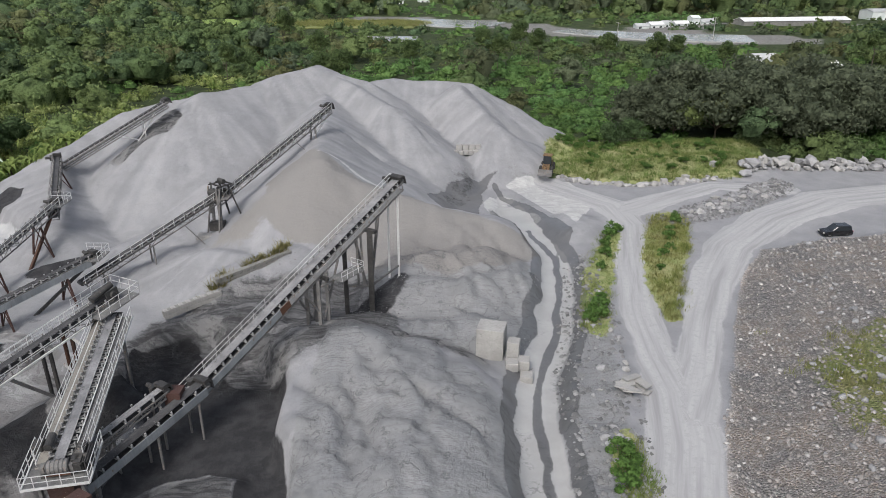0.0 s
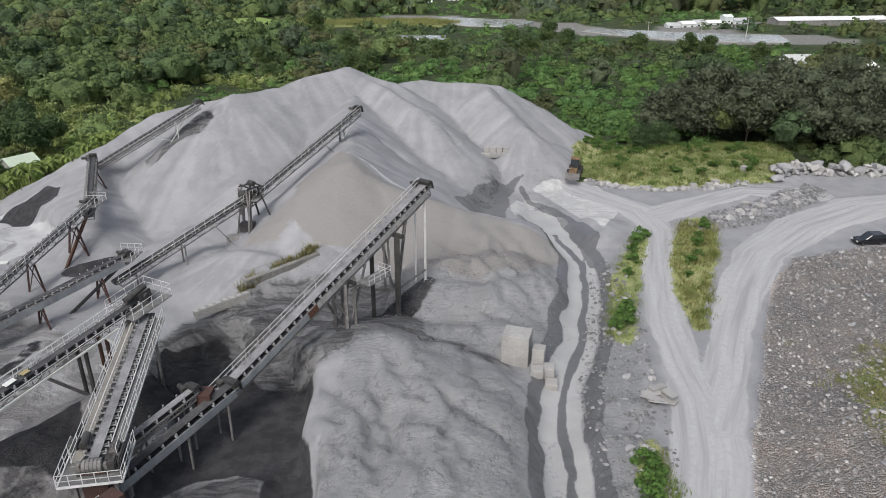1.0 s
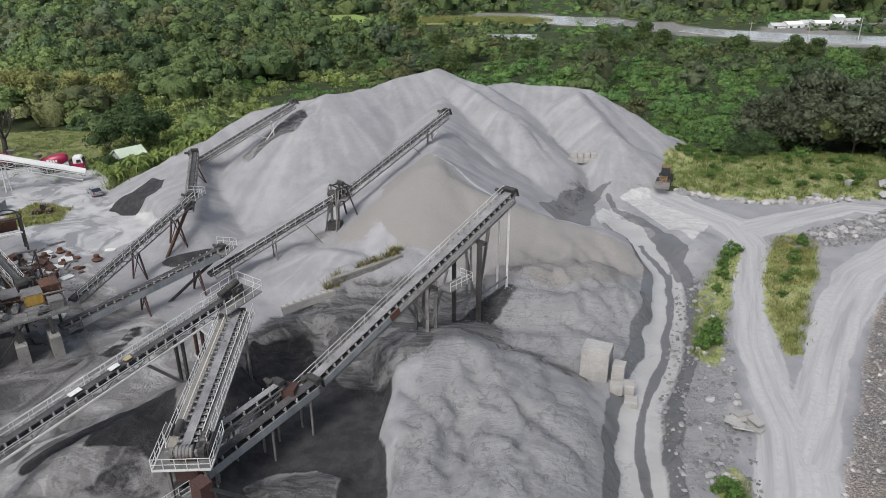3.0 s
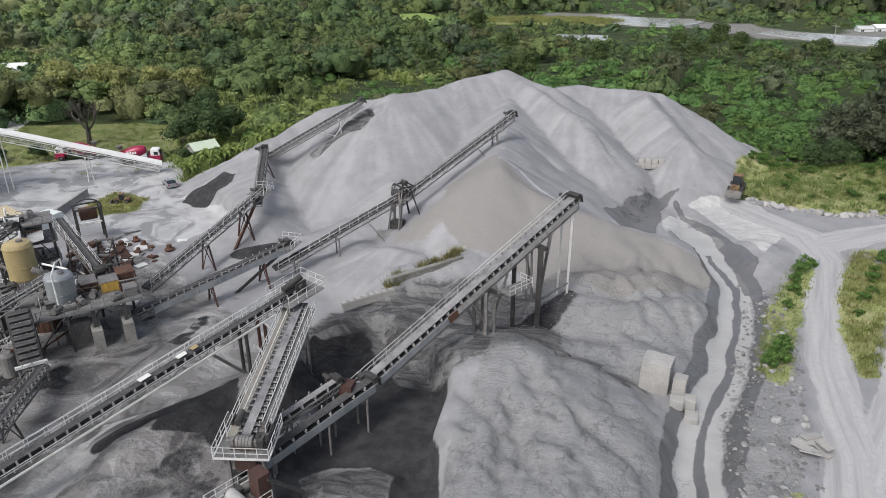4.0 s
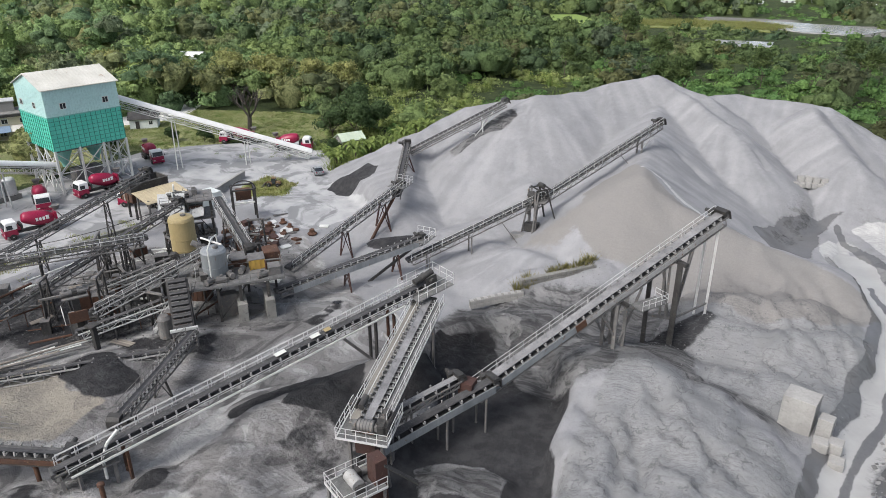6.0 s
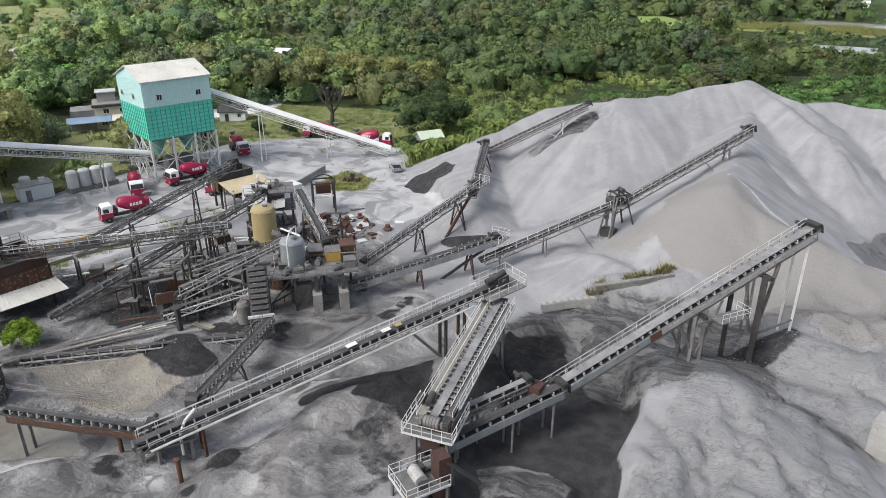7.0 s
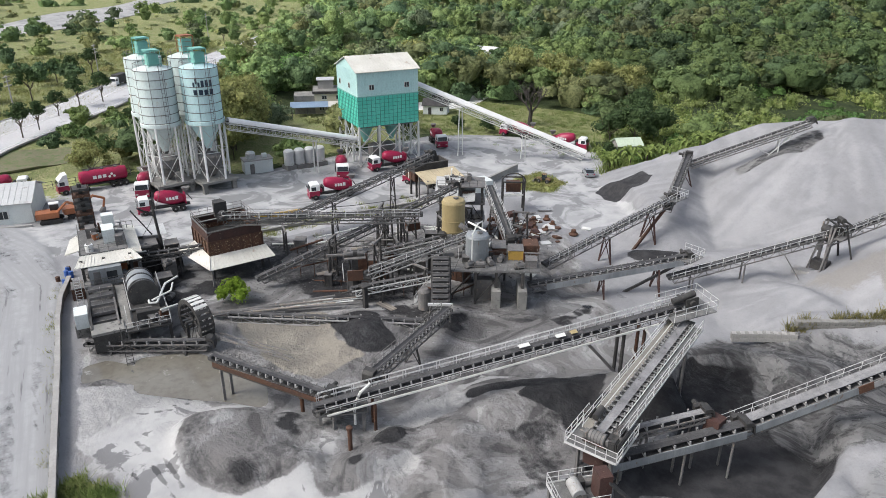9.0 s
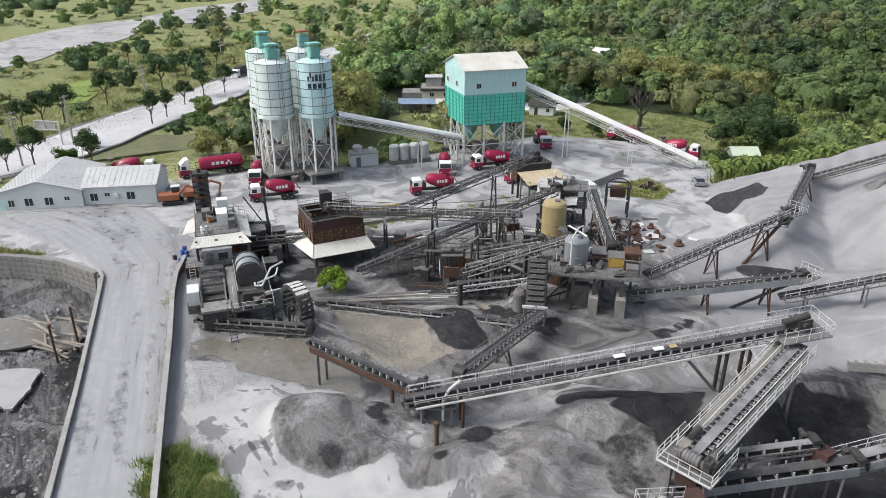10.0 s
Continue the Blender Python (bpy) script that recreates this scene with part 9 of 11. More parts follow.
def cab(ob, x, upper, lower, w=2.4, h0=0.75):
    """Tilt cab with its front at x."""
    bm = shaped(B(), [(x - 1.9, h0), (x - 0.05, h0), (x, h0 + 0.5), (x - 0.02, h0 + 0.95), (x - 1.9, h0 + 0.95)], -w / 2, w / 2)
    bmesh.ops.bevel(bm, geom=bm.edges[:], offset=0.06, segments=1, affect="EDGES")
    c = part("cab", bm, lower, ob, "red lower cab")
    bm = shaped(B(), [(x - 1.9, h0 + 0.95), (x - 0.02, h0 + 0.95), (x - 0.28, h0 + 2.0), (x - 0.5, h0 + 2.2), (x - 1.9, h0 + 2.2)], -w / 2, w / 2)
    bmesh.ops.bevel(bm, geom=bm.edges[:], offset=0.06, segments=1, affect="EDGES")
    u = part("cab_top", bm, upper, c, "white upper cab")
    bm = B()
    quad_box(bm, [(x - 0.045, -w * 0.44, h0 + 1.05), (x - 0.045, w * 0.44, h0 + 1.05), (x - 0.25, w * 0.42, h0 + 1.88), (x - 0.25, -w * 0.42, h0 + 1.88),
                  (x - 0.0, -w * 0.44, h0 + 1.05), (x - 0.0, w * 0.44, h0 + 1.05), (x - 0.21, w * 0.42, h0 + 1.88), (x - 0.21, -w * 0.42, h0 + 1.88)])
    bmesh.ops.recalc_face_normals(bm, faces=bm.faces)
    part("windscreen", bm, GLASSDARK, c, "dark windscreen")
    for sg in (-1, 1):
        part("side_window", box(B(), x - 1.25, sg * (w / 2 + 0.01) - 0.012, h0 + 1.1, x - 0.4, sg * (w / 2 + 0.01) + 0.012, h0 + 1.75), GLASSDARK, c, "dark side window")
        part("mirror", box(B(), x + 0.02, sg * (w / 2 + 0.12) - 0.05, h0 + 1.1, x + 0.1, sg * (w / 2 + 0.12) + 0.05, h0 + 1.6), DARKSTEEL, c)
        part("headlight", box(B(), x - 0.04, sg * w * 0.36 - 0.2, h0 + 0.1, x + 0.03, sg * w * 0.36 + 0.2, h0 + 0.32), LAMP, c, "pale headlight")
    part("bumper", box(B(), x - 0.25, -w / 2, h0 - 0.3, x + 0.06, w / 2, h0 - 0.01), lower, c)


def mixer_truck():
    ob = thing("mixer_truck", (0, 0, 0), "red and white concrete mixer truck parked on the yard", "truck", "mixer trucks")
    part("chassis", box(B(), -4.2, -0.5, 0.75, 3.9, 0.5, 1.05), DARKSTEEL, ob)
    cab(ob, 4.3, WHITEPAINT, REDPAINT)
    m = pose(-1.15, 0, 2.35, 0, -13 + 90, 0)
    prof = [(0.55, -2.6), (0.85, -2.3), (1.12, -1.2), (1.22, 0.0), (1.18, 0.8), (0.8, 1.9), (0.45, 2.5)]
    drum = part("drum", lathe(B(), m.translation, prof, 26, (pose(0, 0, 0, 0, -90 - 14, 0)).to_3x3().to_4x4()), REDPAINT, ob, "glossy red mixing drum", True)
    for sg in (-1, 1):
        for i in range(3):
            part("sign_bar", box(B(), -1.7 + i * 0.5, sg * 1.235 - 0.02, 2.25, -1.35 + i * 0.5, sg * 1.235 + 0.02, 2.75), WHITEPAINT, drum)
        part("sign_bar", box(B(), -2.3, sg * 1.225 - 0.02, 2.25, -1.85, sg * 1.225 + 0.02, 2.85), WHITEPAINT, drum)
    part("front_stand", prism(B(), [(1.55, -0.9), (1.9, -0.9), (1.9, 0.9), (1.55, 0.9)], 1.05, 2.3), DARKSTEEL, ob)
    part("rear_stand", prism(B(), [(-3.6, -0.8), (-3.3, -0.8), (-3.3, 0.8), (-3.6, 0.8)], 1.05, 2.9), REDPAINT, ob)
    part("charge_hopper", lathe(B(), (-3.8, 0, 3.1), [(0.35, 0.0), (0.7, 0.7), (0.72, 0.75)], 12), DUSTY, ob)
    part("chute", beam(B(), (-3.9, 0, 2.6), (-4.6, 0, 1.5), 0.5, 0.18), DUSTY, ob)
    part("water_tank", tube(B(), (2.1, -0.8, 1.6), (2.1, 0.8, 1.6), 0.32, 12), REDPAINT, ob)
    for x in (3.2, -1.6, -2.9):
        for sg in (-1, 1):
            wheel(ob, x, sg * 1.0, 0.52, 0.42 if x > 0 else 0.6)
    for sg in (-1, 1):
        part("mudguard", shaped(B(), [(-3.6, 0.9), (-3.4, 1.18), (-1.1, 1.18), (-0.9, 0.9), (-1.0, 0.88), (-1.15, 1.1), (-3.35, 1.1), (-3.5, 0.88)], sg * 1.0 - 0.3, sg * 1.0 + 0.3), DARKSTEEL, ob)
    return ob


def put(ob, x, y, heading, first=False, z=None):
    m = pose(x, y, ground_z(x, y) if z is None else z, 0, 0, heading)
    if first:
        ob.matrix_basis = m
        return ob
    return copy_thing(ob, m)


def tank_truck():
    ob = thing("tank_truck", (0, 0, 0), "long red cement tank truck with white cab", "truck")
    cab(ob, 6.2, WHITEPAINT, REDPAINT, 2.5, 0.8)
    part("cab_roof_fairing", shaped(B(), [(4.3, 3.0), (5.7, 3.0), (5.0, 3.7), (4.3, 3.8)], -1.15, 1.15), WHITEPAINT, ob)
    part("chassis", box(B(), -5.8, -0.5, 0.8, 5.6, 0.5, 1.1), DARKSTEEL, ob)
    t_ = part("tank", lathe(B(), (-1.8, 0, 2.35), [(0.7, -4.3), (1.15, -4.1), (1.25, -3.6), (1.25, 3.4), (1.15, 3.9), (0.7, 4.1)], 26, pose(0, 0, 0, 0, 90, 0)), REDPAINT, ob, "glossy red cylindrical tank")
    for sg in (-1, 1):
        for i in range(3):
            part("sign_bar", box(B(), -2.2 + i * 0.85, sg * 1.262 - 0.02, 2.15, -1.6 + i * 0.85, sg * 1.262 + 0.02, 2.75), WHITEPAINT, t_)
        for i in range(3):
            part("sign_ring", tube(B(), (-3.6 + i * 0.42, sg * 1.25 - 0.02, (2.2, 2.65, 2.2)[i]), (-3.6 + i * 0.42, sg * 1.25 + 0.03, (2.2, 2.65, 2.2)[i]), 0.24, 14), WHITEPAINT, t_)
    for i in range(3):
        part("hatch", lathe(B(), (-4.2 + i * 2.4, 0, 3.58), [(0.3, 0), (0.3, 0.14), (0.2, 0.18)], 12), DUSTY, t_)
    part("walkway", box(B(), -5.2, -0.35, 3.60, 1.4, -0.32, 3.9), DUSTY, t_)
    for x in (5.0, 2.6, 1.4, -3.2, -4.4, -5.5):
        for sg in (-1, 1):
            wheel(ob, x, sg * 1.02, 0.52, 0.5)
    return ob


def car(name, paint, label, L=4.7, W=1.8, H=1.7, suv=True):
    ob = thing(name, (0, 0, 0), label, "car")
    h = L / 2
    low = [(-h, 0.45), (-h + 0.05, 0.95), (-h + 0.25, 1.0), (h * 0.42, 0.98), (h - 0.15, 0.82), (h, 0.62), (h - 0.02, 0.3), (-h + 0.05, 0.3)]
    bm = shaped(B(), low, -W / 2, W / 2)
    bmesh.ops.bevel(bm, geom=bm.edges[:], offset=0.07, segments=2, affect="EDGES")
    body = part("body", bm, paint, ob)
    up = [(-h + 0.18, 0.96), (-h + (0.42 if suv else 1.0), H - 0.06), (-h + 0.9, H), (h * 0.02, H), (h * 0.12, H - 0.05), (h * 0.48, 0.95)]
    bm = shaped(B(), up, -W / 2 + 0.12, W / 2 - 0.12)
    bmesh.ops.bevel(bm, geom=bm.edges[:], offset=0.06, segments=1, affect="EDGES")
    part("glasshouse", bm, GLASSDARK, body, "dark glass")
    part("roof", box(B(), -h + (0.55 if suv else 1.1), -W / 2 + 0.16, H - 0.012, h * 0.06, W / 2 - 0.16, H + 0.03), paint, body)
    for sg in (-1, 1):
        part("headlight", box(B(), h - 0.12, sg * W * 0.34 - 0.18, 0.60, h + 0.012, sg * W * 0.34 + 0.18, 0.76), LAMP, body)
        part("tail_light", box(B(), -h - 0.012, sg * W * 0.38 - 0.12, 0.72, -h + 0.1, sg * W * 0.38 + 0.12, 0.95), REDPAINT, body)
        for x in (-h * 0.58, h * 0.6):
            wheel(ob, x, sg * (W / 2 - 0.12), 0.34, 0.24)
    return ob


mx = mixer_truck()
spots = [(-117.9, 37.6, 256, 0), (-105.8, 63.7, 250, 0), (-116.2, 72.6, 330, 0), (-113.0, 82.0, 258, 0), (-121.0, 101.8, 335, 0), (-98.8, 121.6, 25, 0), (-99.8, 80.6, 200, 0), (-145.6, 18.6, 70, 0), (-130.3, 38.6, 335, 0), (-113.6, 120.6, 200, 0)]
for i, (x, y, a, _) in enumerate(spots):
    put(mx, x, y, a, i == 0)
tt = tank_truck()
put(tt, -138.6, 32.0, 266, True)
suv = car("car", BLACKPAINT, "black estate car parked on the gravel road")
put(suv, 60.3, 99.0, 186, True)
sed = car("car", SILVERPAINT, "silver saloon car parked by the trees", 4.5, 1.75, 1.42, False)
put(sed, -83.6, 109.6, 140, True)
van = car("car", WHITEPAINT, "white van driving on the highway", 4.6, 1.8, 1.75, True)
put(van, -168.6, 12.9, 312, True, 0.62)
wc = car("car", WHITEPAINT, "white car parked behind the office", 4.4, 1.75, 1.5, False)
put(wc, -152.5, -6.0, 100, True)


def box_truck(x, y, a):
    ob = thing("box_truck", (0, 0, 0), "white lorry on the highway", "truck")
    cab(ob, 3.4, WHITEPAINT, WHITEPAINT, 2.4, 0.8)
    part("cargo_box", box(B(), -3.6, -1.2, 1.0, 1.4, 1.2, 3.6), DARKSTEEL, ob, "dark load body")
    for xx in (2.4, -2.2):
        for sg in (-1, 1):
            wheel(ob, xx, sg * 1.0, 0.5, 0.4)
    put(ob, x, y, a, True, 0.62)


box_truck(-239.2, 68.3, 312)


def loader(x, y, a, paint, label, name="wheel_loader"):
    ob = thing(name, (0, 0, 0), label, "loader")
    bm = shaped(B(), [(-2.6, 1.0), (-2.6, 1.9), (-1.0, 2.0), (-0.9, 1.0)], -0.8, 0.8)
    bmesh.ops.bevel(bm, geom=bm.edges[:], offset=0.1, segments=1, affect="EDGES")
    part("engine_hood", bm, paint, ob)
    c = part("cab", box(B(), -0.9, -0.75, 1.2, 0.5, 0.75, 3.1), GLASSDARK, ob, "glazed cab")
    part("cab_roof", box(B(), -1.0, -0.85, 3.1, 0.6, 0.85, 3.25), paint, c)
    part("front_frame", box(B(), 0.5, -0.5, 0.7, 2.0, 0.5, 1.5), paint, ob)
    for sg in (-1, 1):
        part("lift_arm", pipe(B(), [(1.2, sg * 0.55, 1.7), (2.4, sg * 0.55, 1.6), (3.2, sg * 0.55, 0.7)], 0.13, 6), paint, ob)
        for xx in (-1.7, 1.4):
            wheel(ob, xx, sg * 1.0, 0.72, 0.55)
    part("bucket", shaped(B(), [(3.0, 0.2), (4.0, 0.15), (4.1, 0.25), (3.3, 0.4), (3.2, 1.2), (3.0, 1.2)], -1.3, 1.3), DUSTY, ob)
    put(ob, x, y, a, True)
    return ob


loader(19.9, 127.4, 255, OLDYELLOW, "old rusty yellow wheel loader on the grass edge")
wreck = loader(-86.2, 99.2, 200, OLDYELLOW, "old yellow machine wreck on the grass island", "old_machine")
wreck.matrix_basis = wreck.matrix_basis @ Matrix.Scale(0.55, 4)


def excavator(x, y, a):
    ob = thing("excavator", (0, 0, 0), "worn orange crawler excavator with folded arm", "excavator")
    for sg in (-1, 1):
        part("track", shaped(B(), [(-1.8, 0.35), (-1.5, 0.05), (1.5, 0.05), (1.8, 0.35), (1.5, 0.75), (-1.5, 0.75)], sg * 1.1 - 0.28, sg * 1.1 + 0.28), TYRE, ob)
    part("house", box(B(), -2.2, -1.2, 0.95, 1.2, 1.2, 1.9), ORANGE, ob)
    c = part("cab", box(B(), 0.0, 0.2, 1.9, 1.3, 1.15, 2.9), GLASSDARK, ob)
    part("cab_roof", box(B(), -0.1, 0.1, 2.9, 1.4, 1.25, 3.05), WHITEPAINT, c)
    part("boom", pipe(B(), [(1.0, -0.3, 1.7), (2.6, -0.3, 3.2), (4.4, -0.3, 2.4)], 0.22, 6), ORANGE, ob)
    part("arm", pipe(B(), [(4.4, -0.3, 2.4), (4.0, -0.3, 0.9)], 0.18, 6), ORANGE, ob)
    part("bucket", shaped(B(), [(3.3, 0.15), (4.1, 0.1), (4.3, 0.9), (3.9, 0.9)], -0.9, 0.3), DUSTY, ob)
    put(ob, x, y, a, True)


excavator(-125.0, 21.5, 75)
excavator(-125.2, 25.6, 85)

# ---- washing plant ----
WM = pose(-75, 15, 0, 0, 0, 77.3)
V = lambda x, y, z: WM @ Vector((x, y, z))
wp = thing("washing_plant", V(2, 20, 0), "cluttered grey washing plant with pale canopy roofs", "plant building")
for x in (-0.8, 1.8, 4.9):
    for y in (16.8, 21, 26):
        part("column", box(B(), x - 0.17, y - 0.17, -0.3, x + 0.17, y + 0.17, 5.6, WM), DARKSTEEL, wp)
part("lower_floor", box(B(), -1.0, 15.0, 2.5, 6.0, 27, 2.7, WM), GRATE, wp)
part("wall_panel", box(B(), -0.9, 20.9, 2.7, 5.2, 21.1, 5.4, WM), DARKSTEEL, wp)
for q in ([(-1.6, 15.6, 5.1), (6.2, 15.4, 5.1), (5.2, 17.9, 5.75), (-0.8, 17.9, 5.75)], [(4.9, 17.6, 5.5), (6.4, 17.2, 5.2), (6.4, 27.5, 5.2), (4.9, 27.5, 5.7)], [(-2.6, 21, 5.0), (-0.9, 20.2, 5.6), (-0.6, 26.5, 5.6), (-1.8, 26.5, 5.0)]):
    bm = B()
    p = [Vector(c) for c in q]
    quad_box(bm, [WM @ c for c in p] + [WM @ (c + Vector((0, 0, 0.07))) for c in p])
    for i in range(19):
        beam(bm, WM @ (lerp(p[0], p[1], i / 18) + Vector((0, 0, 0.09))), WM @ (lerp(p[3], p[2], i / 18) + Vector((0, 0, 0.09))), 0.07)
    part("roof_sheet", bm, WHITEROOF, wp, "pale corrugated canopy sheet")
part("upper_deck", box(B(), -0.8, 17.9, 5.75, 4.9, 27.2, 5.95, WM), GRATE, wp)
for a, b_ in (((-0.7, 18.0), (4.8, 18.0)), ((4.8, 18.0), (4.8, 27)), ((-0.7, 18.0), (-0.7, 27))):
    handrail(wp, V(*a, 5.95), V(*b_, 5.95), 1.05, 1.2, DUSTY)
for x, y, w, d, h, mt, lb in ((2.2, 20.4, 1.5, 2.6, 1.9, WALLWHITE, "white machine cabinet"), (2.5, 24.2, 1.5, 1.4, 2.6, WALLWHITE, "white filter box"), (0.3, 23.4, 1.2, 1.8, 1.4, DUSTY, "grey control box"), (3.6, 19.2, 0.9, 1.0, 1.3, DUSTY, "grey box")):
    part("cabinet", box(B(), x, y, 5.95, x + w, y + d, 5.95 + h, WM), mt, wp, lb)
ob = thing("water_drum", V(0.4, 18.8, 5.95), "white round water drum on the deck", "drum")
part("shell", lathe(B(), V(0.4, 18.8, 5.95), [(0.5, 0), (0.5, 0.9), (0.42, 1.0)], 16), WHITEPAINT, ob)
part("lid", lathe(B(), V(0.4, 18.8, 6.95), [(0.3, 0.0), (0.25, 0.08)], 12), DUSTY, ob)
part("cabin", box(B(), -0.2, 14.6, 2.7, 3.6, 17.5, 5.0, WM), TANKGREY, wp, "weathered grey cabin under the canopy")
part("cabin_door", box(B(), 0.3, 14.53, 2.75, 1.1, 14.597, 4.7, WM), DUSTY, wp)
part("cabin_window", box(B(), 1.8, 14.53, 3.5, 3.0, 14.597, 4.5, WM), GLASSDARK, wp)
handrail(wp, V(-0.9, 14.4, 2.7), V(5.9, 14.4, 2.7), 1.05, 1.2, DUSTY)

# spiral stack of trays behind the plant
sp = thing("tray_tower", V(0.6, 31, 0), "tall dark tower of stacked rusty trays", "machine")
part("mast", box(B(), 0.35, 30.75, -0.3, 0.85, 31.25, 11.5, WM), DARKSTEEL, sp)
for i in range(11):
    part("tray", box(B(), -0.55, 30.0, 1.6 + i * 0.9, 1.75, 32.0, 1.95 + i * 0.9, WM @ pose(0, 0, 0, 0, 0, 0.0)), DARKSTEEL if i % 3 else RUST, sp)
for x in (-0.4, 1.6):
    part("rod", beam(B(), V(x, 30.1, 1.0), V(x, 30.1, 11.6), 0.1), RUST, sp)

# stepped screen
sc = thing("stepped_screen", V(0.6, 8, 0), "dark stepped vibrating screen between side plates", "screen")
for x in (-0.75, 2.05):
    part("side_plate", prism(B(), [(x - 0.1, 2.6), (x + 0.1, 2.6), (x + 0.1, 13.6), (x - 0.1, 13.6)], 0.2, 3.0, WM), DARKSTEEL if x < 0 else DUSTY, sc)
for i in range(6):
    for j in range(2):
        part("screen_tray", box(B(), -0.62 + j * 1.34, 4.2 + i * 1.5, 1.6 + i * 0.36, 0.68 + j * 1.34, 5.6 + i * 1.5, 1.75 + i * 0.36, WM), RUBBER, sc)
        part("tray_lip", box(B(), -0.62 + j * 1.34, 4.1 + i * 1.5, 1.6 + i * 0.36, 0.68 + j * 1.34, 4.2 + i * 1.5, 1.95 + i * 0.36, WM), DUSTY, sc)
part("feed_box", box(B(), -0.8, 1.6, 0.4, 2.4, 3.6, 2.6, WM), DARKSTEEL, sc, "dark discharge box")
part("feed_box_top", box(B(), -0.9, 1.4, 2.6, 2.5, 3.8, 2.9, WM), OLDCONC, sc, "pale top slab")
part("control_box", box(B(), -2.4, 6.0, 1.6, -1.0, 8.4, 3.4, WM), WALLWHITE, sc, "white electrical cabinet")
part("control_box", box(B(), -2.6, 7.0, 0.0, -1.2, 8.0, 1.6, WM), OLDCONC, sc)
bm = B()
for s in (-2.0, -1.3):
    beam(bm, V(s, 12.2, 0.4), V(s, 13.2, 5.0), 0.07)
for i in range(13):
    beam(bm, V(-2.0, 12.2 + i * 0.077, 0.6 + i * 0.35), V(-1.3, 12.2 + i * 0.077, 0.6 + i * 0.35), 0.05)
part("ladder", bm, GALV, sc)

# trommel on its platform
tr = thing("washing_drum", V(5, 9, 0), "grey steel rotating washing drum on a platform", "washing drum")
part("platform", box(B(), 2.5, 1.0, 2.3, 7.5, 14.5, 2.5, WM), DARKSTEEL, tr, "dark dusty platform")
part("side_walk", box(B(), 2.4, 1.6, 2.52, 3.4, 14.0, 2.66, WM), OLDCONC, tr)
dm = WM @ pose(5.2, 9.2, 4.1)
dr = part("drum", lathe(B(), (0, 0, 0), [(1.1, -3.0), (1.5, -3.0), (1.55, -2.8), (1.55, 2.6), (1.45, 2.8), (1.0, 2.9)], 32, dm @ pose(0, 0, 0, 90 - 6, 0, 0)), TANKGREY, tr, "smooth grey drum shell", True)
for k in (-2.4, -0.2, 2.2):
    part("tyre_ring", lathe(B(), (0, 0, 0), [(1.56, k - 0.13), (1.66, k - 0.12), (1.66, k + 0.12), (1.56, k + 0.13)], 32, dm @ pose(0, 0, 0, 90 - 6, 0, 0)), ROLLER, dr)
part("gear_ring", lathe(B(), (0, 0, 0), [(1.0, 2.95), (1.72, 2.95), (1.72, 3.2), (1.0, 3.2)], 36, dm @ pose(0, 0, 0, 90 - 6, 0, 0)), DARKSTEEL, dr)
for y in (6.0, 11.6):
    part("cradle", box(B(), 3.6, y - 0.3, 2.5, 6.8, y + 0.3, 3.0, WM), DARKSTEEL, tr)
for x, y in ((2.8, 1.4), (7.2, 1.4), (2.8, 7), (7.2, 7), (7.2, 13)):
    part("leg", box(B(), x - 0.16, y - 0.16, -0.4, x + 0.16, y + 0.16, 2.3, WM), DARKSTEEL, tr)
for a, b_ in (((2.6, 1.1), (7.4, 1.1)), ((7.4, 1.1), (7.4, 14)), ((3.5, 3.0), (3.5, 14))):
    handrail(tr, V(*a, 2.5), V(*b_, 2.5), 1.05, 1.2, GALV)
part("feed_box", box(B(), 4.0, 3.0, 2.5, 6.6, 5.2, 3.6, WM), DARKSTEEL, tr)
bm = B()
pipe(bm, [V(5.6, 5.0, 4.0), (V(5.6, 4.2, 4.0)), V(6.4, 4.0, 4.0), V(7.8, 7.0, 4.8), V(9.4, 8.0, 5.0)], 0.13)
pipe(bm, [V(5.9, 4.4, 4.2), V(8.2, 5.2, 4.6), V(8.6, 6.0, 5.2)], 0.11)
part("water_pipe", bm, PALESTEEL, tr, "pale bent water pipes")
bm = B()
for s in (2.0, 2.7):
    beam(bm, V(s, -1.8, -0.4), V(s, 0.9, 3.4), 0.08)
for i in range(12):
    beam(bm, V(2.0, -1.8 + i * 0.22, -0.2 + i * 0.31), V(2.7, -1.8 + i * 0.22, -0.2 + i * 0.31), 0.06)
part("ladder", bm, DARKSTEEL, tr)

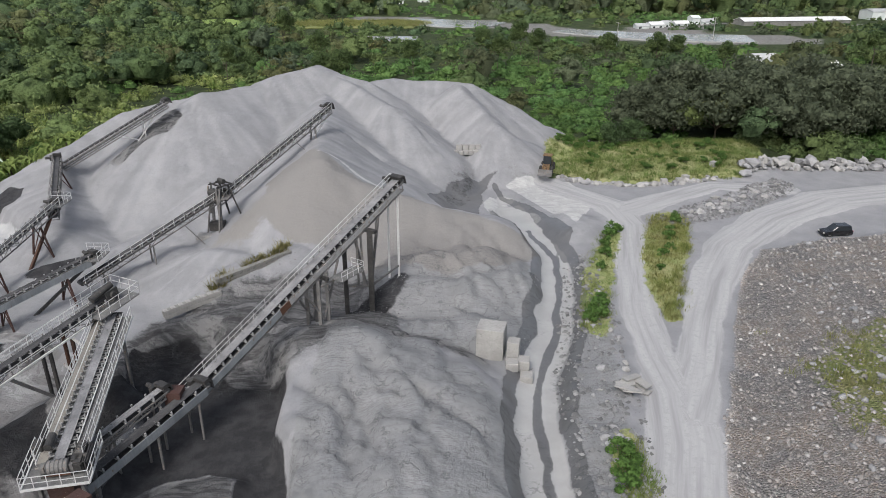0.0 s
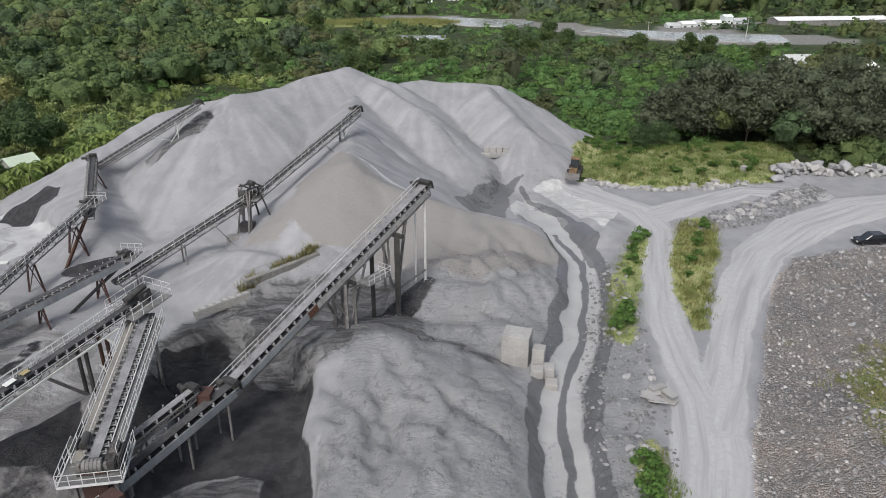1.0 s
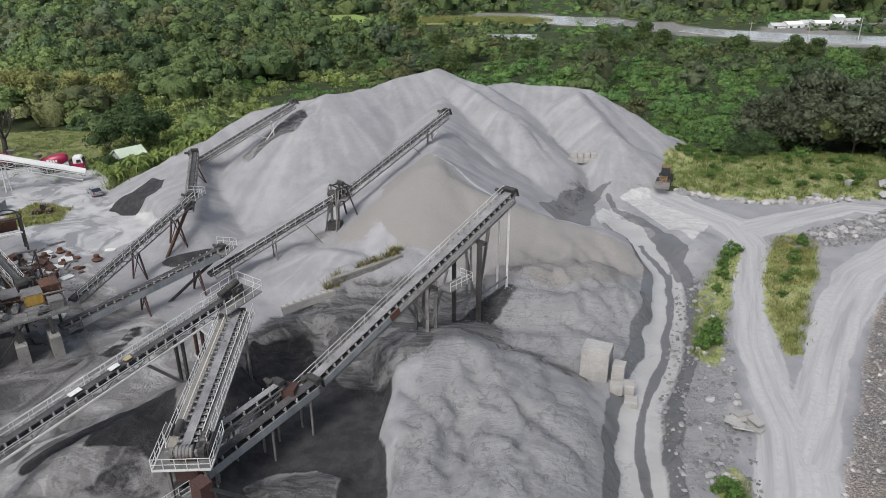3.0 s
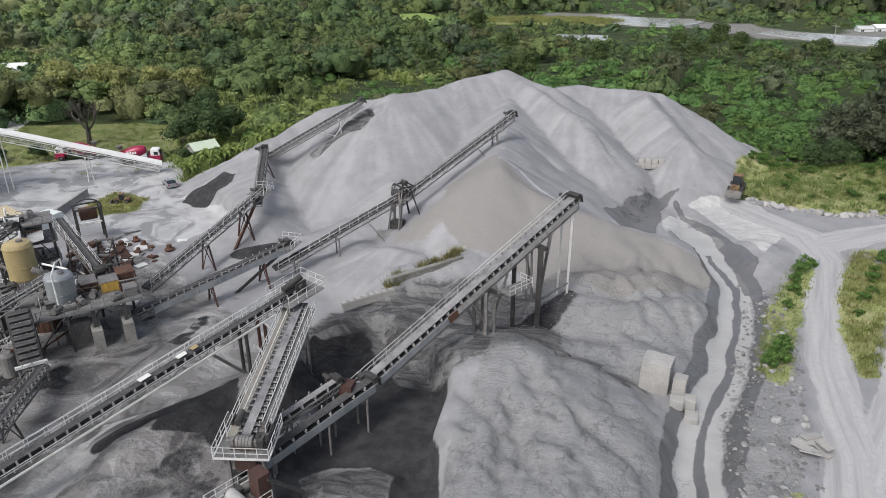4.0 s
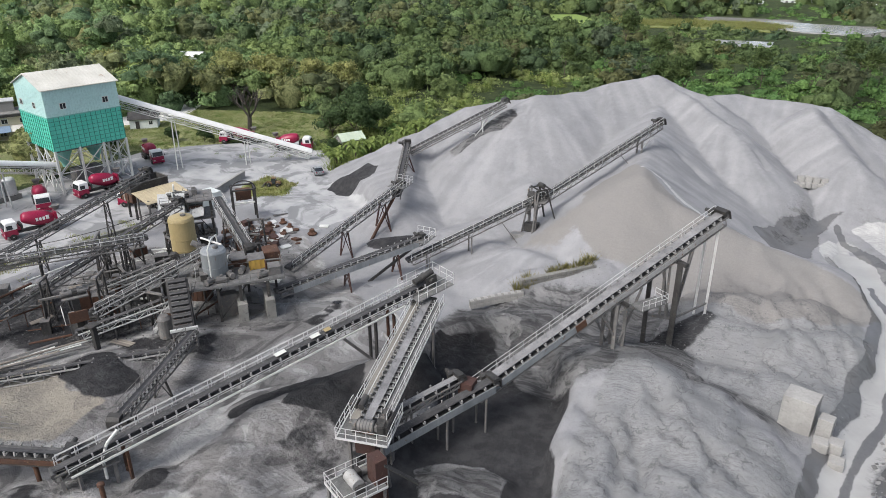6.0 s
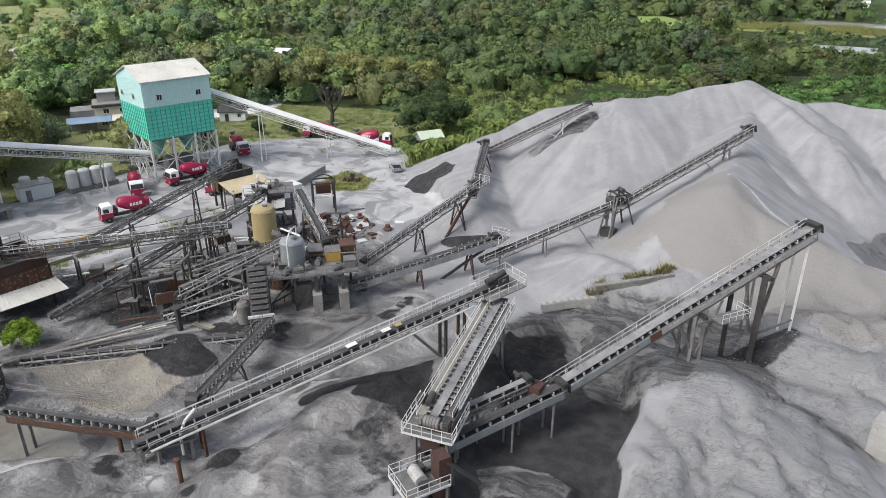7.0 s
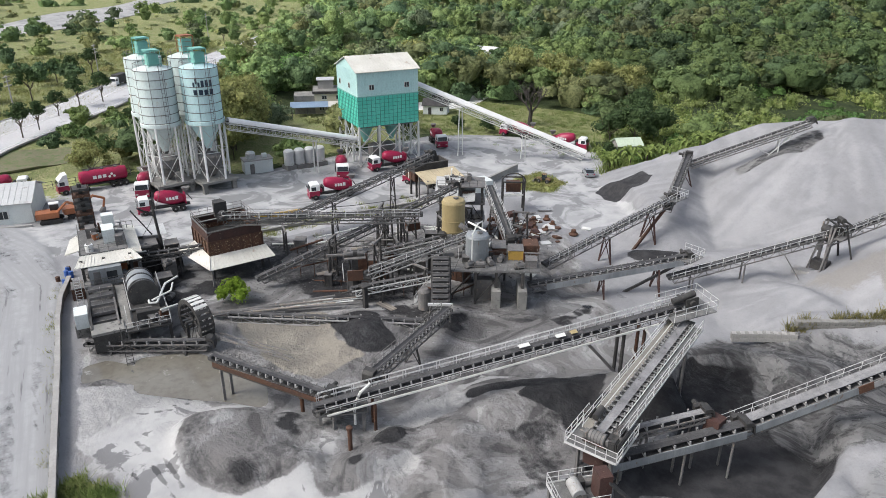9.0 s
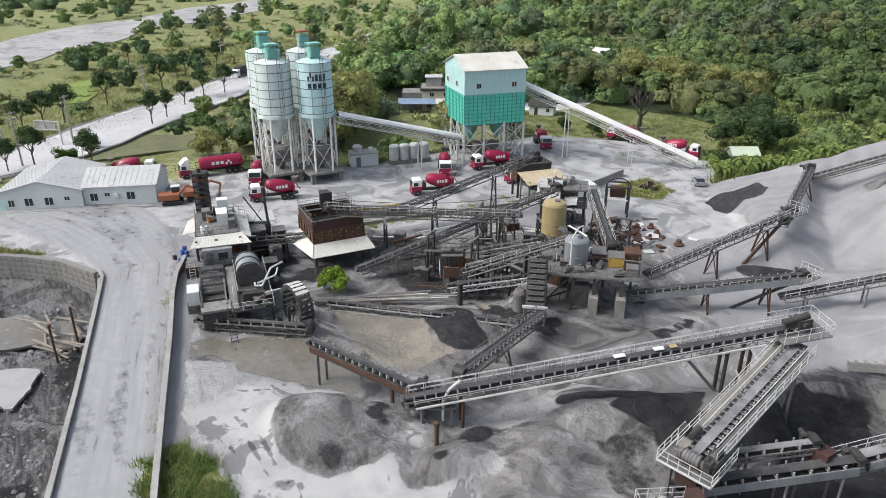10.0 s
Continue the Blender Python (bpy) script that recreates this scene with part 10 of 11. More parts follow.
# sand wheel: an upright bucket wheel
wh = thing("sand_wheel", V(9.9, 0.2, 0), "large dark bucket wheel with pale slatted rim", "sand wheel")
wc_ = V(10.0, 0.4, 2.6)
wr = WM @ pose(0, 0, 0, 0, 0, -28)
ax = wr.to_3x3() @ Vector((0, 0, 0))
wm_ = Matrix.Translation(wc_) @ (WM @ pose(0, 0, 0, 0, 0, 18)).to_3x3().to_4x4()
R1, R0, HW_ = 2.7, 2.2, 0.8
for s in (-HW_, HW_):
    bm = B()
    k = 36
    ra = [wm_ @ Vector((s, R1 * math.cos(i * 2 * math.pi / k), R1 * math.sin(i * 2 * math.pi / k))) for i in range(k)]
    rb_ = [wm_ @ Vector((s, R0 * math.cos(i * 2 * math.pi / k), R0 * math.sin(i * 2 * math.pi / k))) for i in range(k)]
    for i in range(k):
        j = (i + 1) % k
        t4 = (wm_.to_3x3() @ Vector((0.05, 0, 0)))
        quad_box(bm, [ra[i] - t4, ra[j] - t4, rb_[j] - t4, rb_[i] - t4, ra[i] + t4, ra[j] + t4, rb_[j] + t4, rb_[i] + t4])
    bmesh.ops.recalc_face_normals(bm, faces=bm.faces)
    part("side_ring", bm, DARKSTEEL, wh)
slat = mesh_of("slat", box(B(), -HW_, -0.2, 0.0, HW_, 0.2, 0.05), PALESTEEL)
slat_dark = mesh_of("slat", box(B(), -HW_, -0.22, 0.0, HW_, 0.22, 0.05), DARKSTEEL)
for i in range(26):
    a = i * 2 * math.pi / 26
    piece("slat", slat if 0.3 < a < 2.2 else slat_dark, wm_ @ pose(0, 0, 0, math.degrees(a) - 90, 0, 0) @ Matrix.Translation((0, 0, R1 - 0.02)), wh)
for i in range(12):
    a = i * 2 * math.pi / 12
    for s in (-HW_, HW_):
        part("spoke", beam(B(), wm_ @ Vector((s * 0.4, 0, 0)), wm_ @ Vector((s, R0 * math.cos(a), R0 * math.sin(a))), 0.08), DARKSTEEL, wh)
part("axle", tube(B(), wm_ @ Vector((-1.3, 0, 0)), wm_ @ Vector((1.3, 0, 0)), 0.18, 10), ROLLER, wh)
for s in (-1.2, 1.2):
    part("bearing_leg", beam(B(), wm_ @ Vector((s, 0, 0)), wm_ @ Vector((s, 0, -3.0)), 0.3), DARKSTEEL, wh)
part("trough", box(B(), 8.2, -1.2, -0.5, 12.0, 2.4, 0.5, WM), OLDCONC, wh, "stained concrete trough")

# crushers and clutter behind the bin
for x, y, z, w, d, h, mt, nm, lb in ((6.4, 22, 0, 2.4, 3.0, 4.0, DARKSTEEL, "cone_crusher", "dark cone crusher on its base"), (8.8, 18.2, 0, 1.6, 2.0, 2.6, DUSTY, "screen_box", "dusty vibrating screen box"), (7.4, 14.8, 0, 2.0, 2.0, 2.0, DARKSTEEL, "pump_box", "dark steel pump box by the drum"),
                                     (6.6, 26.4, 0, 3.2, 2.6, 3.2, DUSTY, "screen_box", "dusty steel screen housing"), (-2.6, 17.5, 0, 1.4, 2.4, 1.6, RUST, "skip", "rusty steel skip beside the plant"), (9.8, 22.5, 0, 1.8, 2.2, 3.4, DARKSTEEL, "screen_box", "dark steel chute box")):
    machine_box(nm, WM, x, y, z, w, d, h, mt, lb)
for x, y, z, a in ((7.2, 20.6, 4.1, 0), (9.2, 17.0, 2.7, 40), (7.0, 27.4, 3.3, 90), (8.6, 12.0, 0.1, 60), (3.9, 16.2, 2.7, 0)):
    motor(WM, x, y, z, 0.36, 1.2, None, a)
for q in ([(6.2, 24.8, 4.6), (10.4, 24.4, 4.4), (10.4, 27.8, 4.8), (6.2, 28.0, 4.9)],):
    bm = B()
    p = [Vector(c) for c in q]
    quad_box(bm, [WM @ c for c in p] + [WM @ (c + Vector((0, 0, 0.07))) for c in p])
    whole("loose_roof_sheet", bm, ROOFGREY, "flat grey roof sheet over the machines", "roof sheet")
mast = thing("lattice_mast", V(9.6, 24, 0), "leaning dark steel mast with cables", "mast")
part("pole", tube(B(), V(9.6, 23.4, -0.2), V(9.0, 24.2, 9.8), 0.2, 8), DARKSTEEL, mast)
part("jib", tube(B(), V(9.2, 24.0, 7.4), V(7.0, 22.8, 9.4), 0.13, 8), DARKSTEEL, mast)
part("stay", tube(B(), V(8.4, 23.6, 5.0), V(6.2, 24.6, 8.6), 0.1, 6), DARKSTEEL, mast)

# blue drums and scrap against the lane
rs = random.Random(5)
for i in range(7):
    x, y = -3.4 + rs.uniform(-0.9, 0.9), 24.6 + rs.uniform(-3.0, 3.0)
    ob = thing("oil_drum", V(x, y, 0), "blue plastic drum among the scrap" if i % 2 == 0 else "rusty oil drum among the scrap", "drum", "drums")
    part("shell", lathe(B(), V(x, y, 0.0), [(0.3, 0.0), (0.31, 0.3), (0.29, 0.32), (0.31, 0.6), (0.29, 0.62), (0.3, 0.9), (0.24, 0.92)], 14), BLUEPAINT if i % 2 == 0 else RUST, ob)
    part("cap", lathe(B(), V(x + 0.1, y, 0.92), [(0.06, 0.0), (0.05, 0.05)], 8), DUSTY, ob)

# ---- pipes lying round the pond ----
def long_pipe(a, b_, r, material, label):
    bm = tube(B(), a, b_, r, 8)
    k = 4
    for i in range(1, k):
        c = lerp(a, b_, i / k)
        d = (Vector(b_) - Vector(a)).normalized()
        tube(bm, c - d * 0.12, c + d * 0.12, r * 1.35, 8)
    whole("pipe", bm, material, label, "pipe", "long pipes")


for i in range(9):
    o = i * 0.42
    long_pipe((-77.5 + o * 0.5, 27.4 + o * 0.2, 0.6 + 0.12 * (i % 3)), (-66.5 - o * 0.7 - rs.uniform(0, 3), 44.5 - o * 1.2, 0.7 + 0.15 * (i % 2)), 0.10 + 0.03 * (i % 3), (PALESTEEL, TIMBER, DUSTY)[i % 3], "long weathered pipe lying beside the pond")
for i in range(5):
    long_pipe((-71.0 - i * 0.15, 25.0 + i * 0.22, 1.2 + 0.1 * i), (-61.5 + rs.uniform(-2, 1), 29.5 + i * 0.3 + rs.uniform(-0.4, 0.4), 0.9), 0.06, DUSTY, "pale thin pipe slanting to the junction")

# ---- stones and blocks ----
def rock_mesh(seed, rough=0.28):
    rs_ = random.Random(seed)
    bm = B()
    bmesh.ops.create_icosphere(bm, subdivisions=1, radius=1.0)
    sx, sy, sz = rs_.uniform(0.7, 1.1), rs_.uniform(0.7, 1.1), rs_.uniform(0.5, 0.8)
    for v in bm.verts:
        k = 1 + rs_.uniform(-rough, rough)
        v.co = Vector((v.co.x * sx * k, v.co.y * sy * k, v.co.z * sz * k))
    return bm


ROCKS = [mesh_of("boulder", rock_mesh(i), STONE) for i in range(7)]
PALEROCK = surface("pale_rock", (0.34, 0.335, 0.325), (0.26, 0.255, 0.245), 0.85, 0.0, 0.8, 5, (0.26, 0.26, 0.25), 0.6, 0.5, vary=0.2)
PALEROCKS = [mesh_of("boulder", rock_mesh(20 + i), PALEROCK) for i in range(5)]
rk = random.Random(31)


def boulder(x, y, s, pale=False, label="", group="", dz=0.0):
    ob = new("boulder", (PALEROCKS if pale else ROCKS)[rk.randrange(5)])
    ob.matrix_basis = pose(x, y, ground_z(x, y) + 0.18 * s + dz, rk.uniform(-15, 15), rk.uniform(-15, 15), rk.uniform(0, 360)) @ Matrix.Diagonal((s, s * rk.uniform(0.7, 1.1), s * rk.uniform(0.7, 1.0), 1))
    tagged(ob, label or "grey angular boulder on the rubble", "boulder", group)


# rock wall along the upper road
for i in range(170):
    t_ = rk.random()
    x = 57 + 46 * t_
    o = rk.uniform(-1.0, 1.0)
    y = 129.0 + 6.0 * min(1, t_ * 4) + 2.0 * o
    boulder(x, y, rk.choice((0.45, 0.6, 0.7, 0.9, 1.1, 1.5)) * rk.uniform(0.8, 1.2), rk.random() < 0.4, "large pale boulder in the rock wall", "rock wall", (1 - abs(o)) * rk.uniform(0.2, 1.7))
for i in range(46):
    t_ = i / 45
    x = 22 + 30 * t_
    y = 124.6 + 3.0 * math.sin(t_ * 3.1 + 3.3) + rk.uniform(-0.8, 0.8) + 1.8
    boulder(x, y, rk.uniform(0.4, 1.0), i % 2 == 0, "pale boulder at the edge of the bank", "bank boulders")
for i in range(48):
    t_ = rk.random()
    p = lerp((62, 124, 0), (36, 104, 0), t_)
    boulder(p.x + rk.uniform(-2, 3.5), p.y + rk.uniform(-2.0, 2.0), rk.uniform(0.35, 0.95), rk.random() < 0.35, "grey boulder between the roads", "road boulders")
for i in range(40):
    x, y = 16.6 + rk.uniform(-1.8, 2.4), rk.uniform(44, 92)
    boulder(x + (y - 60) * 0.10, y, rk.uniform(0.2, 0.5), rk.random() < 0.25, "pale broken stone on the creek bank", "bank stones")
for i in range(90):
    y = rk.uniform(42, 96)
    x = 31 + (y - 46) * 0.40 + abs(rk.gauss(0, 10))
    if x < 75:
        boulder(x, y, rk.uniform(0.2, 0.5) * (1.6 if i % 9 == 0 else 1), rk.random() < 0.15, "", "slope boulders")


def rubble(name, n_, region, lo, hi, material, label, seed):
    """Very many small stones in one mesh, each a squashed octahedron."""
    r_ = np.random.default_rng(seed)
    xs, ys = [p[0] for p in region], [p[1] for p in region]
    x, y = r_.uniform(min(xs), max(xs), n_ * 4), r_.uniform(min(ys), max(ys), n_ * 4)
    ok = (area(x, y, region, 2.0) + 0.8 * fbm(x, y, 6, 3, seed) - 2 * area(x, y, DARKPIT, 2.0)) > 0.5
    x, y = x[ok][:n_], y[ok][:n_]
    m = len(x)
    s_ = lo + (hi - lo) * r_.uniform(0, 1, m) ** 3
    z = height(x, y) + 0.15 * s_
    base = np.array([(1, 0, 0), (0, 1, 0), (-1, 0, 0), (0, -1, 0), (0.3, 0.2, 0.75), (-0.2, -0.3, 0.7)])
    a = r_.uniform(0, 6.283, m)
    v = base[None] * r_.uniform(0.65, 1.2, (m, 6, 1)) * s_[:, None, None]
    vx = v[..., 0] * np.cos(a)[:, None] - v[..., 1] * np.sin(a)[:, None]
    vy = v[..., 0] * np.sin(a)[:, None] + v[..., 1] * np.cos(a)[:, None]
    co = np.stack([vx + x[:, None], vy + y[:, None], v[..., 2] + z[:, None]], -1).reshape(-1, 3)
    f_ = np.array([(0, 1, 4), (1, 5, 4), (1, 2, 5), (2, 3, 5), (3, 4, 5), (3, 0, 4)])
    fa_ = (f_[None] + 6 * np.arange(m)[:, None, None]).reshape(-1, 3)
    me = bpy.data.meshes.new(name)
    me.vertices.add(len(co))
    me.vertices.foreach_set("co", co.astype(np.float32).ravel())
    me.loops.add(fa_.size)
    me.loops.foreach_set("vertex_index", fa_.astype(np.int32).ravel())
    me.polygons.add(len(fa_))
    me.polygons.foreach_set("loop_start", np.arange(0, fa_.size, 3, dtype=np.int32))
    me.update(calc_edges=True)
    me.materials.append(material)
    tagged(new(name, me), label, "stones", kind="stuff")


def island_stone(name, a_, b_, c_):
    m = bpy.data.materials.new(name)
    t, n, l, b = nodes_of(m)
    g = n.new("ShaderNodeNewGeometry")
    tc = n.new("ShaderNodeTexCoord")
    col = mix_node(n, l, ramp_node(n, l, g.outputs["Random Per Island"], 0.1, 0.6), a_, b_)
    col = mix_node(n, l, ramp_node(n, l, g.outputs["Random Per Island"], 0.75, 0.95), col, c_)
    col = mix_node(n, l, ramp_node(n, l, noise_node(n, l, tc.outputs["Object"], 7.0), 0.45, 0.75, 0, 0.4), col, tuple(0.5 * v for v in a_))
    l.new(col, b.inputs["Base Color"])
    b.inputs["Roughness"].default_value = 0.9
    return m


STONES = island_stone("mixed_loose_stones", (0.15, 0.143, 0.138), (0.25, 0.233, 0.22), (0.42, 0.405, 0.39))
GREYSTONES = island_stone("grey_loose_stones", (0.11, 0.11, 0.112), (0.18, 0.18, 0.18), (0.27, 0.27, 0.27))
DARKSTONES = island_stone("dark_sand_lumps", (0.06, 0.06, 0.062), (0.10, 0.10, 0.102), (0.15, 0.15, 0.15))
rubble("stones", 24000, SLOPE, 0.05, 0.31, STONES, "loose mixed stones on the rubble slope", 3)
rubble("stones", 1300, [(21, 92), (17, 90), (13.5, 70), (11.5, 55), (11, 40), (18, 40), (19, 56), (21, 72)], 0.05, 0.4, GREYSTONES, "broken grey stones on the creek bank", 5)
rubble("stones", 1800, [(64, 128), (34, 106), (38, 102), (50, 108), (60, 116), (66, 124)], 0.08, 0.5, GREYSTONES, "loose grey stones between the roads", 7)
rubble("stones", 1600, [(-101, 4), (-84, 0), (-66, -4), (-50, -8), (-60, -20), (-108, -10)], 0.06, 0.45, GREYSTONES, "loose stones in the pit", 9)
rubble("stones", 1800, [(-36, 60), (-20, 84), (10, 84), (10, 62), (-10, 66), (-22, 60)], 0.03, 0.14, GREYSTONES, "lumps of grey sand on the worked ground", 11)
rubble("stones", 2600, [(-98, 20), (-80, 24), (-74, 42), (-58, 48), (-50, 60), (-70, 84), (-92, 60)], 0.03, 0.16, DARKSTONES, "scattered stones and lumps on the plant ground", 13)


def concrete_block(x, y, z, a, w, d, h, label, group="concrete blocks", parent=None):
    bm = box(B(), -w / 2, -d / 2, 0, w / 2, d / 2, h, pose(x, y, z, 0, 0, a))
    bmesh.ops.bevel(bm, geom=bm.edges[:], offset=0.05, segments=1, affect="EDGES")
    return whole("concrete_block", bm, CONC, label, "concrete block", group, at=(x, y, z))


cb = "pale concrete block beside the creek"
concrete_block(5.3, 64.2, ground_z(5.3, 64.2) - 0.3, -14, 2.9, 2.4, 3.7, "large pale concrete block with a flat face")
for i, (x, y, h) in enumerate(((7.6, 63.4, 2.4), (8.6, 62.3, 1.6), (8.8, 60.9, 0.9), (7.3, 61.7, 1.0))):
    concrete_block(x, y, ground_z(x, y) - 0.2, -14 + i * 4, 1.3, 1.3, h, cb)
for i in range(6):
    concrete_block(2.6 + i * 0.95, 128.6 + 0.12 * i, ground_z(5.2, 128.4) + 0.5, 4, 0.9, 0.9, 0.8 if i % 2 else 0.9, "grey concrete cube in a row on the heap", "cubes on the heap")
for i in range(4):
    concrete_block(3.2 + i * 1.2, 129.6, ground_z(5.2, 128.4) + 0.2, 4, 1.1, 0.9, 2.1, "grey concrete cube in a row on the heap", "cubes on the heap")
for i, (x, y) in enumerate(((41.5, 124.6), (44.5, 125.0), (46.0, 126.2), (52.8, 131.0))):
    concrete_block(x, y, ground_z(x, y) - 0.2, 10 * i, 1.2, 1.0, 1.1, "grey concrete block on the grass bank", "bank blocks")




# ---- walls of set blocks ----
def block_wall(name, pts, z0, h, rows_, label, material=None, thick=0.7, length=1.4):
    """A wall along points (x, y, base) built of separate courses of blocks on a core."""
    material = material or CONC
    ob = thing(name, (pts[0][0], pts[0][1], z0), label, "wall", kind="")
    for (p, q) in zip(pts, pts[1:]):
        p, q = Vector((p[0], p[1], p[2])), Vector((q[0], q[1], q[2]))
        d = q - p
        L = d.length
        k = max(1, round(L / length))
        bm = B()
        dd = d.normalized()
        beam(bm, p + Vector((0, 0, h / 2)), q + Vector((0, 0, h / 2)), thick * 0.8, h - 0.06)
        part("core", bm, OLDCONC, ob)
        bh = h / rows_
        bme = mesh_of("block", box(B(), -L / k / 2 + 0.02, -thick / 2, 0.02, L / k / 2 - 0.02, thick / 2, bh - 0.02), material)
        ang = math.degrees(math.atan2(d.y, d.x))
        for r_ in range(rows_):
            for i in range(k):
                c = p + d * ((i + 0.5) / k)
                piece("block", bme, pose(c.x + rk.uniform(-0.03, 0.03), c.y + rk.uniform(-0.03, 0.03), c.z + r_ * bh, 0, rk.uniform(-0.8, 0.8), ang + rk.uniform(-1.2, 1.2)), ob)
    return ob


block_wall("retaining_wall", [(-32.2, 70.9, 0.5), (-29.4, 73.2, 0.9), (-26.6, 75.0, 1.3)], 0, 1.1, 2, "old concrete block wall half buried in sand", CONC, 0.7, 0.9)
block_wall("retaining_wall", [(-27.4, 75.9, 1.9), (-23.4, 79.2, 2.4), (-19.6, 82.5, 2.9)], 0, 1.5, 3, "old block wall with reeds on top", OLDCONC, 0.7, 0.9)
block_wall("retaining_wall", [(-120.4, -12.2, -4.6), (-115.4, -5.8, -4.6), (-112.0, -1.6, -4.6), (-107.8, 2.3, -4.6), (-101, 5.9, -4.6)], -4.6, 4.9, 6, "mossy stone block wall round the pit", OLDCONC, 0.9, 1.2)


def parapet(name, pts, h, w, label, material=None):
    ob = thing(name, (pts[0][0], pts[0][1], pts[0][2]), label, "wall")
    for p, q in zip(pts, pts[1:]):
        p, q = Vector(p), Vector(q)
        part("wall", beam(B(), p + Vector((0, 0, h / 2 - 0.5)), q + Vector((0, 0, h / 2 - 0.5)), w, h + 1.0), material or OLDCONC, ob)
        part("coping", beam(B(), p + Vector((0, 0, h + 0.06)), q + Vector((0, 0, h + 0.06)), w + 0.16, 0.12), CONC, ob)
        k = max(1, int((q - p).length / 3.0))
        for i in range(k):
            c = lerp(p, q, (i + 0.5) / k)
            part("buttress", box(B(), -0.2, -w / 2 - 0.25, -1.0, 0.2, w / 2 + 0.06, h * 0.8, pose(c.x, c.y, c.z, 0, 0, math.degrees(math.atan2((q - p).y, (q - p).x)))), OLDCONC, ob)
    return ob


parapet("lane_wall", [(-98.4, 17.4, -0.6), (-93, 15.0, -0.6), (-87.4, 13.3, -0.6), (-76.0, 10.5, -0.6), (-63.3, 7.1, -0.6), (-51, 3.9, -0.6), (-38, 0.5, -0.6)], 1.7, 0.4, "grey concrete wall between lane and pond")
parapet("lane_wall", [(-101.2, 6.2, -0.2), (-98.4, 6.4, -0.2), (-87.2, 3.9, -0.2), (-71.5, 0.3, -0.2), (-56, -3.5, -0.2), (-42, -7.0, -0.2)], 0.8, 0.3, "low concrete kerb wall along the pit", CONC)


# ---- office ----
OM = pose(-135.9, -4.6, 0, 0, 0, 67.6)
of = thing("office_building", (-135.9, -4.6, 0), "long low off-white office with grey sheet roof", "building")


def gable_block(parent, m, x0, x1, y0, y1, eave, ridge, along, wall_mat, roof_mat, over=0.35):
    part("wall", box(B(), x0, y0, -0.3, x1, y1, eave, m), wall_mat, parent)
    if along == "x":
        mid = (y0 + y1) / 2
        ends = [[(x, y0, eave), (x, y1, eave), (x, mid, ridge)] for x in (x0, x1)]
        slopes = [[(x0 - over, y0 - over, eave - 0.1), (x1 + over, y0 - over, eave - 0.1), (x1 + over, mid, ridge + 0.05), (x0 - over, mid, ridge + 0.05)], [(x1 + over, y1 + over, eave - 0.1), (x0 - over, y1 + over, eave - 0.1), (x0 - over, mid, ridge + 0.05), (x1 + over, mid, ridge + 0.05)]]
    else:
        mid = (x0 + x1) / 2
        ends = [[(x0, y, eave), (x1, y, eave), (mid, y, ridge)] for y in (y0, y1)]
        slopes = [[(x0 - over, y1 + over, eave - 0.1), (x0 - over, y0 - over, eave - 0.1), (mid, y0 - over, ridge + 0.05), (mid, y1 + over, ridge + 0.05)], [(x1 + over, y0 - over, eave - 0.1), (x1 + over, y1 + over, eave - 0.1), (mid, y1 + over, ridge + 0.05), (mid, y0 - over, ridge + 0.05)]]
    c = Vector(((x0 + x1) / 2, (y0 + y1) / 2, 0))
    for e in ends:
        bm = B()
        a = [Vector(p) for p in e]
        inn = (c - a[2]) * Vector((1, 1, 0))
        inn = inn.normalized() * 0.2
        va, vb = [bm.verts.new(m @ p) for p in a], [bm.verts.new(m @ (p + inn)) for p in a]
        bm.faces.new(va)
        bm.faces.new(vb[::-1])
        for i in range(3):
            bm.faces.new((va[i], va[(i + 1) % 3], vb[(i + 1) % 3], vb[i]))
        bmesh.ops.recalc_face_normals(bm, faces=bm.faces)
        part("gable", bm, wall_mat, parent)
    for s_ in slopes:
        bm = B()
        p = [Vector(q) for q in s_]
        quad_box(bm, [m @ q for q in p] + [m @ (q + Vector((0, 0, 0.12))) for q in p])
        bmesh.ops.recalc_face_normals(bm, faces=bm.faces)
        rf = part("roof_slope", bm, roof_mat, parent, "grey sheet roof slope")
        k = max(4, int((p[1] - p[0]).length / 0.9))
        for i in range(k + 1):
            part("seam", beam(B(), m @ (lerp(p[0], p[1], i / k) + Vector((0, 0, 0.14))), m @ (lerp(p[3], p[2], i / k) + Vector((0, 0, 0.14))), 0.06), roof_mat, rf)


gable_block(of, OM, 0, 13.5, 0, 15, 3.3, 5.0, "y", WALLWHITE, ROOFGREY)
gable_block(of, OM, 13.55, 25.5, 0.6, 11, 3.5, 5.4, "x", WALLWHITE, ROOFGREY)
for x, w, h in ((1.6, 0.9, 1.1), (4.2, 1.3, 1.3), (7.4, 1.3, 1.3), (10.6, 0.8, 0.6)):
    window(of, OM, x, 0.9 if h > 1 else 1.6, w, h)
for x, w, h in ((14.6, 1.2, 1.3), (17.0, 0.8, 0.6), (20.6, 1.3, 1.3)):
    window(of, OM @ pose(0, 0.6, 0), x, 1.0 if h > 1 else 1.7, w, h)
part("door", box(B(), 0.3, -0.08, 0, 1.2, -0.004, 2.0, OM), PALEBLUE, of, "pale blue door")
part("air_conditioner", box(B(), 18.4, 0.2, 1.6, 19.2, 0.6, 2.2, OM), WHITEPAINT, of)
part("step_kerb", box(B(), -1, -1.6, -0.2, 25.5, -1.2, 0.35, OM), CONC, of)

